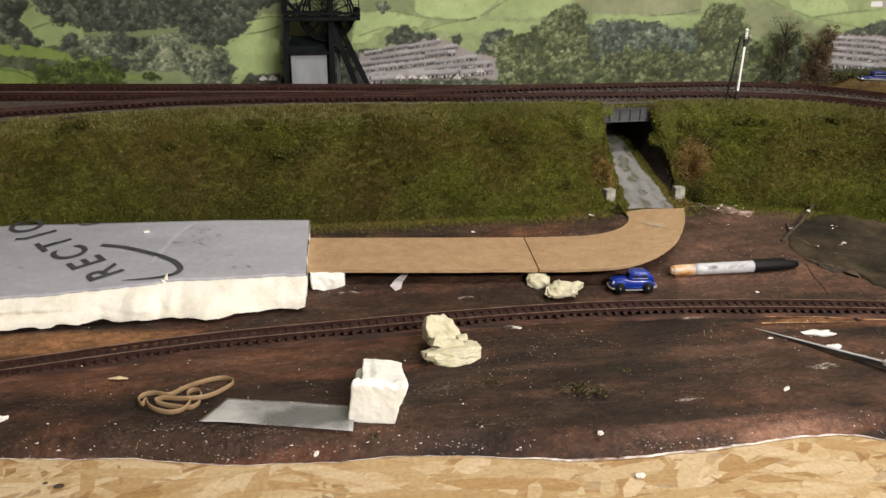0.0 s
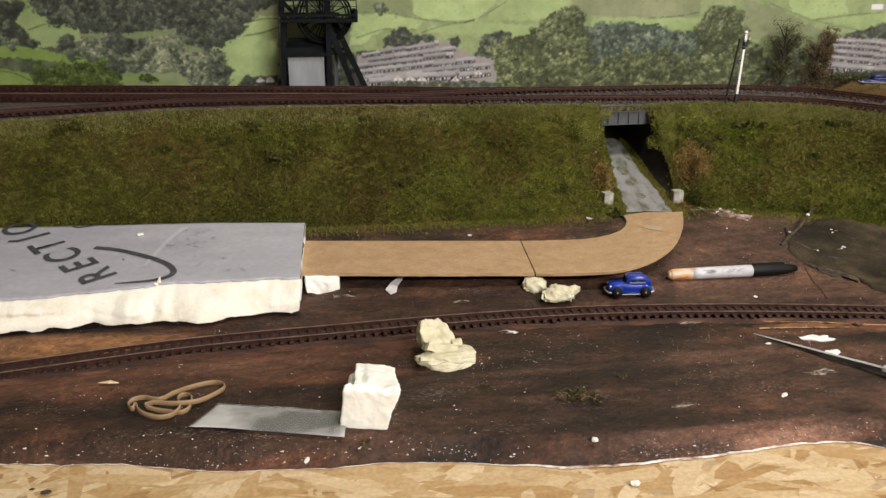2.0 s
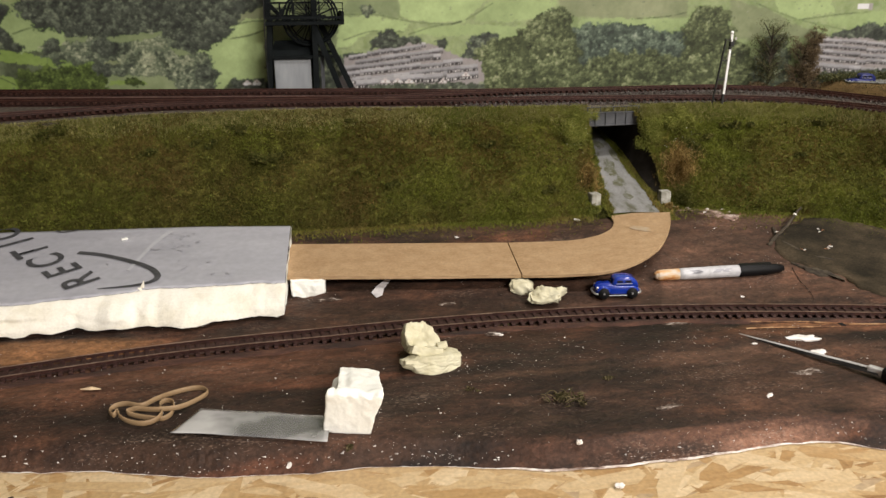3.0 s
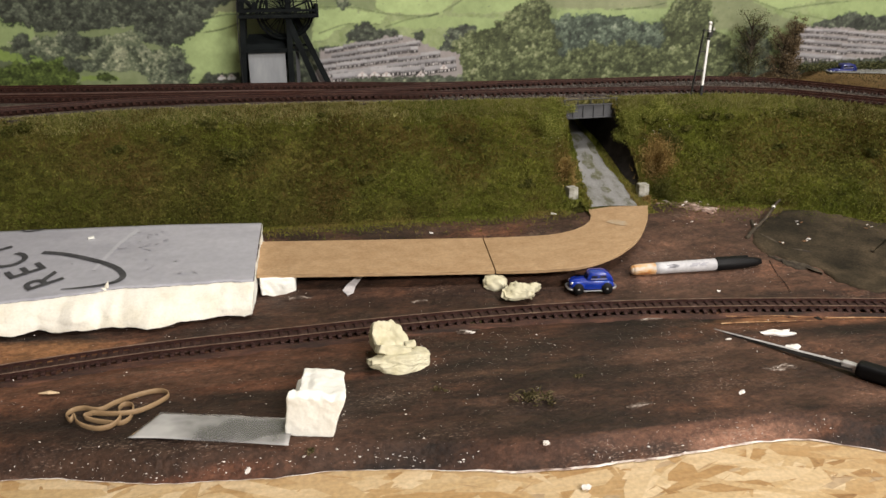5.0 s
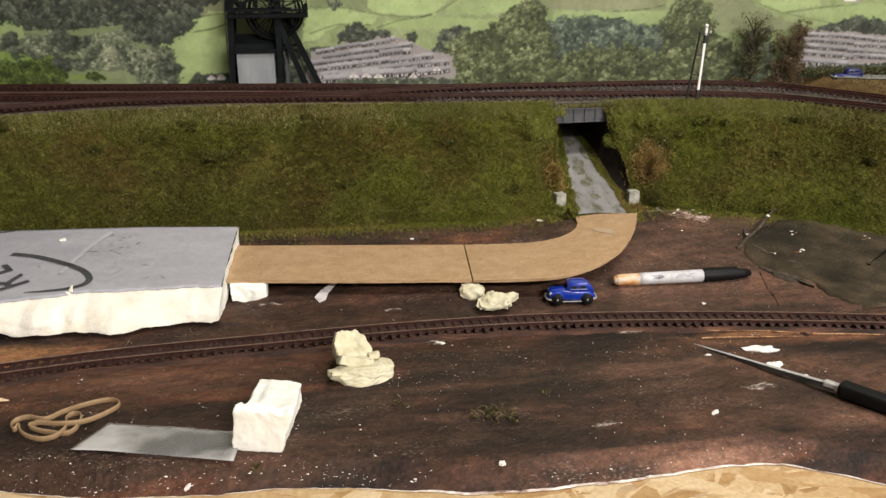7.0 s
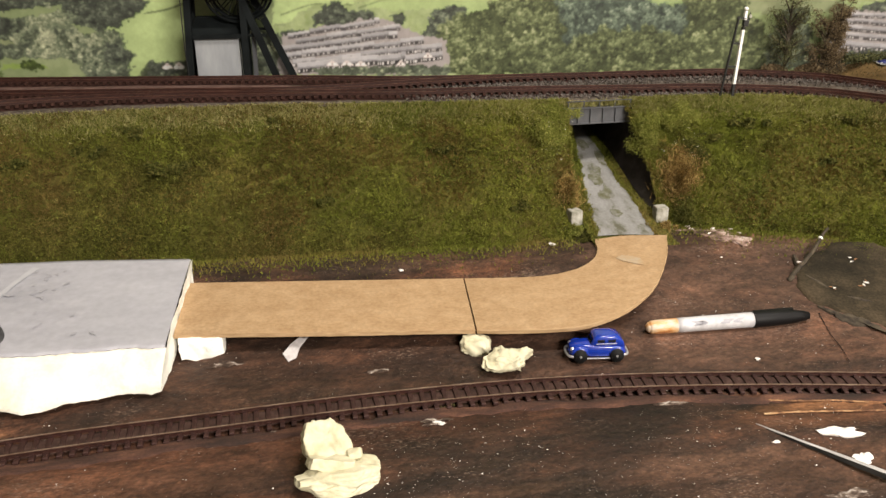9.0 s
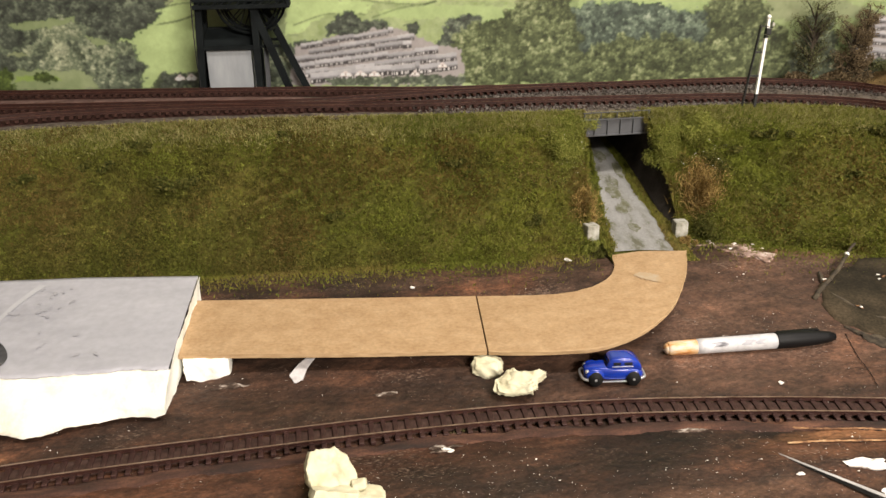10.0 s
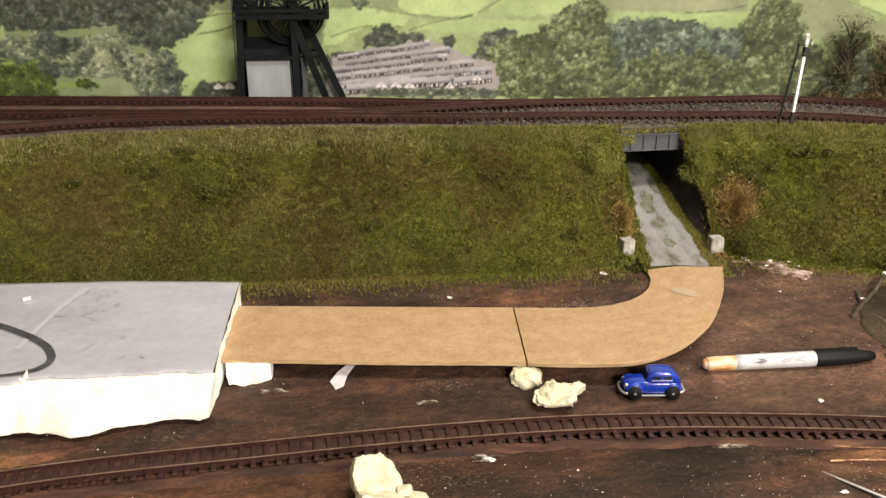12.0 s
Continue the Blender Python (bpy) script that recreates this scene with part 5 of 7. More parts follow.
def terrace(a, b, h, near=0.0):
    """A row of printed houses seen from up the hill: a long slate roof with chimneys, a strip of wall with windows. near: how dark and clear the walls are."""
    x, run, shift = a[0], 0.0, 0.0
    wall = np.array((0.066, 0.060, 0.060)) * (1 - 0.45 * near)
    while x < b[0]:
        if run <= 0:
            run, shift, tone = pr.uniform(16, 40), pr.uniform(-1.6, 1.6), pr.uniform(0.80, 1.18)
            dab(x - 0.5, x + 0.6, a[1] + (b[1] - a[1]) * (x - a[0]) / (b[0] - a[0]) - h, a[1] + (b[1] - a[1]) * (x - a[0]) / (b[0] - a[0]), (0.13, 0.12, 0.11), 0.6)
        w = pr.uniform(4.0, 7.0)
        z = a[1] + (b[1] - a[1]) * (x - a[0]) / (b[0] - a[0]) + shift
        g = tone * pr.uniform(0.95, 1.05)
        dab(x, x + w, z - h * 0.60, z, np.array((0.292, 0.284, 0.292)) * g)
        dab(x, x + w, z - h * 0.60, z - h * 0.42, np.array((0.190, 0.184, 0.190)) * g)
        if pr.random() < 0.7:
            dab(x, x + w, z - 0.9, z, np.array((0.35, 0.33, 0.325)) * g)
        dab(x, x + w, z - h * 1.02, z - h * 0.60, wall * pr.uniform(0.75, 1.5))
        for q in (0.10, 0.38, 0.66):
            if pr.random() < 0.30 + 0.40 * near:
                dab(x + w * q, x + w * q + 1.0, z - h * 0.92, z - h * 0.66, (0.58, 0.55, 0.535), 0.60 + 0.4 * near)
        if pr.random() < 0.5:
            dab(x, x + 0.9, z, z + 1.6, (0.42, 0.38, 0.36) if pr.random() < 0.5 else (0.14, 0.12, 0.115), 0.7)
        x, run = x + w, run - w


def gable(x, z):
    w = pr.uniform(5, 8)
    for k in range(8):
        q = w * (1 - k / 9)
        dab(x - q, x + q, z + k * 0.8 - 3, z + k * 0.8 - 2, (0.60, 0.53, 0.50) if k < 5 else (0.46, 0.40, 0.38), 0.9)
    dab(x - 1, x + 1, z - 2, z + 0.5, (0.16, 0.13, 0.12), 0.8)


field([(-834, 213), (-736, 244), (-388, 266), (-397, 130), (-848, 134)], MOOR_DARK, 5)
field([(-746, 252), (-723, 253), (-706, 236), (-660, 231), (-671, 209), (-703, 201), (-731, 197), (-743, 225), (-756, 236)], GREEN)
field([(-669, 220), (-634, 222), (-639, 211), (-667, 211)], OLIVE)
field([(-626, 219), (-536, 225), (-534, 216), (-584, 208), (-624, 208)], OLIVE)
field([(-834, 209), (-789, 204), (-728, 197), (-635, 183), (-644, 173), (-714, 180), (-792, 188), (-838, 190)], LUSH)
field([(-841, 173), (-795, 170), (-764, 167), (-740, 159), (-752, 142), (-847, 142)], LUSH)
field([(-617, 165), (-533, 163), (-519, 140), (-629, 141)], OLIVE)
field([(-494, 196), (-476, 202), (-452, 210), (-443, 229), (-414, 241), (-378, 246), (-383, 162), (-404, 158), (-445, 156), (-454, 139), (-469, 139), (-469, 172), (-478, 190)], BRIGHT)
field([(-442, 235), (-413, 252), (-373, 262), (-374, 244), (-414, 241)], MOOR)
field([(-386, 243), (-277, 246), (-275, 199), (-312, 195), (-388, 207)], OLIVE)
field([(-284, 244), (-229, 242), (-178, 236), (-192, 222), (-237, 223), (-262, 206), (-289, 198)], BRIGHT)
field([(-268, 274), (-200, 273), (-198, 242), (-229, 246), (-277, 249)], OLIVE)
field([(-196, 273), (-62, 273), (-102, 237), (-147, 233), (-196, 242)], BRIGHT)
field([(-176, 225), (-98, 232), (-14, 227), (-20, 208), (-81, 214), (-172, 217)], GREEN)
field([(-65, 265), (34, 265), (27, 240), (-40, 234), (-89, 236)], GREEN)
field([(33, 273), (225, 273), (231, 241), (145, 237), (43, 242)], MOOR)
field([(69, 238), (233, 238), (227, 220), (61, 219)], GREEN)
field([(286, 265), (357, 247), (394, 226), (467, 206), (302, 207)], MOOR)
field([(351, 273), (443, 273), (454, 245), (402, 234), (367, 247)], BRIGHT)
field([(445, 236), (513, 245), (601, 245), (606, 220), (456, 222)], GREEN)
wall_line([(-739, 224), (-706, 233), (-660, 231)], 1.1)
wall_line([(-788, 207), (-727, 199), (-635, 183)], 1.1)
wall_line([(-795, 168), (-768, 164), (-746, 153)], 1.1)
wall_line([(-439, 232), (-410, 238), (-386, 239)], 1.1)
wall_line([(-436, 215), (-412, 219), (-387, 227)], 1.1)
wall_line([(-277, 247), (-229, 246), (-180, 236), (-122, 232)], 1.1)
wall_line([(-184, 218), (-147, 229), (-106, 236), (-61, 261)], 1.1)
wall_line([(-122, 232), (-106, 236)], 1.1)
wall_line([(331, 258), (393, 236), (447, 224), (501, 214)], 1.1)
wall_line([(393, 233), (427, 237), (470, 242), (505, 244)], 1.1)
wall_line([(145, 237), (195, 240), (228, 246)], 1.1)
wall_line([(-278, 211), (-237, 223), (-192, 222)], 1.1)
wood([(-730, 278), (-372, 277), (-413, 252), (-438, 235), (-448, 218), (-475, 202), (-498, 193), (-529, 206), (-536, 224), (-630, 219), (-661, 220), (-664, 231), (-706, 238), (-720, 248)], WOOD_DARK, 8.5, 420)
wood([(-823, 267), (-745, 259), (-752, 236), (-742, 225), (-748, 213), (-729, 205), (-735, 197), (-758, 204), (-835, 206)], WOOD_DARK, 7, 120)
wood([(-674, 241), (-656, 228), (-662, 219), (-691, 234)], WOOD_DARK, 6, 14)
wood([(-704, 208), (-682, 214), (-679, 199), (-638, 219), (-623, 216), (-592, 211), (-528, 218), (-528, 195), (-476, 194), (-471, 176), (-469, 139), (-519, 140), (-529, 166), (-621, 165), (-635, 184), (-703, 191)], WOOD_MID, 10, 230)
wood([(-580, 212), (-551, 218), (-532, 212), (-538, 198), (-569, 200)], WOOD_LIGHT, 8, 34)
wood([(-594, 189), (-554, 192), (-532, 180), (-537, 164), (-589, 166)], WOOD_LIGHT, 8, 44)
wood([(-514, 192), (-478, 192), (-475, 180), (-508, 176)], WOOD_LIGHT, 7, 22)
wood([(-734, 169), (-692, 175), (-628, 175), (-618, 157), (-624, 141), (-747, 142)], WOOD_GREEN, 8.5, 110)
wood([(-443, 156), (-396, 158), (-387, 139), (-446, 139)], WOOD_DARK, 4, 50)
wood([(-388, 207), (-311, 211), (-314, 138), (-393, 139)], WOOD_MID, 7, 60)
wood([(-312, 195), (-273, 185), (-281, 138), (-314, 138)], WOOD_MID, 5, 46)
wood([(-238, 211), (-225, 222), (-208, 225), (-200, 212), (-180, 215), (-165, 207), (-172, 199), (-238, 198)], WOOD_DARK, 5, 60)
wood([(-250, 256), (-237, 256), (-235, 244), (-248, 244)], WOOD_MID, 5, 10)
wood([(-145, 209), (-132, 212), (-129, 196), (-142, 198)], WOOD_DARK, 4, 10)
wood([(-279, 190), (-256, 192), (-253, 174), (-273, 172)], WOOD_DARK, 4.5, 18)
wood([(-108, 178), (-97, 207), (-72, 218), (-51, 214), (-60, 200), (-72, 179)], WOOD_DARK, 6, 56)
wood([(53, 216), (69, 226), (103, 225), (113, 230), (130, 232), (145, 227), (164, 230), (176, 220), (215, 215), (231, 223), (251, 209), (256, 166), (56, 167)], WOOD_BLUE, 10, 150)
wood([(-80, 194), (-60, 205), (-27, 216), (-10, 229), (8, 245), (43, 251), (54, 237), (59, 210), (77, 135), (-79, 136), (-85, 168)], WOOD_WILLOW, 9, 230)
wood([(230, 231), (241, 251), (272, 251), (291, 236), (298, 208), (322, 198), (339, 175), (345, 133), (232, 134), (225, 166)], WOOD_WILLOW, 9, 170)
wood([(66, 167), (106, 183), (131, 190), (149, 180), (176, 186), (228, 174), (236, 134), (68, 135)], WOOD_WILLOW, 9, 150)
wood([(345, 208), (387, 215), (386, 192), (409, 132), (338, 133)], WOOD_MID, 6, 90)
wood([(449, 209), (478, 219), (506, 226), (606, 220), (610, 202), (459, 204)], WOOD_DARK, 6, 90)
field([(-623, 217), (-538, 223), (-537, 218), (-582, 211), (-620, 211)], OLIVE)
field([(-527, 204), (-506, 198), (-495, 191), (-514, 191)], OLIVE)
field([(-615, 186), (-595, 187), (-597, 181), (-623, 181)], MOOR)
field([(-617, 164), (-533, 162), (-525, 152), (-623, 150)], OLIVE)
field([(-614, 158), (-566, 156), (-559, 152), (-617, 150)], LUSH)
field([(-669, 219), (-636, 220), (-640, 214), (-666, 213)], OLIVE)
wood([(-594, 159), (-574, 160), (-567, 152), (-591, 151)], WOOD_GREEN, 5, 12)
wood([(-772, 213), (-757, 208), (-766, 199), (-781, 202)], WOOD_LIGHT, 4, 12)
wood([(-487, 180), (-471, 177), (-471, 156), (-493, 158)], WOOD_DARK, 7, 20)
wood([(-631, 214), (-600, 212), (-602, 193), (-629, 197)], WOOD_DARK, 7, 30)
wood([(-631, 182), (-615, 181), (-615, 166), (-631, 166)], WOOD_DARK, 6, 16)
wood([(-694, 213), (-681, 214), (-680, 200), (-699, 200)], WOOD_DARK, 6, 14)
field([(-279, 185), (-230, 196), (-155, 206), (-129, 194), (-105, 184), (-77, 180), (-74, 136), (-289, 138)], TOWN, 0.6)
field([(412, 179), (441, 208), (510, 204), (620, 197), (630, 149), (417, 151)], TOWN, 0.6)
terrace((-271, 190), (-160, 206), 7)
terrace((-262, 183), (-136, 199), 8)
terrace((-280, 174), (-138, 191), 9)
terrace((-280, 166), (-105, 184), 9, 0.3)
terrace((-268, 157), (-84, 176), 10, 0.5)
terrace((-262, 153), (-128, 164), 13, 1.0)
terrace((-128, 160), (-82, 166), 11, 0.8)
terrace((434, 208), (621, 194), 7)
terrace((427, 199), (623, 185), 7)
terrace((421, 191), (625, 176), 8)
terrace((419, 182), (627, 167), 8, 0.4)
terrace((417, 172), (560, 161), 11, 0.9)
gable(-184, 151)
gable(-134, 151)
gable(-219, 152)
gable(-201, 152)
gable(-100, 160)
gable(-420, 152)
gable(-406, 153)
gable(417, 149)
wood([(406, 148), (458, 156), (519, 159), (627, 163), (634, 130), (409, 132)], WOOD_DARK, 5, 130)
for x, z, h, n in ((24, 232, 22, 110), (-2, 214, 22, 80), (256, 234, 20, 120), (276, 222, 20, 80), (120, 180, 14, 60), (150, 178, 14, 60), (-62, 190, 14, 50)):
    sprig(x, z, h, WOOD_WILLOW, n)
dab(488, 505, 249, 256, (0.78, 0.74, 0.72))
dab(505, 512, 247, 257, (0.30, 0.28, 0.27))
for x in (-424, -412, -406):
    dab(x, x + 5, 148, 152, (0.72, 0.70, 0.68), 0.85)
bushes([(-284, 252), (-60, 262), (30, 262), (30, 226), (-180, 212), (-284, 200)], 90)
bushes([(60, 262), (420, 262), (520, 230), (400, 214), (240, 226), (60, 222)], 110)
wood([(-239, 146), (-71, 147), (-70, 136), (-239, 137)], WOOD_MID, 3, 40)

for _ in range(2):
    art[1:-1, 1:-1] = 0.5 * art[1:-1, 1:-1] + 0.125 * (art[:-2, 1:-1] + art[2:, 1:-1] + art[1:-1, :-2] + art[1:-1, 2:])
# the sheet's colours darken a little towards the east
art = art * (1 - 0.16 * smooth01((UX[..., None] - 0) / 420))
# the print has fuller contrast than its inks alone
art = 0.21 * (np.clip(art, 0.005, 1) / 0.21) ** 1.16
INK = art.mean(-1, keepdims=True)
GREY = np.clip((INK - 0.10) / 0.12, 0, 1) * 0.17
art = art * (1 - GREY) + INK * GREY
# leaves lean to green, stone and slate stay as they are
LEAF = np.clip((art[..., 1:2] - art[..., 2:3]) / np.maximum(INK, 0.01) * 3, 0, 1) * np.clip((0.22 - INK) / 0.10, 0, 1)
art = art * (1 + LEAF * np.array((-0.07, 0.025, -0.02)))
art = np.clip(1.31 * art * (1 + 0.018 * N_GRAIN[..., None]), 0.015, 0.7)


def backscene_ink():
    """Matt poster paper that shows the sheet's own ink."""
    m = material("printed_paper", [(0.3, (0.9, 0.9, 0.9)), (0.7, (1, 1, 1))], (30, 30, 30), 5, 0.55, spec=0.25)
    n, l = m.node_tree.nodes, m.node_tree.links
    b = n["Principled BSDF"]
    tint = b.inputs["Base Color"].links[0].from_socket
    ink, mul = n.new("ShaderNodeVertexColor"), n.new("ShaderNodeVectorMath")
    ink.layer_name, mul.operation = "ink", "MULTIPLY"
    l.new(tint, mul.inputs[0])
    l.new(ink.outputs[0], mul.inputs[1])
    l.new(mul.outputs[0], b.inputs["Base Color"])
    return m


zz = np.r_[LOW - 20, LOW + CELL * np.arange(NZ), 620.0]
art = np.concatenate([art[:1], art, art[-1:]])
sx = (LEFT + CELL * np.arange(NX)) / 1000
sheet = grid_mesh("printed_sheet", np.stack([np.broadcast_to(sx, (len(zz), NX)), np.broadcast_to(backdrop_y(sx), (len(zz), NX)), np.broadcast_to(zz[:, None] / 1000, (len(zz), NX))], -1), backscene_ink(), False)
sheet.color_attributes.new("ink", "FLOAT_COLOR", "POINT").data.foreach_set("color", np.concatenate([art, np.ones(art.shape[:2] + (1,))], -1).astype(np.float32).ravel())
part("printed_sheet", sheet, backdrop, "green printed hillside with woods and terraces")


# ---- model trees standing before the backscene ----
def tree(x, y, h, spread, mat, seed, label, lean=0.0):
    r = np.random.default_rng(seed)
    ob = empty("model_tree", pose(x, y, float(yard_z(x, y))), label, "tree", "model trees")
    limbs = [tube_bm(curve([(0, 0, 0), (lean * .3, 0, h * .35), (lean, .001, h * .8)], 14), np.linspace(.0021, .0007, 14), 7)]
    tips = [(lean, 0, h * .82)]
    for k in range(30):
        a, z0 = r.uniform(0, 6.28), r.uniform(.06, .75) * h
        d = np.array([math.cos(a) * spread * r.uniform(.5, 1), math.sin(a) * spread * .6, h * r.uniform(.10, .26)])
        b = np.array([lean * z0 / h, 0, z0])
        limbs.append(tube_bm([b, b + d * .55 + np.array([0, 0, .002]), b + d], [.0011, .0008, .0004], 5))
        tips += [tuple(b + d), tuple(b + d * .6)]
    part("trunk", as_mesh("trunk", join_bm(*limbs), M_TWIG), ob, "dark bare trunk and limbs")
    tagged(part("crown", leaf_cloud("crown", tips, spread * .38, 6500, .00082, mat, seed, .8), ob, "uneven crown of fine leaves"), kind="stuff")
    return ob


tree(.352, .412, .122, .027, M_LEAF_DARK, 3, "dark green bushy model tree by the backscene")
tree(.398, .406, .088, .022, M_LEAF_BROWN, 5, "brown autumn model tree by the backscene", .008)
tree(.412, .404, .104, .015, M_LEAF_BROWN, 6, "thin brown model tree by the backscene", .006)
thing("hedge", leaf_cloud("hedge", [(q, backdrop_y(q) - .018, bed_z(q, backdrop_y(q)) + .006) for q in np.linspace(.43, .60, 18)], .010, 3800, .0014, M_LEAF_DARK, 9), "low dark green hedge along the backscene", "hedge")
thing("shrubs", leaf_cloud("shrubs", [(q, backdrop_y(q) - .020 + .004 * math.sin(q * 900), float(yard_z(q, backdrop_y(q) - .02)) + .006 + .014 * abs(math.sin(q * 61))) for q in np.linspace(.325, .425, 26)], .0075, 5200, .0011, M_LEAF_BROWN, 19), "brown scrubby shrubs round the model trees", "shrubs", kind="stuff")
n = 9000
gx = rng.uniform(-.85, .56, n)
gy = backdrop_y(gx) - np.abs(rng.normal(0, .006, n)) - .004
p = np.stack([gx, gy, yard_z(gx, gy)], 1)
thing("backscene_grass", blades("backscene_grass", p, np.tile([0, -.1, 1.0], (n, 1)), .0034, .0014, .5, M_MOSS, 77), "dull dry grass strip along the foot of the backscene", "grass", kind="stuff")
bm = bmesh.new()
gp = [(.46, .372), (.56, .330), (.66, .29), (.66, .38), (.47, .402)]
bmesh.ops.triangulate(bm, faces=[bm.faces.new([bm.verts.new((a, b, bed_z(a, b) + .0022)) for a, b in gp])])
bmesh.ops.subdivide_edges(bm, edges=bm.edges[:], cuts=4, use_grid_fill=True)
for v in bm.verts:
    v.co.z += noise.noise(v.co * 80) * .001
thing("yard", as_mesh("yard", bm, M_ROAD), "grey gravel yard beside the upper tracks", "yard", kind="structure")

# ---- insulation slab with a printed grey facing ----
slab = empty("insulation_slab", pose(0, 0, 0), "thick foam insulation slab, grey facing with black print", "insulation board")
SLAB_FAR = np.array([(-1.05, .168), (-.6833, .1525), (-.627, .1497), (-.5407, .1446), (-.4523, .1379), (-.3635, .1281)]).T
SLAB_NEAR = np.array([(-1.05, -.028), (-.6338, -.0088), (-.6106, -.0089), (-.5875, -.0079), (-.5645, -.0047), (-.5409, -.0026), (-.517, -.0005), (-.4931, .0051), (-.4729, .0046), (-.4424, .0028), (-.391, .0027), (-.3690, .0005)]).T


def slab_top(y):
    """The slab leans: its far edge lies on the foot of the bank."""
    return 0.028 + 0.12 * (y - 0.003)


def slab_near(x):
    return np.interp(x, *SLAB_NEAR) + 0.0006 * np.sin(x * 140) + 0.0005 * np.sin(x * 390 + 1) + 0.0004 * np.sin(x * 910)


nx = 260
sx = np.linspace(-1.05, -.364, nx)
far, near = np.interp(sx, *SLAB_FAR), slab_near(sx)
rows = []
for k, s in enumerate(np.linspace(0, 1, 40)):
    y = near + (far - near) * s
    xx = sx - 0.0055 * (1 - s) * smooth01((sx + .42) / .05)
    rows.append(np.stack([xx, y, slab_top(y) + 0.0005 * np.array([noise.noise((a * 18, b * 18, 2)) for a, b in zip(sx, y)])], -1))
top = np.array(rows)
part("facing", grid_mesh("facing", np.concatenate([top[:1] + np.array([0, -.0003, -.0012]), top, top[-1:] + np.array([0, .0003, -.0012])]), M_FOIL), slab, "scuffed light grey facing sheet")
# torn foam face: leaning, broken into hollows and ledges, ragged along its foot
nz = 34
z01 = np.linspace(0, 1, nz)
ragged = 0.0030 * np.array([noise.fractal((a * 34, 3, 0), 0.8, 2, 5) for a in sx])
base_y = np.interp(sx, (-1.05, -.632, -.605, -.572, -.55, -.522, -.506, -.477, -.459, -.432, -.402, -.371), (-.045, -.028, -.025, -.025, -.020, -.028, -.0245, -.026, -.034, -.028, -.020, -.022))
lump = np.array([noise.fractal((a * 20, 7, 0), 0.8, 2, 4) for a in sx])
rows = []
for s in z01:
    z = 0.0030 + ragged * (1 - s) + (slab_top(near) - .0016 - 0.0030) * s ** (0.75 + 0.35 * np.clip(lump, -.6, .6))
    y = base_y + (near + .0006 - base_y) * s ** 1.25 - 0.0020 * math.sin(math.pi * s)
    dents = np.array([0.0017 * noise.fractal((a * 26, zz * 60, 6), 0.9, 2, 3) + 0.0012 * abs(noise.noise((a * 60, zz * 120, 9))) + 0.0008 * noise.fractal((a * 110, zz * 110, 2), 0.9, 2, 5) for a, zz in zip(sx, z)])
    dents += 0.0050 * np.exp(-(((sx + .500) / .0045) ** 2 + ((z - .011) / .007) ** 2)) - 0.0035 * np.exp(-(((sx + .512) / .008) ** 2 + ((z - .014) / .008) ** 2))
    dents += 0.0030 * np.exp(-((z - .0125 - .002 * lump) / .0028) ** 2) * smooth01((-.56 - sx) / .03)
    xr = sx - (0.0045 + 0.0030 * (1 - s)) * smooth01((sx + .400) / .036)
    rows.append(np.stack([xr, y + dents * math.sin(math.pi * min(max(s, .06), .96)) ** .4, z], -1))
part("torn_face", grid_mesh("torn_face", np.array(rows), M_FOAM), slab, "broken cream foam face")
# end face and back
ev, ew = np.meshgrid(np.linspace(0, 1, 44), np.linspace(0, 1, 18))
front = np.array(rows)[:, -1]
front = np.stack([np.interp(np.linspace(0, 1, 18), np.linspace(0, 1, nz), front[:, k]) for k in range(3)], 1)
ey = -.0218 + (.1255 + .0218) * ev
ytop = .0008 + (.1281 - .0008) * ev
yy = ey + (ytop - ey) * ew
xx = (-.3716 + .0060 * ev) + (.0020 + .0010 * ev) * ew + 0.0012 * fbm(yy, ew * .04, 60, 2) * np.minimum(1, ev * 6)
end = np.stack([xx, yy, ground_z(xx, yy) + .001 + (slab_top(yy) - .0014 - ground_z(xx, yy)) * ew], -1)
blend = np.clip(1 - ev * 5, 0, 1)[..., None]
end = end * (1 - blend) + (front[:, None] + np.stack([0 * ev, (ytop - .0008), 0.12 * (ytop - .0008) * ew], -1)) * blend
part("cut_end", grid_mesh("cut_end", end, M_FOAMW), slab, "hand-cut white foam end")
rows = [np.stack([sx, far, (slab_top(far) - .001) * s + 0.0008 * (1 - s)], -1) for s in (0, 1)]
part("back_face", grid_mesh("back_face", np.array(rows), M_FOAM, False), slab)


def flat_band(path, w, z, name, mat, parent):
    p = np.array(path)
    d = np.gradient(p, axis=0)
    d /= np.linalg.norm(d, axis=1)[:, None]
    nrm = np.stack([-d[:, 1], d[:, 0]], 1)
    w = np.broadcast_to(w, (len(p),))[:, None]
    rows = [np.c_[p + nrm * w * s, slab_top(p[:, 1] + nrm[:, 1] * w[:, 0] * s) + z] for s in (-.5, -.17, .17, .5)]
    return part(name, grid_mesh(name, np.array(rows), mat, False), parent)


INK_Z = 0.0010
arc = curve([(-.5695, .0889), (-.5465, .0806), (-.5169, .0626), (-.4960, .0450), (-.4862, .0278), (-.4888, .0170), (-.5008, .0110), (-.5167, .0090), (-.5354, .0085)], 70)
flat_band(arc, np.interp(np.linspace(0, 1, 70), (0, .3, .7, .85, 1), (.0062, .0060, .0058, .0034, .0012)), INK_Z, "printed_arc", M_INK, slab)


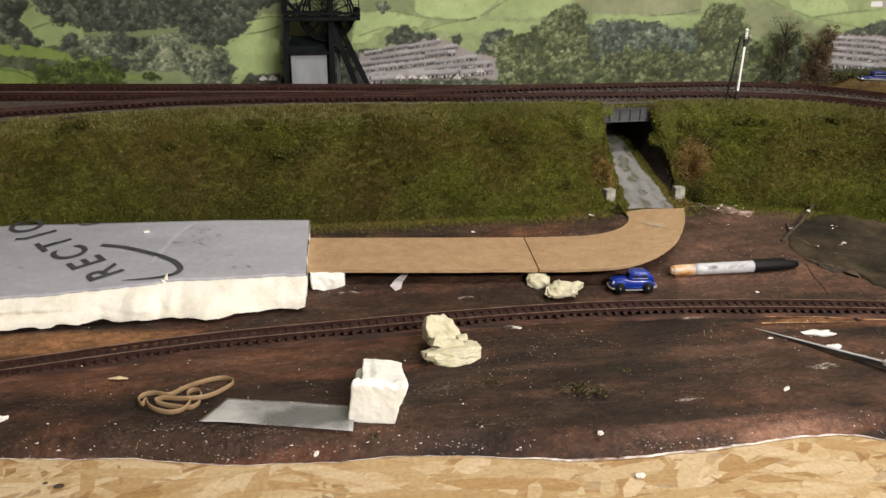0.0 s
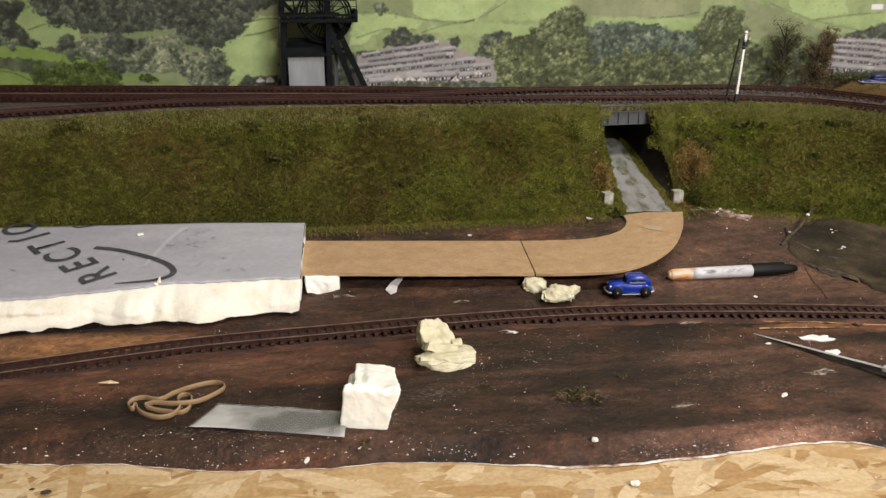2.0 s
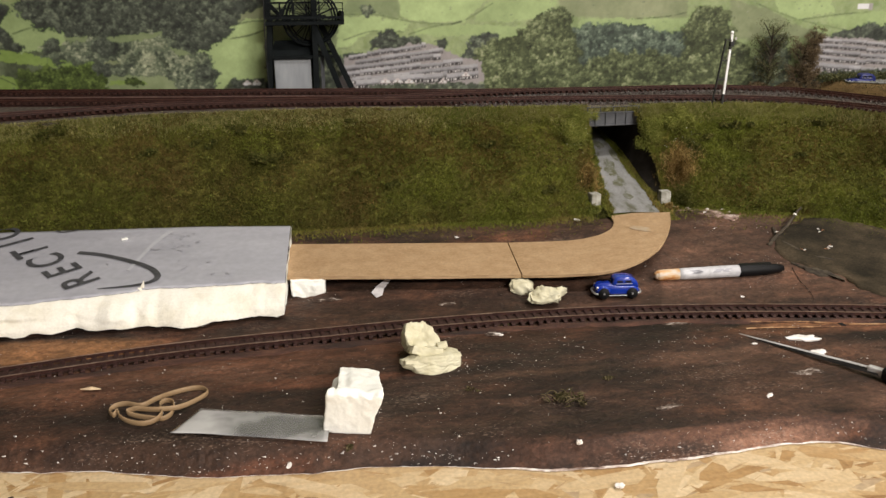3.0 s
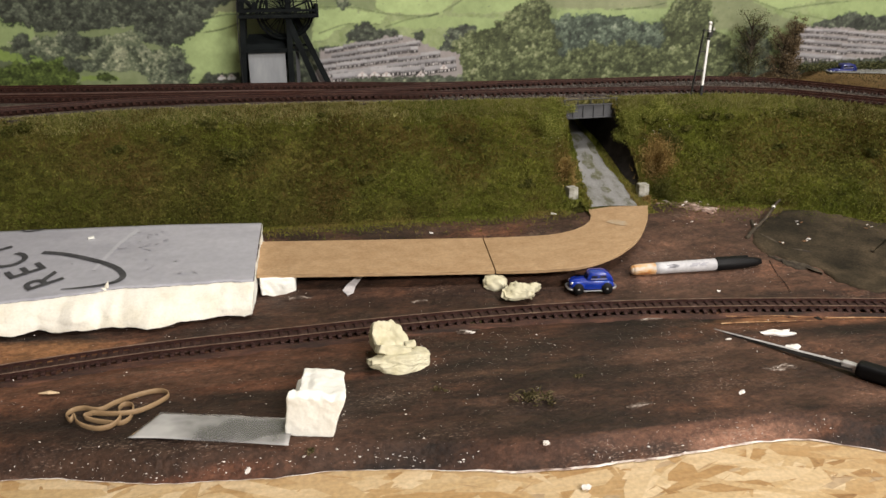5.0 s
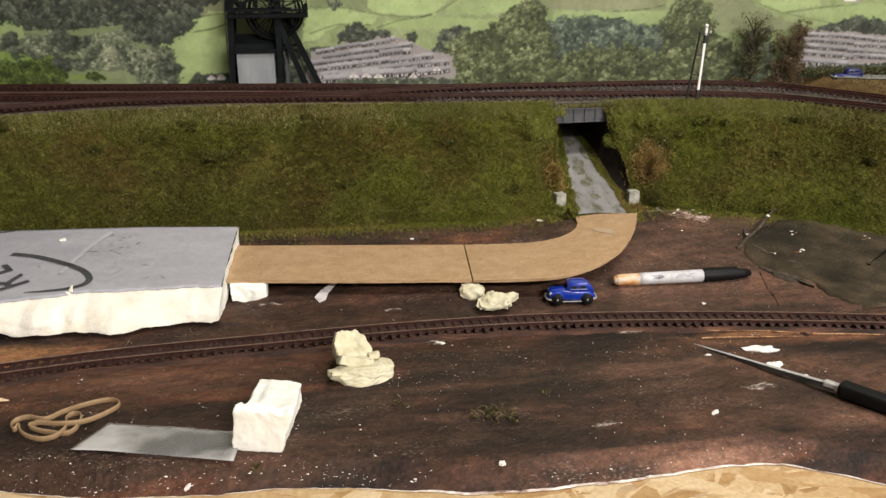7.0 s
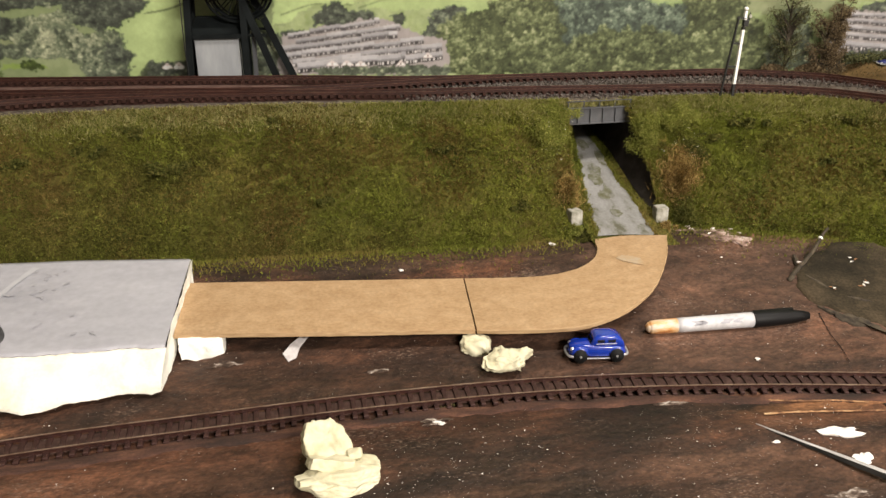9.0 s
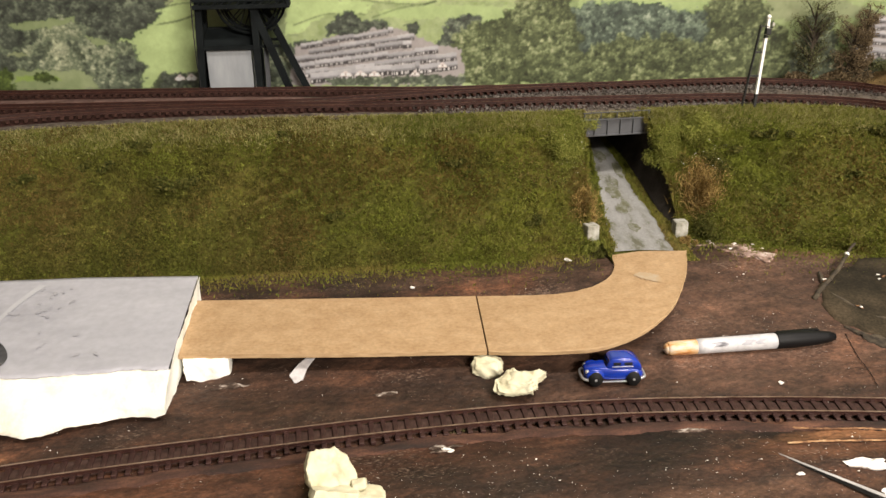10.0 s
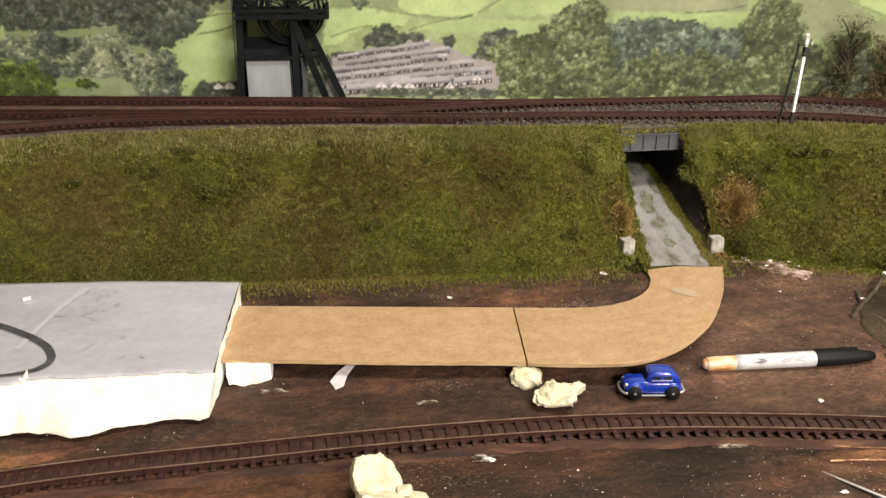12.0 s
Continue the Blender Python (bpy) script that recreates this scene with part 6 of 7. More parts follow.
def letters(text, at, angle, size, stretch, parent):
    """Printed letters, built flat with the built-in font; at: place of the first letter; stretch: widens them along the line."""
    for k, ch in enumerate(text):
        cu = bpy.data.curves.new("letter", "FONT")
        cu.body, cu.size, cu.align_x, cu.align_y, cu.offset = ch, size, "CENTER", "CENTER", size * 0.012
        tmp = bpy.data.objects.new("letter", cu)
        me = bpy.data.meshes.new_from_object(tmp)
        bpy.data.objects.remove(tmp)
        me.materials.clear()
        me.materials.append(M_INK)
        px, py = at[0] + (at[2] - at[0]) * k / (len(text) - 1), at[1] + (at[3] - at[1]) * k / (len(text) - 1)
        part("printed_letter", me, parent, at=pose(px, py, slab_top(py) + INK_Z, math.degrees(math.atan(0.12)), 0, 0) @ Matrix.Diagonal((1.03, 0.76, 1, 1)) @ pose(0, 0, 0, 0, 0, angle) @ Matrix.Diagonal((stretch, 1, 1, 1)))


letters("RECTIO", (-.5534, .0282, -.6540, .1471), 124.0, .0480, 1.0, slab)
part("printed_mark", as_mesh("printed_mark", box_bm(.008, .005, .0002, 0, (-.6527, .1143, slab_top(.1143) + INK_Z)), M_INK), slab)
flat_band(curve([(-.6041, .1465), (-.5969, .1420), (-.5865, .1440), (-.5821, .1462)], 20), .0022, INK_Z, "printed_mark", M_INK, slab)
flat_band(curve([(-.4872, .1294), (-.4991, .102), (-.5072, .0724), (-.5146, .0419)], 30), np.linspace(.0060, .0030, 30), .0008, "pale_streak", M_STREAK, slab)
r = np.random.default_rng(4)
for k in range(26):
    x, y = (-.472 + r.normal(0, .010), .091 + r.normal(0, .015)) if k < 16 else (r.uniform(-.68, -.38), r.uniform(.02, .12))
    bm = bmesh.new()
    bmesh.ops.create_circle(bm, cap_ends=True, segments=9, radius=1, matrix=pose(x, y, slab_top(y) + .0009, 6.8, 0, 0) @ pose(0, 0, 0, 0, 0, r.uniform(0, 180)) @ Matrix.Diagonal((r.uniform(.001, .0045), r.uniform(.0008, .0018), 1, 1)))
    for v in bm.verts:
        v.co.x += r.normal(0, .0004)
        v.co.y += r.normal(0, .0004)
    part("scuff", as_mesh("scuff", bm, M_SCUFF), slab)
bm = torn_block_bm(.006, .0035, .0015, 3, 3, .0006)
thing("foam_crumb", as_mesh("foam_crumb", bm, M_FOAMW), "small white foam crumb lying on the slab", "foam scrap", "foam scraps", m=pose(-.5307, .1150, slab_top(.1150) + .0012, 0, 0, 20))
thing("foam_crumb", as_mesh("foam_crumb", tube_bm([(0, 0, -.003), (.0006, 0, 0), (-.001, .0005, .006)], [.0034, .0020, .0003], 7, .6), M_FOAM), "upright torn shred of foam on the slab edge", "foam scrap", "foam scraps", m=pose(-.4965, .0040, slab_top(.0040) + .0020, 20, 30, 30))


# ---- fibreboard road strips ----
def slab_between(name, a, b, thick, label):
    """A board between two edge lines of points, with its top on them."""
    n = len(a)
    rows = [a + (b - a) * s for s in np.linspace(0, 1, 14)]
    topg = np.array(rows)
    ob = empty(name, pose(0, 0, 0), label, "road strip", "fibreboard road strips")
    part("board_face", grid_mesh("board_face", topg, M_MDF, False), ob, "smooth tan fibreboard face")
    ring = np.concatenate([topg[0], topg[:, -1][1:], topg[-1][::-1][1:], topg[:, 0][::-1][1:]])
    jit = 0.00025 * np.array([noise.noise_vector(Vector(q) * 400) for q in ring])
    dn = ring + jit - np.array([0, 0, thick])
    part("sawn_edge", grid_mesh("sawn_edge", np.array([ring, ring * .5 + dn * .5 + jit, dn]), M_MDFEDGE, False), ob, "rough sawn edge")
    part("underside", grid_mesh("underside", topg - np.array([0, 0, thick]), M_MDFEDGE, False), ob)
    return ob


t = np.linspace(0, 1, 40)[:, None]
NL, NR, FL, FR = (np.array(q) for q in ((-.3680, .0290, .0215), (-.1428, .0022, .0171), (-.3655, .1130, .0272), (-.1341, .0913, .0215)))
slab_between("straight_road_strip", NL + t * (NR - NL) + np.c_[0 * t, .0004 * np.sin(t * 9), 0 * t], FL + t * (FR - FL), .0032, "straight tan fibreboard road strip propped on foam")
outer = curve([(-.1416, .0020, .0173), (-.1158, -.0065, .0188), (-.0730, -.0151, .0213), (-.0482, -.0127, .0230), (-.0214, -.0008, .0251), (.0060, .0208, .0277), (.0265, .0457, .0299), (.0499, .0842, .0329), (.0677, .1238, .0354)], 60)
inner = curve([(-.1328, .0914, .0213), (-.0887, .0797, .0237), (-.0604, .0755, .0254), (-.0338, .0809, .0273), (-.0147, .0949, .0290), (-.0038, .1137, .0304), (.0007, .1318, .0314), (.0075, .1431, .0322)], 60)
inner = inner + np.c_[np.zeros(60), .0009 * np.array([noise.fractal((q * .35, 1, 1), .8, 2, 4) for q in range(60)]), np.zeros(60)]
ob = slab_between("curved_road_strip", outer, inner, .0032, "curved tan fibreboard road strip meeting the grey road")
lip = outer + np.array([[.0006 * noise.noise((q * .9, 2, 5)), .0006 * noise.noise((q * .9, 8, 5)), -.0003] for q in range(60)])
part("frayed_lip", as_mesh("frayed_lip", tube_bm(lip, .00055 + .0004 * np.abs(np.array([noise.fractal((q * .6, 4, 0), .8, 2, 4) for q in range(60)])), 6), M_MDFEDGE), ob, "pale frayed sawn lip")
bm = bmesh.new()
ring = []
for a in np.linspace(0, 6.283, 41)[:-1]:
    q = 1 + .45 * noise.fractal((math.cos(a) * 2, math.sin(a) * 2, 5), .8, 2, 4)
    k, u = 45 + 1.8 * math.cos(a) * q, .48 + .19 * math.sin(a) * q
    f = [np.array([np.interp(k, np.arange(60), e[:, c]) for c in range(3)]) for e in (outer, inner)]
    ring.append(bm.verts.new(f[0] + (f[1] - f[0]) * u + np.array([0, 0, .0005])))
bm.faces.new(ring)
bmesh.ops.triangulate(bm, faces=bm.faces[:])
part("grey_smear", as_mesh("grey_smear", bm, material("grey_smear", [(.40, (.41, .275, .150)), (.55, (.395, .295, .19)), (.75, (.40, .345, .275))], (90, 90, 90), 6, .7)), ob, "faint grey paint smear")


# ---- foam offcuts ----
def foam(name, bm, mat, m, label, smooth=True):
    return thing(name, as_mesh(name, bm, mat, smooth), label, "foam offcut", "foam offcuts", m=m)


foam("foam_prop", torn_block_bm(.0330, .030, .0165, 2, 12, .0024), M_FOAMW, pose(-.3490, .0395, .0092, 0, 0, 2), "white foam offcut propping the fibreboard strip")


def hexa_bm(corners, seed, cuts=22, rough=.0012, shape=None, folds=0.0):
    """A torn block between eight corners: bottom front left, front right, back right, back left, then the same on top. shape(u) may move a point in the unit block."""
    c = [Vector(q) for q in corners]
    bm = box_bm(1, 1, 1, .03)
    bmesh.ops.subdivide_edges(bm, edges=[e for e in bm.edges if e.calc_length() > .3], cuts=cuts, use_grid_fill=True)
    off = Vector((seed * 5.1, seed * 2.7, seed))
    for v in bm.verts:
        u = v.co + Vector((.5, .5, .5))
        if shape:
            u = shape(u)
        lo = c[0].lerp(c[1], u.x).lerp(c[3].lerp(c[2], u.x), u.y)
        hi = c[4].lerp(c[5], u.x).lerp(c[7].lerp(c[6], u.x), u.y)
        q = lo.lerp(hi, u.z)
        crease = (abs(noise.noise(q * 130 + off)) - .22) * .9 + (abs(noise.noise(q * 300 + off)) - .2) * .4
        v.co = q + rough * (noise.noise_vector(q * 70 + off) + noise.noise_vector(q * 190 + off) * .6 + noise.noise_vector(q * 600 + off) * .25 + (u - Vector((.5, .5, .5))) * folds * crease)
    return bm


def block_tear(u):
    """A ragged step down behind the left part of the top, and a notch in the side."""
    step = smooth01((u.y - .10 - .10 * noise.noise(Vector((u.x * 5, 1, 2)))) / .06) * smooth01((u.z - .55) / .2)
    u = u.copy()
    u.z -= .09 * step * (1 - .8 * smooth01((u.x - .30) / .15)) + .04 * step
    u.z -= .10 * smooth01((.10 - u.y) / .10) * smooth01((u.z - .75) / .25) * (1 + noise.noise(Vector((u.x * 7, 3, 1))))
    u.x += .16 * smooth01((u.z - .35) / .2) * smooth01((u.y - .05) / .1) * (1 - smooth01(u.x / .3))
    return u


def rounded(u):
    """Pulls a unit block towards a ball."""
    d = (u - Vector((.5, .5, .5))) * 2
    k = max(abs(d.x), abs(d.y), abs(d.z)) / (d.length + 1e-6)
    return Vector((.5, .5, .5)) + d * .5 * (1 - .62 * (1 - k)) * (1 + .16 * noise.noise(d * 1.7))


foam("foam_block", hexa_bm([(-.3440, -.2240, .0), (-.3125, -.2330, .0), (-.3000, -.1680, .0), (-.3330, -.1640, .0), (-.3400, -.2260, .0335), (-.3025, -.2370, .0330), (-.3000, -.1660, .0135), (-.3335, -.1620, .0225)], 6, 26, .0010, block_tear),
     M_FOAMW, pose(0, 0, 0), "squarish white foam block with a torn sloping top")
# crumpled lump: a flat foot with a torn lip, a fold, and a rounded cube leaning back on top
lo = chunk_bm((.0272, .0175, .0100), 3, 26, .07, 6, 30)
lip = torn_block_bm(.022, .012, .0030, 4, 10, .0022)
fold = torn_block_bm(.026, .011, .0062, 31, 14, .0020)
up = hexa_bm([(-.0150, -.0100, -.010), (.0205, -.0095, -.010), (.0200, .0080, -.010), (-.0150, .0080, -.010), (-.0185, -.0060, .0120), (.0085, -.0050, .0165), (.0080, .0085, .0175), (-.0150, .0085, .0125)], 12, 26, .0017,
             lambda u: Vector((.5 + (u.x - .5) * (1 - .30 * (2 * abs(u.z - .5)) ** 2.2 - .10 * (2 * abs(u.y - .5)) ** 2), .5 + (u.y - .5) * (1 - .18 * (2 * abs(u.z - .5)) ** 3) + .20 * math.exp(-(((u.x - .46) / .26) ** 4 + ((u.z - .56) / .26) ** 4)) * (1 - u.y) * (.7 + .6 * abs(noise.noise(u * 5))), u.z)), 1.6)
knob = chunk_bm((.0052, .0050, .0034), 41, 14, .1, 4, 26)
bmesh.ops.transform(lo, matrix=pose(.0010, -.0020, .0062, 0, 2, 6), verts=lo.verts)
bmesh.ops.transform(lip, matrix=pose(-.0125, -.0060, .0100, -14, 4, 8), verts=lip.verts)
bmesh.ops.transform(fold, matrix=pose(-.0040, .0005, .0142, -16, 14, 4), verts=fold.verts)
bmesh.ops.transform(up, matrix=pose(-.0055, .0175, .0155, -40, 6, 8) @ Matrix.Diagonal((.92, 1, 1, 1)), verts=up.verts)
bmesh.ops.transform(knob, matrix=pose(.0110, .0070, .0150, 0, 20, 10), verts=knob.verts)
foam("foam_lump", join_bm(lo, up, lip, fold, knob), M_FOAMY, pose(-.2560, -.1385, -.0018), "tall crumpled lump of pale yellow foam", True)
a1 = hexa_bm([(-.0150, -.0075, -.0055), (.0085, -.0145, -.0055), (.0150, .0060, -.0055), (-.0110, .0110, -.0055), (-.0140, -.0050, .0050), (.0060, -.0080, .0066), (.0120, .0050, .0075), (-.0100, .0090, .0080)], 11, 14, .0020, rounded)
foam("foam_lump", a1, M_FOAMY, pose(-.1415, .0000, .0052, 0, 0, 4), "small pale yellow foam lump by the road strip")
b1 = hexa_bm([(-.0240, -.0090, -.0052), (.0100, -.0195, -.0052), (.0240, .0070, -.0052), (-.0150, .0145, -.0052), (-.0180, -.0050, .0046), (.0060, -.0110, .0070), (.0160, .0055, .0068), (-.0060, .0110, .0100)], 14, 18, .0034, rounded)
b2 = torn_block_bm(.011, .0065, .0060, 19, 7, .0026)
bmesh.ops.transform(b2, matrix=pose(.0155, .0020, .0022, 6, -18, 30), verts=b2.verts)
foam("foam_lump", join_bm(b1, b2), M_FOAMY, pose(-.1255, -.0270, .0052, 0, 0, 2), "flat angular pale yellow foam lump by the track")


# ---- toy car ----
def toy_car(name, m, label, paint):
    """A rounded 1940s saloon, nose towards -x, 45 mm long."""
    car = empty(name, m @ Matrix.Diagonal((1.02, 1.05, 1.09, 1)), label, "toy car", "toy cars")

    def loft(sections, mat, nm, lab=""):
        bm = bmesh.new()
        rings = []
        for x, half, z0, z1, rnd in sections:
            ring = []
            for k in range(20):
                a = 2 * math.pi * k / 20
                ca, sa = math.cos(a), math.sin(a)
                e = rnd
                ring.append(bm.verts.new((x, half * math.copysign(abs(ca) ** e, ca), (z0 + z1) / 2 + (z1 - z0) / 2 * math.copysign(abs(sa) ** e, sa))))
            rings.append(ring)
        for a, b in zip(rings, rings[1:]):
            for k in range(20):
                bm.faces.new((a[k], a[(k + 1) % 20], b[(k + 1) % 20], b[k]))
        bm.faces.new(rings[0])
        bm.faces.new(rings[-1])
        return part(nm, as_mesh(nm, bm, mat, True), car, lab)

    loft([(-.0208, .0034, .0034, .0090, .7), (-.0200, .0046, .0030, .0104, .6), (-.0150, .0062, .0028, .0116, .5), (-.0080, .0070, .0026, .0122, .45), (-.0040, .0078, .0026, .0118, .4),
          (.0080, .0080, .0026, .0118, .4), (.0150, .0078, .0028, .0112, .45), (.0195, .0066, .0032, .0094, .6), (.0216, .0040, .0040, .0066, .8)], paint, "body", "glossy blue enamel body")
    loft([(-.0056, .0056, .0100, .0120, .5), (-.0044, .0064, .0100, .0150, .38), (-.0030, .0069, .0100, .0178, .42), (-.0008, .0073, .0100, .0189, .42), (.0100, .0073, .0100, .0190, .42), (.0148, .0070, .0100, .0178, .44), (.0182, .0062, .0095, .0146, .40), (.0202, .0046, .0080, .0108, .6)], paint, "cabin", "blue cabin with a flat roof and sloping back")
    for s in (-1, 1):
        for nm, xs in (("side_window", (-.0016, .0048)), ("side_window", (.0060, .0128))):
            part(nm, as_mesh(nm, box_bm(xs[1] - xs[0] - .0006, .0012, .0028, .0005, ((xs[0] + xs[1]) / 2, s * .00672, .0148)), M_GLASSDARK), car, "dark window")
        part("window_trim", as_mesh("window_trim", box_bm(.0150, .0006, .0005, 0, (.0056, s * .00735, .0130)), M_CHROME), car, "thin silver trim")
        for fx in (-.0135, .0135):
            f = bmesh.new()
            bmesh.ops.create_uvsphere(f, u_segments=16, v_segments=10, radius=1, matrix=Matrix.Translation((fx, s * .0066, .0064)) @ Matrix.Diagonal((.0066, .0026, .0046, 1)))
            part("mudguard", as_mesh("mudguard", f, paint, True), car)
            w = bmesh.new()
            bmesh.ops.create_cone(w, cap_ends=True, segments=20, radius1=.0051, radius2=.0051, depth=.0040, matrix=Matrix.Translation((fx, s * .0082, .0047)) @ Matrix.Rotation(math.pi / 2, 4, "X"))
            bmesh.ops.bevel(w, geom=[e for e in w.edges if e.is_boundary or len(e.link_faces) == 2 and e.calc_face_angle(0) > 1], offset=.0005, segments=2, affect="EDGES")
            wh = part("wheel", as_mesh("wheel", w, M_TYRE, True), car, "black tyre")
            h = bmesh.new()
            bmesh.ops.create_cone(h, cap_ends=True, segments=14, radius1=.0011, radius2=.0009, depth=.0044, matrix=Matrix.Translation((fx, s * .0082, .0047)) @ Matrix.Rotation(math.pi / 2, 4, "X"))
            part("hubcap", as_mesh("hubcap", h, M_CHROME), wh, "silver hubcap")
        h = bmesh.new()
        bmesh.ops.create_uvsphere(h, u_segments=12, v_segments=8, radius=.0015, matrix=Matrix.Translation((-.0190, s * .0048, .0085)))
        part("headlight", as_mesh("headlight", h, M_CHROME, True), car, "silver headlight")
        part("sill", as_mesh("sill", box_bm(.0190, .0012, .0008, .0002, (0, s * .0084, .0026)), M_CHROME), car, "thin silver sill")
    part("windscreen", as_mesh("windscreen", bar_bm((-.0055, 0, .0118), (-.0035, 0, .0162), .0094, .0006), M_GLASSDARK), car, "dark windscreen")
    part("front_bumper", as_mesh("front_bumper", tube_bm(curve([(-.0165, -.0088, .0040), (-.0215, -.0070, .0042), (-.0228, 0, .0044), (-.0215, .0070, .0042), (-.0165, .0088, .0040)], 18), .0009, 7), M_CHROME, True), car, "silver front bumper")
    part("rear_bumper", as_mesh("rear_bumper", tube_bm(curve([(.0185, -.0082, .0044), (.0220, -.0060, .0046), (.0228, 0, .0046), (.0220, .0060, .0046), (.0185, .0082, .0044)], 18), .0009, 7), M_CHROME, True), car, "silver rear bumper")
    return car


toy_car("toy_car", pose(-.0552, -.0245, .0002, 0, 0, -7), "glossy blue vintage die-cast toy saloon on the baseboard", M_BLUE)
toy_car("toy_car", pose(.490, .386, bed_z(.490, .386) - .0075, 0, 0, -8), "dark blue vintage toy saloon parked by the upper tracks", M_BLUE_DARK)

# ---- marker pen ----
pen = empty("marker_pen", pose(-.0050, -.0040, .0092, 0, 0, -1.8), "grey marker pen with black cap and orange-stained end", "marker pen")
part("end_plug", as_mesh("end_plug", lathe_bm([(-.0014, .0006), (-.0010, .0024), (.0000, .0036), (.0012, .0044)], 18), M_PENEND, True), pen, "rounded stained end")
part("stained_end", as_mesh("stained_end", lathe_bm([(.0010, .0044), (.0030, .0052), (.0080, .0056), (.0240, .0058)], 28), M_PENEND, True), pen, "orange paint-stained barrel end")
part("barrel", as_mesh("barrel", lathe_bm([(.0240, .0058), (.0300, .0059), (.0880, .0061)], 28), M_PEN, True), pen, "pale grey barrel")
part("cap", as_mesh("cap", lathe_bm([(.0880, .0064), (.0886, .0066), (.1060, .0065), (.1200, .0058), (.1290, .0047), (.1345, .0040), (.1350, .0033), (.1372, .0031), (.1376, .0020)], 28), M_CAP, True), pen, "black cap")
part("clip", as_mesh("clip", box_bm(.034, .0030, .0012, .0004, (.108, .0035, .0054)), M_CAP), pen, "pocket clip")
for k, (x, w) in enumerate(((.036, .010), (.040, .006), (.060, .008), (.071, .006))):
    bm = bmesh.new()
    segs = 8
    pts = []
    for a in np.linspace(1.9, 2.5, segs):
        for q in (x, x + w):
            pts.append(bm.verts.new((q + .002 * math.sin(a * 9 + k), -.00612 * math.sin(a - 1.2) - .0000, .00612 * math.cos(a - 1.2))))
    for i in range(0, len(pts) - 2, 2):
        bm.faces.new((pts[i], pts[i + 1], pts[i + 3], pts[i + 2]))
    part("printed_bar", as_mesh("printed_bar", bm, M_SCUFF), pen, "worn grey print")

# ---- long thin knife ----
A, B = np.array([.0155, -.1300]), np.array([.0775, -.2250])
d = (B - A) / np.linalg.norm(B - A)
knife = empty("kitchen_knife", pose(A[0], A[1], .0030, 0, 0, math.degrees(math.atan2(d[1], d[0]))), "long thin steel knife with a black handle", "knife")
L = float(np.linalg.norm(B - A))
u = np.linspace(0, 1, 40)
w = np.interp(u, (0, .1, .5, 1), (.0003, .0016, .0034, .0046))
V = [np.c_[u * L, s * w * .5 - w * .18 * (s > 0), np.interp(u, (0, 1), (-.0030, .0045)) + zz] for s, zz in ((-1, 0), (0, .0007), (1, .0002), (0, -.0006), (-1, 0))]
part("blade", grid_mesh("blade", np.array(V), M_STEEL, False), knife, "polished steel blade")
# near facet: the dark it would reflect is put into its colour
V = [np.c_[u * L, -w * .5 - q * .9, np.interp(u, (0, 1), (-.0030, .0045)) - q] for q in (np.full(40, 0.0), np.interp(u, (0, .1, .6, 1), (.0002, .0008, .0022, .0032)))]
part("blade_bevel", grid_mesh("blade_bevel", np.array(V), M_STEEL_SHADE, False), knife, "near facet of the blade, its dark reflection painted in")
part("bolster", as_mesh("bolster", box_bm(.014, .0058, .0052, .0016, (L - .002, -.0010, .0034), 3), M_STEEL, False), knife, "steel collar")
hb = box_bm(.115, .0120, .0112, .0034, (L + .0595, -.0008, .0034), 3)
part("handle", as_mesh("handle", hb, M_CAP, True), knife, "black plastic handle")


def scrap_bm(w, d, h, seed):
    """A torn flat scrap with a ragged outline and some thickness."""
    r = np.random.default_rng(seed)
    bm = bmesh.new()
    ring = []
    for a in np.linspace(0, 6.283, 27)[:-1]:
        q = .78 + .38 * noise.fractal((math.cos(a) * .9, math.sin(a) * .9, seed * 3.3), .7, 2, 4) + r.normal(0, .03)
        ring.append((w * math.cos(a) * max(q, .2), d * math.sin(a) * max(q, .2)))
    top, low = [bm.verts.new((x, y, h * r.uniform(.5, 1))) for x, y in ring], [bm.verts.new((x * .92, y * .92, 0)) for x, y in ring]
    mid = bm.verts.new((0, 0, h))
    for k in range(26):
        bm.faces.new((top[k], top[(k + 1) % 26], mid))
        bm.faces.new((low[k], low[(k + 1) % 26], top[(k + 1) % 26], top[k]))
    return bm


for x, y, s, a, slim in ((.0630, -.1500, .0165, -8, .40), (.0590, -.1765, .0082, 30, .80), (.0720, -.1960, .0030, 0, .62), (.0170, -.1510, .0030, 0, .62)):
    z = ground_at(x, y)
    bm = scrap_bm(s * 1.05, s * slim, s * .12, int(s * 9e3))
    thing("plaster_scrap", as_mesh("plaster_scrap", bm, M_PLASTER), "torn white plaster scrap beside the knife", "plaster scrap", "plaster scraps", m=pose(x, y, z + .0004, 3, -2, a))

# ---- clear acetate sheet ----
fc = np.array([(-.4455, -.2085), (-.3415, -.2398), (-.3375, -.2058), (-.4290, -.1772)])
rows = []
for s in np.linspace(0, 1, 12):
    a, b = fc[0] + (fc[3] - fc[0]) * s, fc[1] + (fc[2] - fc[1]) * s
    q = a + (b - a) * np.linspace(0, 1, 30)[:, None]
    rows.append(np.c_[q, .0018 + .0012 * np.array([noise.noise((x * 30, y * 30, 4)) for x, y in q]) + .0010 * (1 - s)])
film_sheet = thing("acetate_sheet", grid_mesh("acetate_sheet", np.array(rows), M_FILM), "clear acetate strip lying on the dark baseboard", "plastic sheet")
sol = film_sheet.modifiers.new("thickness", "SOLIDIFY")
sol.thickness = .0003

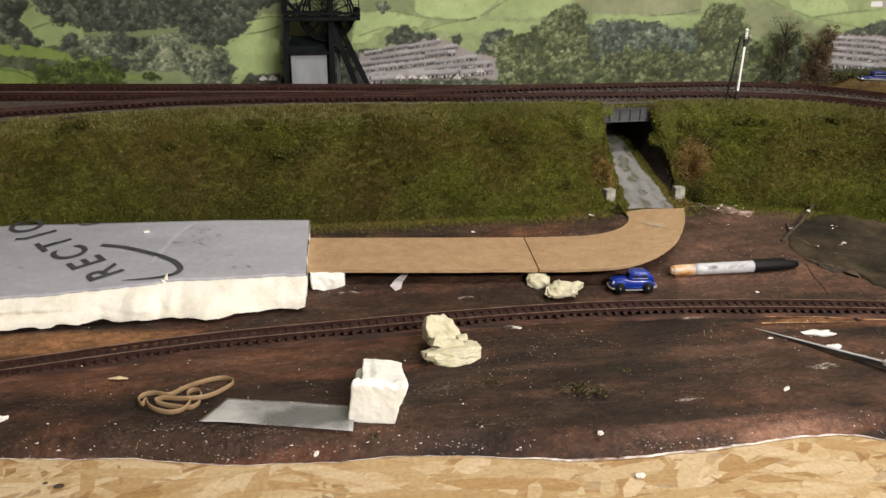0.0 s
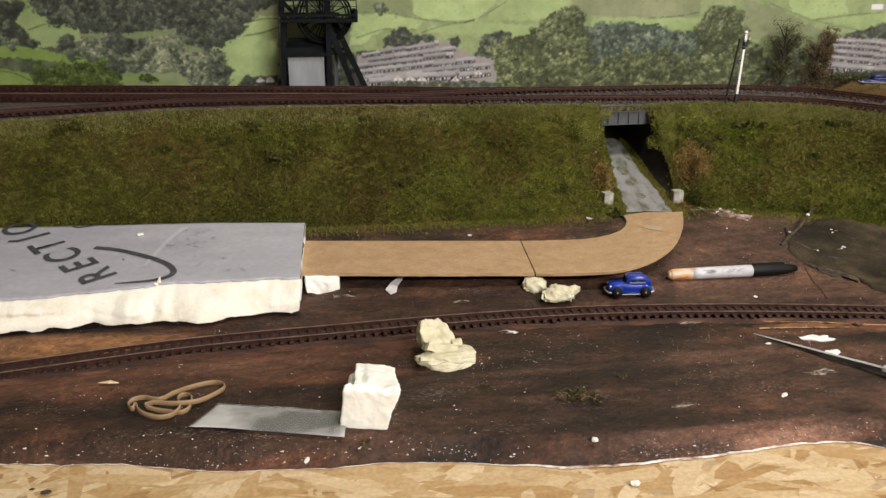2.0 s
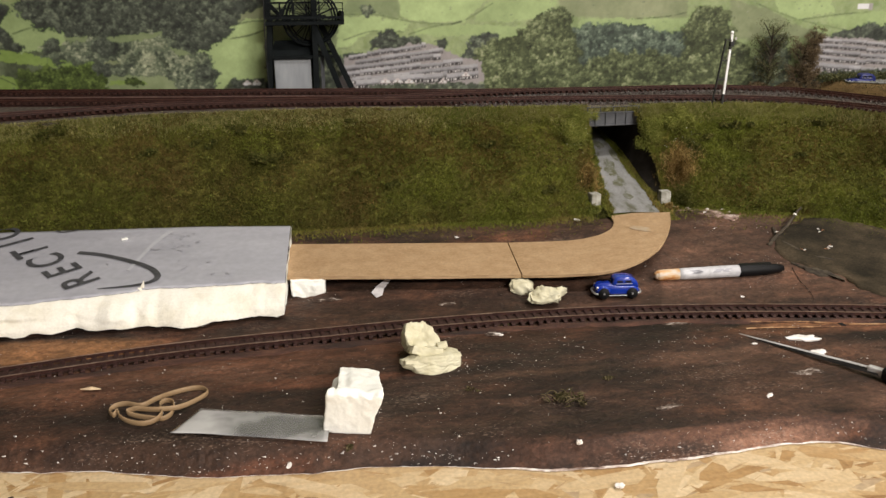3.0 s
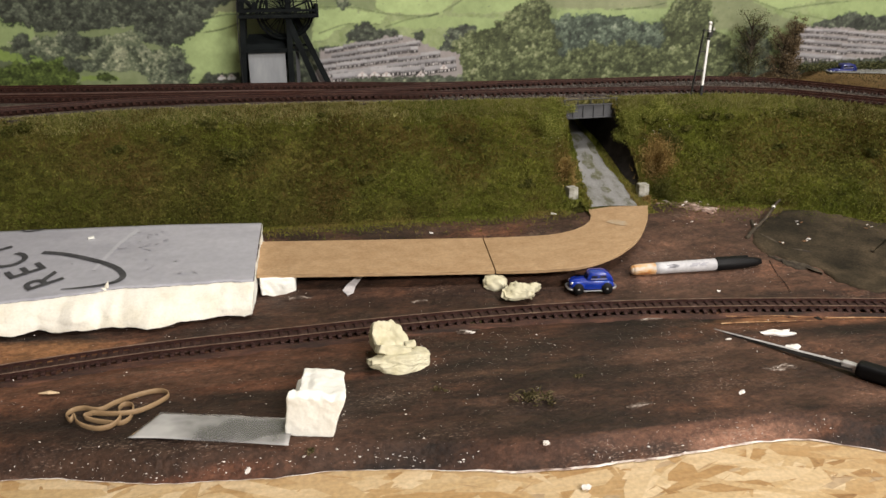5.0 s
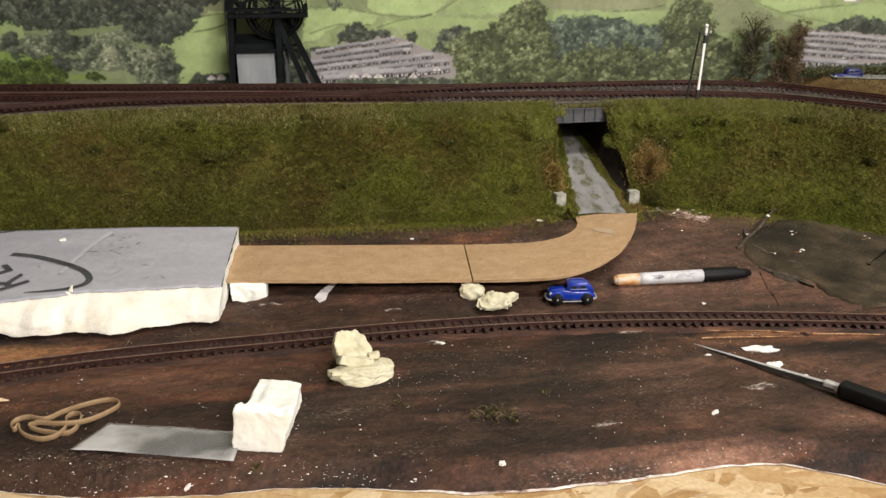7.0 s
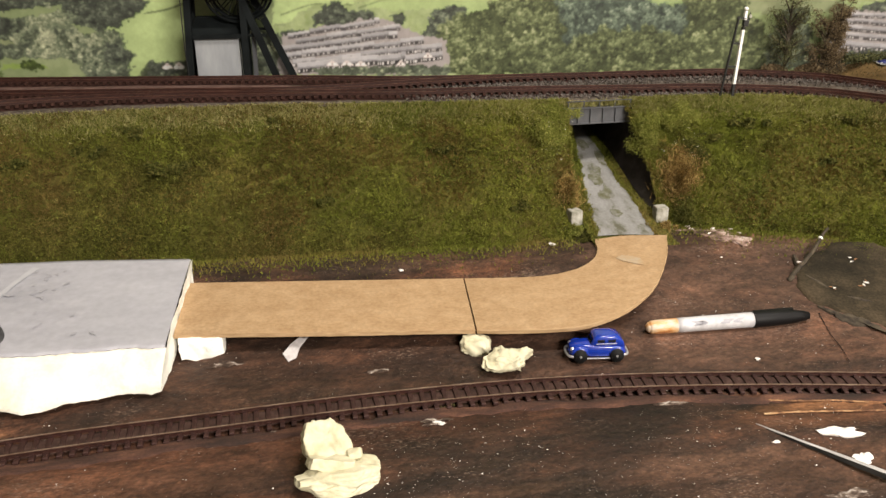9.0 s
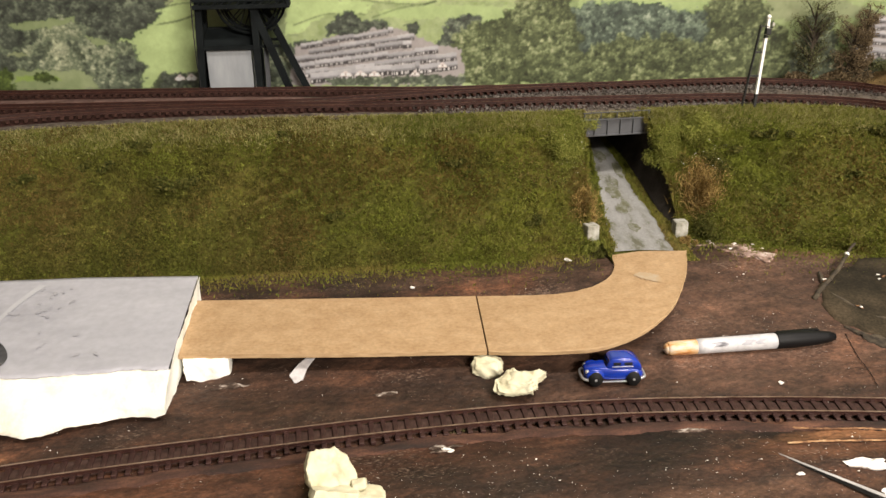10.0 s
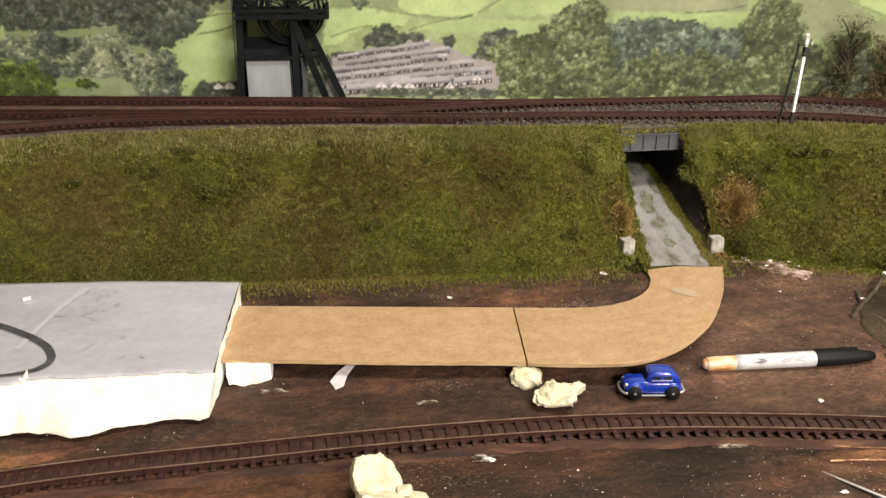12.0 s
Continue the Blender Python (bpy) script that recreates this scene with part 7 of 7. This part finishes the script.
# ---- rubber band, folded over itself ----
cps = [(-.4730, -.1770, .0062), (-.4590, -.1810, .0062), (-.4440, -.1790, .0052), (-.4330, -.1690, .0040), (-.4260, -.1580, .0035), (-.4300, -.1500, .0035), (-.4390, -.1490, .0035), (-.4520, -.1550, .0040), (-.4610, -.1650, .0058), (-.4690, -.1740, .0066), (-.4810, -.1680, .0058), (-.4890, -.1680, .0045), (-.4910, -.1740, .0040), (-.4870, -.1800, .0040),
       (-.4850, -.1770, .0058), (-.4820, -.1840, .0048), (-.4750, -.1900, .0036), (-.4660, -.1940, .0034), (-.4580, -.1920, .0036), (-.4540, -.1840, .0048), (-.4580, -.1680, .0026), (-.4550, -.1620, .0024), (-.4490, -.1660, .0024), (-.4480, -.1810, .0024), (-.4530, -.1880, .0024), (-.4630, -.1850, .0024), (-.4720, -.1810, .0026), (-.4790, -.1770, .0040), (-.4730, -.1770, .0062)]
thing("rubber_band", as_mesh("rubber_band", tube_bm(curve(cps, 220)[:-1] + np.array([0, 0, -.0004]), .0021, 8, .34, True), M_RUBBER, True), "thick tan rubber band folded over itself", "rubber band")

# ---- twig, crack, scatter patch, filler ----
tw = curve([(.1480, .0460, .0150), (.165, .0590, .0200), (.186, .0740, .0262), (.2060, .0920, .0315), (.2254, .1092, .0365)], 30)
twig = empty("twig", pose(0, 0, 0), "thin dark twig with a pale tip leaning on the ground", "twig")
part("stem", as_mesh("stem", tube_bm(tw + .0008 * np.array([noise.noise_vector(Vector(q) * 120) for q in tw]), np.linspace(.0023, .0012, 30), 7), M_TWIG, True), twig)
part("pale_tip", as_mesh("pale_tip", lumpy_bm((.0022, .0022, .0020), 3, .3, 2, 2), M_PLASTER, True), twig, "white plaster blob", at=pose(.2085, .0945, .0330))


def ragged_sheet(outline, mat, lift, wob, seed, name, label, cat, dome=0.0010):
    """A thin ragged patch lying on the ground: rings from its outline to its middle."""
    p = np.array(outline, float)
    ring = curve(np.vstack([p, p[:1]]), 120)[:-1]
    c = ring.mean(0)
    ring = ring + wob * np.array([[noise.fractal((a * 60, b * 60, seed), .8, 2, 5), noise.fractal((a * 60, b * 60, seed + 9), .8, 2, 5)] for a, b in ring])
    rows = []
    for s in (1.0, .985, .93, .8, .6, .4, .2, .02):
        q = c + (ring - c) * s
        z = ground_z(q[:, 0], q[:, 1]) + (0 if s == 1.0 else lift + dome * (1 - s) + .0006 * np.array([noise.noise((a * 90, b * 90, seed)) for a, b in q]))
        rows.append(np.c_[q, z])
    rows = np.array(rows)
    rows = np.concatenate([rows, rows[:, :1]], 1)
    return thing(name, grid_mesh(name, rows, mat), label, cat, kind="structure")


ragged_sheet([(.157, .057), (.1505, .030), (.157, .006), (.178, -.010), (.190, -.030), (.196, -.070), (.27, -.10), (.37, -.06), (.37, .02), (.29, .070), (.245, .095), (.200, .085)], M_PATCH, .0022, .006, 3, "scatter_patch", "dark grey-green scatter patch with a broken lip", "ground cover")
ragged_sheet([(.090, .156), (.104, .140), (.116, .118), (.134, .106), (.148, .112), (.142, .134), (.122, .152)], M_PINK, .0008, .010, 6, "filler_patch", "pinkish white dried filler patch by the embankment", "filler")
# soil lip, its colour darkened to paint in the shaded hollow
ragged_sheet([(.153, .012), (.163, -.006), (.180, -.016), (.186, -.034), (.176, -.024), (.158, -.010)], M_TWIG, .0022, .004, 8, "lip_soil_shade", "crumbly soil along the broken lip, coloured dark as a shaded hollow", "soil")
r = np.random.default_rng(91)
for k in range(10):
    x = r.uniform(.088, .150)
    y = np.interp(x, (.088, .150), (.160, .128)) + r.normal(0, .006)
    w = r.uniform(.0012, .0030)
    thing("filler_shard", as_mesh("filler_shard", torn_block_bm(w * 1.8, w, w * .4, k + 3, 3, w * .25), M_RIM), "small white shard of dried filler", "filler shard", "filler shards", m=pose(x, y, ground_at(x, y) + .0016, r.uniform(-15, 15), r.uniform(-15, 15), r.uniform(0, 180)))
for k, pts in enumerate(([(.1480, .0000), (.1420, -.022), (.1360, -.046), (.1300, -.066)],)):
    c = curve(pts, 40)
    z = ground_z(c[:, 0], c[:, 1]) + .0009
    thing("crack", as_mesh("crack", tube_bm(np.c_[c + .0007 * np.array([[noise.noise((q * .5, 0, k)), noise.noise((q * .5, 7, k))] for q in range(40)]), z], .00028, 5), M_TYRE), "thin dark crack in the scenery base", "crack", kind="structure")

# a small pale flake of plastic, and scraps
bm = bmesh.new()
vs = [bm.verts.new((q[0], q[1], q[2] + ground_at(q[0], q[1]))) for q in ((-.2890, .0150, .0022), (-.2850, .0060, .0018), (-.2790, .0090, .0022), (-.2760, .0200, .003), (-.2660, .0400, .0022), (-.2720, .0380, .003), (-.2830, .0240, .0036))]
bmesh.ops.triangulate(bm, faces=[bm.faces.new(vs)])
fl = thing("plastic_flake", as_mesh("plastic_flake", bm, M_FLAKE), "thin pale torn plastic flake on the ground", "plastic scrap")
fl.modifiers.new("thickness", "SOLIDIFY").thickness = .0008
for k, (x, y, w, d, h, lab) in enumerate(((-.1780, -.2690, .0040, .0034, .0045, "small white foam chip on the dark ground"), (-.0200, -.2345, .0100, .0035, .002, "small white plaster chip on the dark ground"), (-.3660, -.2600, .0075, .0030, .0012, "small white plaster chip near the edge"),
                                         (-.5850, -.1830, .0060, .0160, .006, "white foam offcut on the dark ground"), (-.1870, -.0860, .0085, .0040, .0014, "smeared grey-white plaster chip"), (-.1630, -.3030, .0075, .0055, .0022, "white plaster drip on the strand board"),
                                         (.0640, -.0500, .0042, .0032, .0018, "small white plaster chip near the track"), (-.2560, -.1110, .0050, .0025, .0016, "small white plaster chip near the track"), (-.0380, .1420, .0070, .0040, .0026, "pale chip at the embankment foot"), (-.1850, .1170, .0045, .0035, .0026, "pale chip at the embankment foot"))):
    z = -.0115 if y < -.295 else ground_at(x, y)
    thing("plaster_chip", as_mesh("plaster_chip", scrap_bm(w * .62, d * .66, h * .55, k + 20), M_PLASTER), lab, "plaster chip", "plaster chips", m=pose(x, y, z + .0003, 0, 0, k * 37))
thing("wood_splinter", as_mesh("wood_splinter", tube_bm([(-.5210, -.1310, .0012), (-.5130, -.1325, .0018), (-.5060, -.1335, .0012)], [.0003, .0014, .0004], 5, 1.6), M_SPLINT), "short pale wood splinter on the ground", "splinter")

# dried moss tuft in the foreground
r = np.random.default_rng(21)
limb = []
for k in range(46):
    a = r.uniform(0, 6.28)
    c = np.array([-.1685, -.2120, .0020]) + np.array([r.normal(0, .0075), r.normal(0, .0055), 0])
    e = c + np.array([math.cos(a) * r.uniform(.003, .008), math.sin(a) * r.uniform(.003, .008), r.uniform(.001, .005)])
    limb.append(tube_bm([c, (c + e) / 2 + np.array([0, 0, .0014]), e], [.0005, .0004, .0002], 4))
moss = empty("moss_tuft", pose(0, 0, 0), "wiry dried olive moss tuft on the dark ground", "moss")
part("stems", as_mesh("stems", join_bm(*limb), M_MOSS), moss)
tagged(part("leaves", leaf_cloud("leaves", [(-.1685 + r.normal(0, .008), -.2120 + r.normal(0, .006), .003) for _ in range(12)], .0038, 260, .0008, M_MOSS, 22, .6), moss), kind="stuff")
for k, (x, y) in enumerate(((-.128, -.188), (-.232, -.186), (-.178, -.066), (-.330, -.247))):
    thing("moss_tuft", leaf_cloud("moss_tuft", [(x + r.normal(0, .004), y + r.normal(0, .002), ground_at(x, y) + .0012) for _ in range(5)], .0026, 70, .0009, M_MOSS, 50 + k, .4), "few dried moss strands on the ground", "moss", "moss tufts")

# ---- bushes and tufts on the banks ----
for k, (x, v, s) in enumerate(((-.430, .80, .0095), (-.392, .50, .0110), (-.300, .84, .006), (-.526, .62, .007), (-.138, .58, .008), (-.06, .22, .006), (-.250, .30, .006), (-.63, .90, .013), (-.47, .66, .007), (-.20, .70, .005))):
    tuft(x, v, s * 1.25, 1500, M_TUFT, PTS_L, "grass_tuft", "dark olive tuft on the embankment", 100 + k, .6)
for k, (x, v, s) in enumerate(((.20, .70, .008), (.25, .45, .007), (.30, .8, .007), (.155, .62, .008), (.34, .5, .007))):
    tuft(x, v, s * 1.25, 1500, M_TUFT, PTS_R, "grass_tuft", "dark olive tuft on the embankment", 140 + k, .6)


def bush(c, spread, n, mat, seed, label, name="bush", leaf=.00062):
    r = np.random.default_rng(seed)
    cs = np.array(c) + r.normal(size=(26, 3)) * np.array(spread) * .62
    thing(name, leaf_cloud(name, cs, min(spread) * .8, n * 7, leaf, mat, seed, .9), label, "bush", "bushes by the bridge")


def dry_stems(c, spread, h, n, seed, label):
    """A dead bush of fine arching stems."""
    r = np.random.default_rng(seed)
    p = np.array(c) + r.normal(size=(n, 3)) * np.array([spread, spread * .6, h * .34])
    up = np.tile([0, -.35, .8], (n, 1)) + r.normal(size=(n, 3)) * .40
    thing("dead_bush", blades("dead_bush", p, up / np.linalg.norm(up, axis=1)[:, None], h * .20, .00062, .5, M_RUSTBUSH, seed), label, "bush", "bushes by the bridge")


dry_stems((.103, .180, .066), .0085, .042, 4200, 81, "tan dead bush of fine arching stems beside the road")
dry_stems((-.012, .180, .056), .0055, .034, 2400, 82, "tan dead bush of fine arching stems at the bank end")
bush((-.012, .188, .060), (.010, .012, .022), 450, M_RUSTBUSH, 1, "rusty brown dead bush beside the road")
bush((-.018, .213, .105), (.013, .014, .016), 1700, M_BUSH, 2, "bright green bush with tiny white flowers")
bush((-.010, .236, .132), (.012, .010, .008), 1100, M_BUSH, 3, "bright green bush at the bridge end")
bush((.103, .186, .074), (.014, .012, .026), 600, M_RUSTBUSH, 4, "rusty brown dead bush beside the road")
bush((.084, .215, .112), (.013, .012, .018), 1700, M_BUSH, 5, "bright green bush at the bridge end")
bush((.112, .212, .126), (.014, .012, .010), 1300, M_BUSH, 6, "yellow-green bush on the embankment")
bush((.126, .192, .096), (.012, .010, .011), 900, M_TUFT, 7, "dark green bush on the embankment")
bush((-.008, .158, .0330), (.009, .005, .004), 520, M_BUSH, 8, "mossy clump round the pillar foot")
bush((.079, .151, .0330), (.008, .004, .004), 420, M_RUSTBUSH, 9, "dry grass round the pillar foot")
bush((-.002, .145, .0300), (.007, .006, .004), 420, M_TUFT, 11, "dark mossy clump at the road edge")
bush((.106, .165, .045), (.012, .010, .012), 900, M_TUFT, 10, "dark undergrowth at the bank foot")
r = np.random.default_rng(31)
c = np.concatenate([np.array([-.018, .200, .092]) + r.normal(size=(60, 3)) * (.014, .008, .022), np.array([.116, .192, .095]) + r.normal(size=(60, 3)) * (.014, .008, .022)])
thing("tiny_flowers", leaf_cloud("tiny_flowers", c, .004, 150, .0005, M_BLOSSOM, 5), "tiny white flower specks among the bushes", "flowers", kind="stuff")

# ---- plaster crumbs and dust over the ground ----
r = np.random.default_rng(8)
n = 4600
x = r.uniform(-.70, .30, n)
front = r.random(n) < .24
drift = np.array([noise.fractal((a * 16, 3.3, 0), .8, 2, 4) for a in x])
y = np.where(front & (drift > -.1), edge(x) + .010 + np.abs(r.normal(0, .022, n)), r.uniform(-.25, .10, n))
hot = r.random(n) < .62
y = np.where(hot & (x > -.25) & (x < .08), -.135 - .05 * drift + r.normal(0, .026, n), y)
s = np.exp(r.normal(-8.9, .60, n)).clip(.00008, .0009)
z = ground_z(x, y) + .0008 + s * .3
tet = np.array([(1, .6, .4), (1, -.8, -.3), (-1, .7, -.4), (-1, -.5, .5)])
V = (np.stack([x, y, z], 1)[:, None] + tet * s[:, None, None] * r.uniform(.5, 1.4, (n, 4, 1))).reshape(-1, 3)
k = (np.arange(n) * 4)[:, None, None]
thing("plaster_crumbs", mesh_of("plaster_crumbs", V, (k + np.array([(0, 1, 2), (0, 3, 1), (0, 2, 3), (1, 3, 2)])).reshape(-1, 3), M_PLASTER), "scattered white plaster crumbs and dust", "crumbs", kind="stuff")

# ---- plaster smeared into the ground ----
r = np.random.default_rng(77)
for x, y, w, d in ((-.186, -.084, .012, .006), (-.02, -.09, .016, .003), (.03, -.205, .014, .004), (-.10, -.235, .010, .003), (-.33, .012, .012, .003), (-.29, -.075, .014, .003), (.05, .005, .006, .005), (-.22, -.015, .010, .003)):
    pts = [(x + w * math.cos(a) * r.uniform(.4, 1.2), y + d * math.sin(a) * r.uniform(.4, 1.2)) for a in np.linspace(0, 6.283, 13)[:-1]]
    ragged_sheet(pts, M_SMEAR, .0007, .004, x * 50, "plaster_smear", "thin grey-white plaster smear on the ground", "plaster", .0001)

# chalky grains along the broken edge
r = np.random.default_rng(13)
n = 1500
x = r.uniform(-.70, .22, n)
w = np.clip(np.array([noise.fractal((a * 9, 8.8, 0), .8, 2, 4) for a in x]) + .25, 0, 1)
keep = r.random(n) < w * 1.6
x = x[keep]
n = len(x)
y = edge(x) + .0015 + np.abs(r.normal(0, .0050, n))
g = np.exp(r.normal(-8.35, .5, n)).clip(.00012, .0011)
z = -.0125 + .0125 * smooth01((y - edge(x)) / .016) + .0006
V = (np.stack([x, y, z], 1)[:, None] + tet * g[:, None, None] * r.uniform(.5, 1.4, (n, 4, 1)) * np.array([1.5, 1, .8])).reshape(-1, 3)
k = (np.arange(n) * 4)[:, None, None]
thing("edge_grains", mesh_of("edge_grains", V, (k + np.array([(0, 1, 2), (0, 3, 1), (0, 2, 3), (1, 3, 2)])).reshape(-1, 3), M_PLASTER), "chalky white grains along the broken scenery edge", "crumbs", kind="stuff")

# ---- frayed underlay edges beside the front track, a notch, pale bits on the scatter patch ----
M_FRAY = material("frayed_underlay", [(0.40, (0.10, 0.045, 0.022)), (0.52, (0.30, 0.16, 0.075)), (0.7, (0.52, 0.36, 0.20))], (90, 90, 90), 6, 0.85)
for k, pts in enumerate(([(0.0369, -0.0991), (0.0623, -0.1055), (0.0865, -0.1092), (0.1088, -0.1161)], [(0.1248, -0.1240), (0.1534, -0.1287), (0.1837, -0.1360)], [(0.0280, -0.1193), (0.0536, -0.1211), (0.0773, -0.1247), (0.1126, -0.1296)])):
    c = curve(pts, 50)
    c = c + .0006 * np.array([[0, noise.noise((q * .4, 3, k))] for q in range(50)])
    rad = .00045 + .0005 * np.abs(np.array([noise.fractal((q * .3, k, 0), .8, 2, 4) for q in range(50)]))
    thing("underlay_edge", as_mesh("underlay_edge", tube_bm(np.c_[c, ground_z(c[:, 0], c[:, 1]) + .0011], rad, 6, 1.6), M_FRAY), "thin frayed tan edge of track underlay", "underlay", "underlay edges")
thing("notch", as_mesh("notch", box_bm(.0046, .0060, .0012, .0003), M_TYRE), "small dark notch beside the track underlay", "notch", kind="structure", m=pose(0.1185, -0.1239, ground_at(0.1185, -0.1239) + .0009))
# dark tube laid in as the shadow gap under the scatter patch's lip
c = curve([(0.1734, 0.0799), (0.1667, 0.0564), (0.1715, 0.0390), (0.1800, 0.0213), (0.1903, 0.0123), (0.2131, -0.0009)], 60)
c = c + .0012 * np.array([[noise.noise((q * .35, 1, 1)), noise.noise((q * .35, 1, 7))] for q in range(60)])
thing("lip_shadow_strip", as_mesh("lip_shadow_strip", tube_bm(np.c_[c, ground_z(c[:, 0], c[:, 1]) + .0016], .0011 + .0006 * np.sin(np.arange(60) * .31), 6, 1.3), M_TWIG), "dark strip drawn as the shadow gap under the patch lip", "lip", kind="structure")
r = np.random.default_rng(15)
for x, y in [(0.2237, 0.0632), (0.2952, 0.0460), (0.1777, 0.0284), (0.1688, 0.0652), (0.3271, 0.1349), (0.2073, 0.0293)]:
    for k in range(4):
        a, w = (x + r.normal(0, .003), y + r.normal(0, .002)), r.uniform(.0006, .0022)
        thing("pale_flake", as_mesh("pale_flake", chunk_bm((w * 1.3, w * .7, w * .3), int(w * 1e6), 9, .15, 2, 30, .45), M_FRAY if k % 2 else M_PLASTER), "small pale flake on the scatter patch", "flake", "pale flakes", m=pose(a[0], a[1], ground_at(*a) + .0034, 0, 0, r.uniform(0, 180)))

# ---- the unseen room round the layout, added to close it and bounce light ----
def wall(name, w, d, h, at, mat, label):
    return thing(name, as_mesh(name, box_bm(w, d, h, 0.0, at), mat), label, name.split("_")[0], kind="structure")


wall("floor", 4.6, 4.4, 0.1, (-0.1, -1.35, -0.95), M_FLOORB, "plain grey room floor")
wall("ceiling", 4.6, 4.4, 0.1, (-0.1, -1.35, 1.47), M_CEIL, "plain white room ceiling")
back = wall("wall_north", 4.6, 0.1, 2.4, (0, 0, 0), M_WALL, "cream wall behind the backscene")
back.matrix_world = pose(-0.1, 0.62, 0.26, 0, 0, -6)
wall("wall_south", 4.6, 0.1, 2.4, (-0.1, -3.55, 0.26), M_WALL, "plain cream room wall")
wall("wall_west", 0.1, 4.4, 2.4, (-2.35, -1.35, 0.26), M_WALL, "plain cream room wall")
wall("wall_east", 0.1, 4.4, 2.4, (2.15, -1.35, 0.26), M_WALL, "plain cream room wall")
for x, y, d in ((0.70, -2.50, 0.62), (0.45, -0.30, 0.16)):
    thing("tube_fitting", as_mesh("tube_fitting", box_bm(1.26, d, 0.022, 0.004), M_CEIL), "white ceiling tube fitting, unseen and added with its lamp", "ceiling light", "ceiling lights", m=pose(x, y, 1.409))
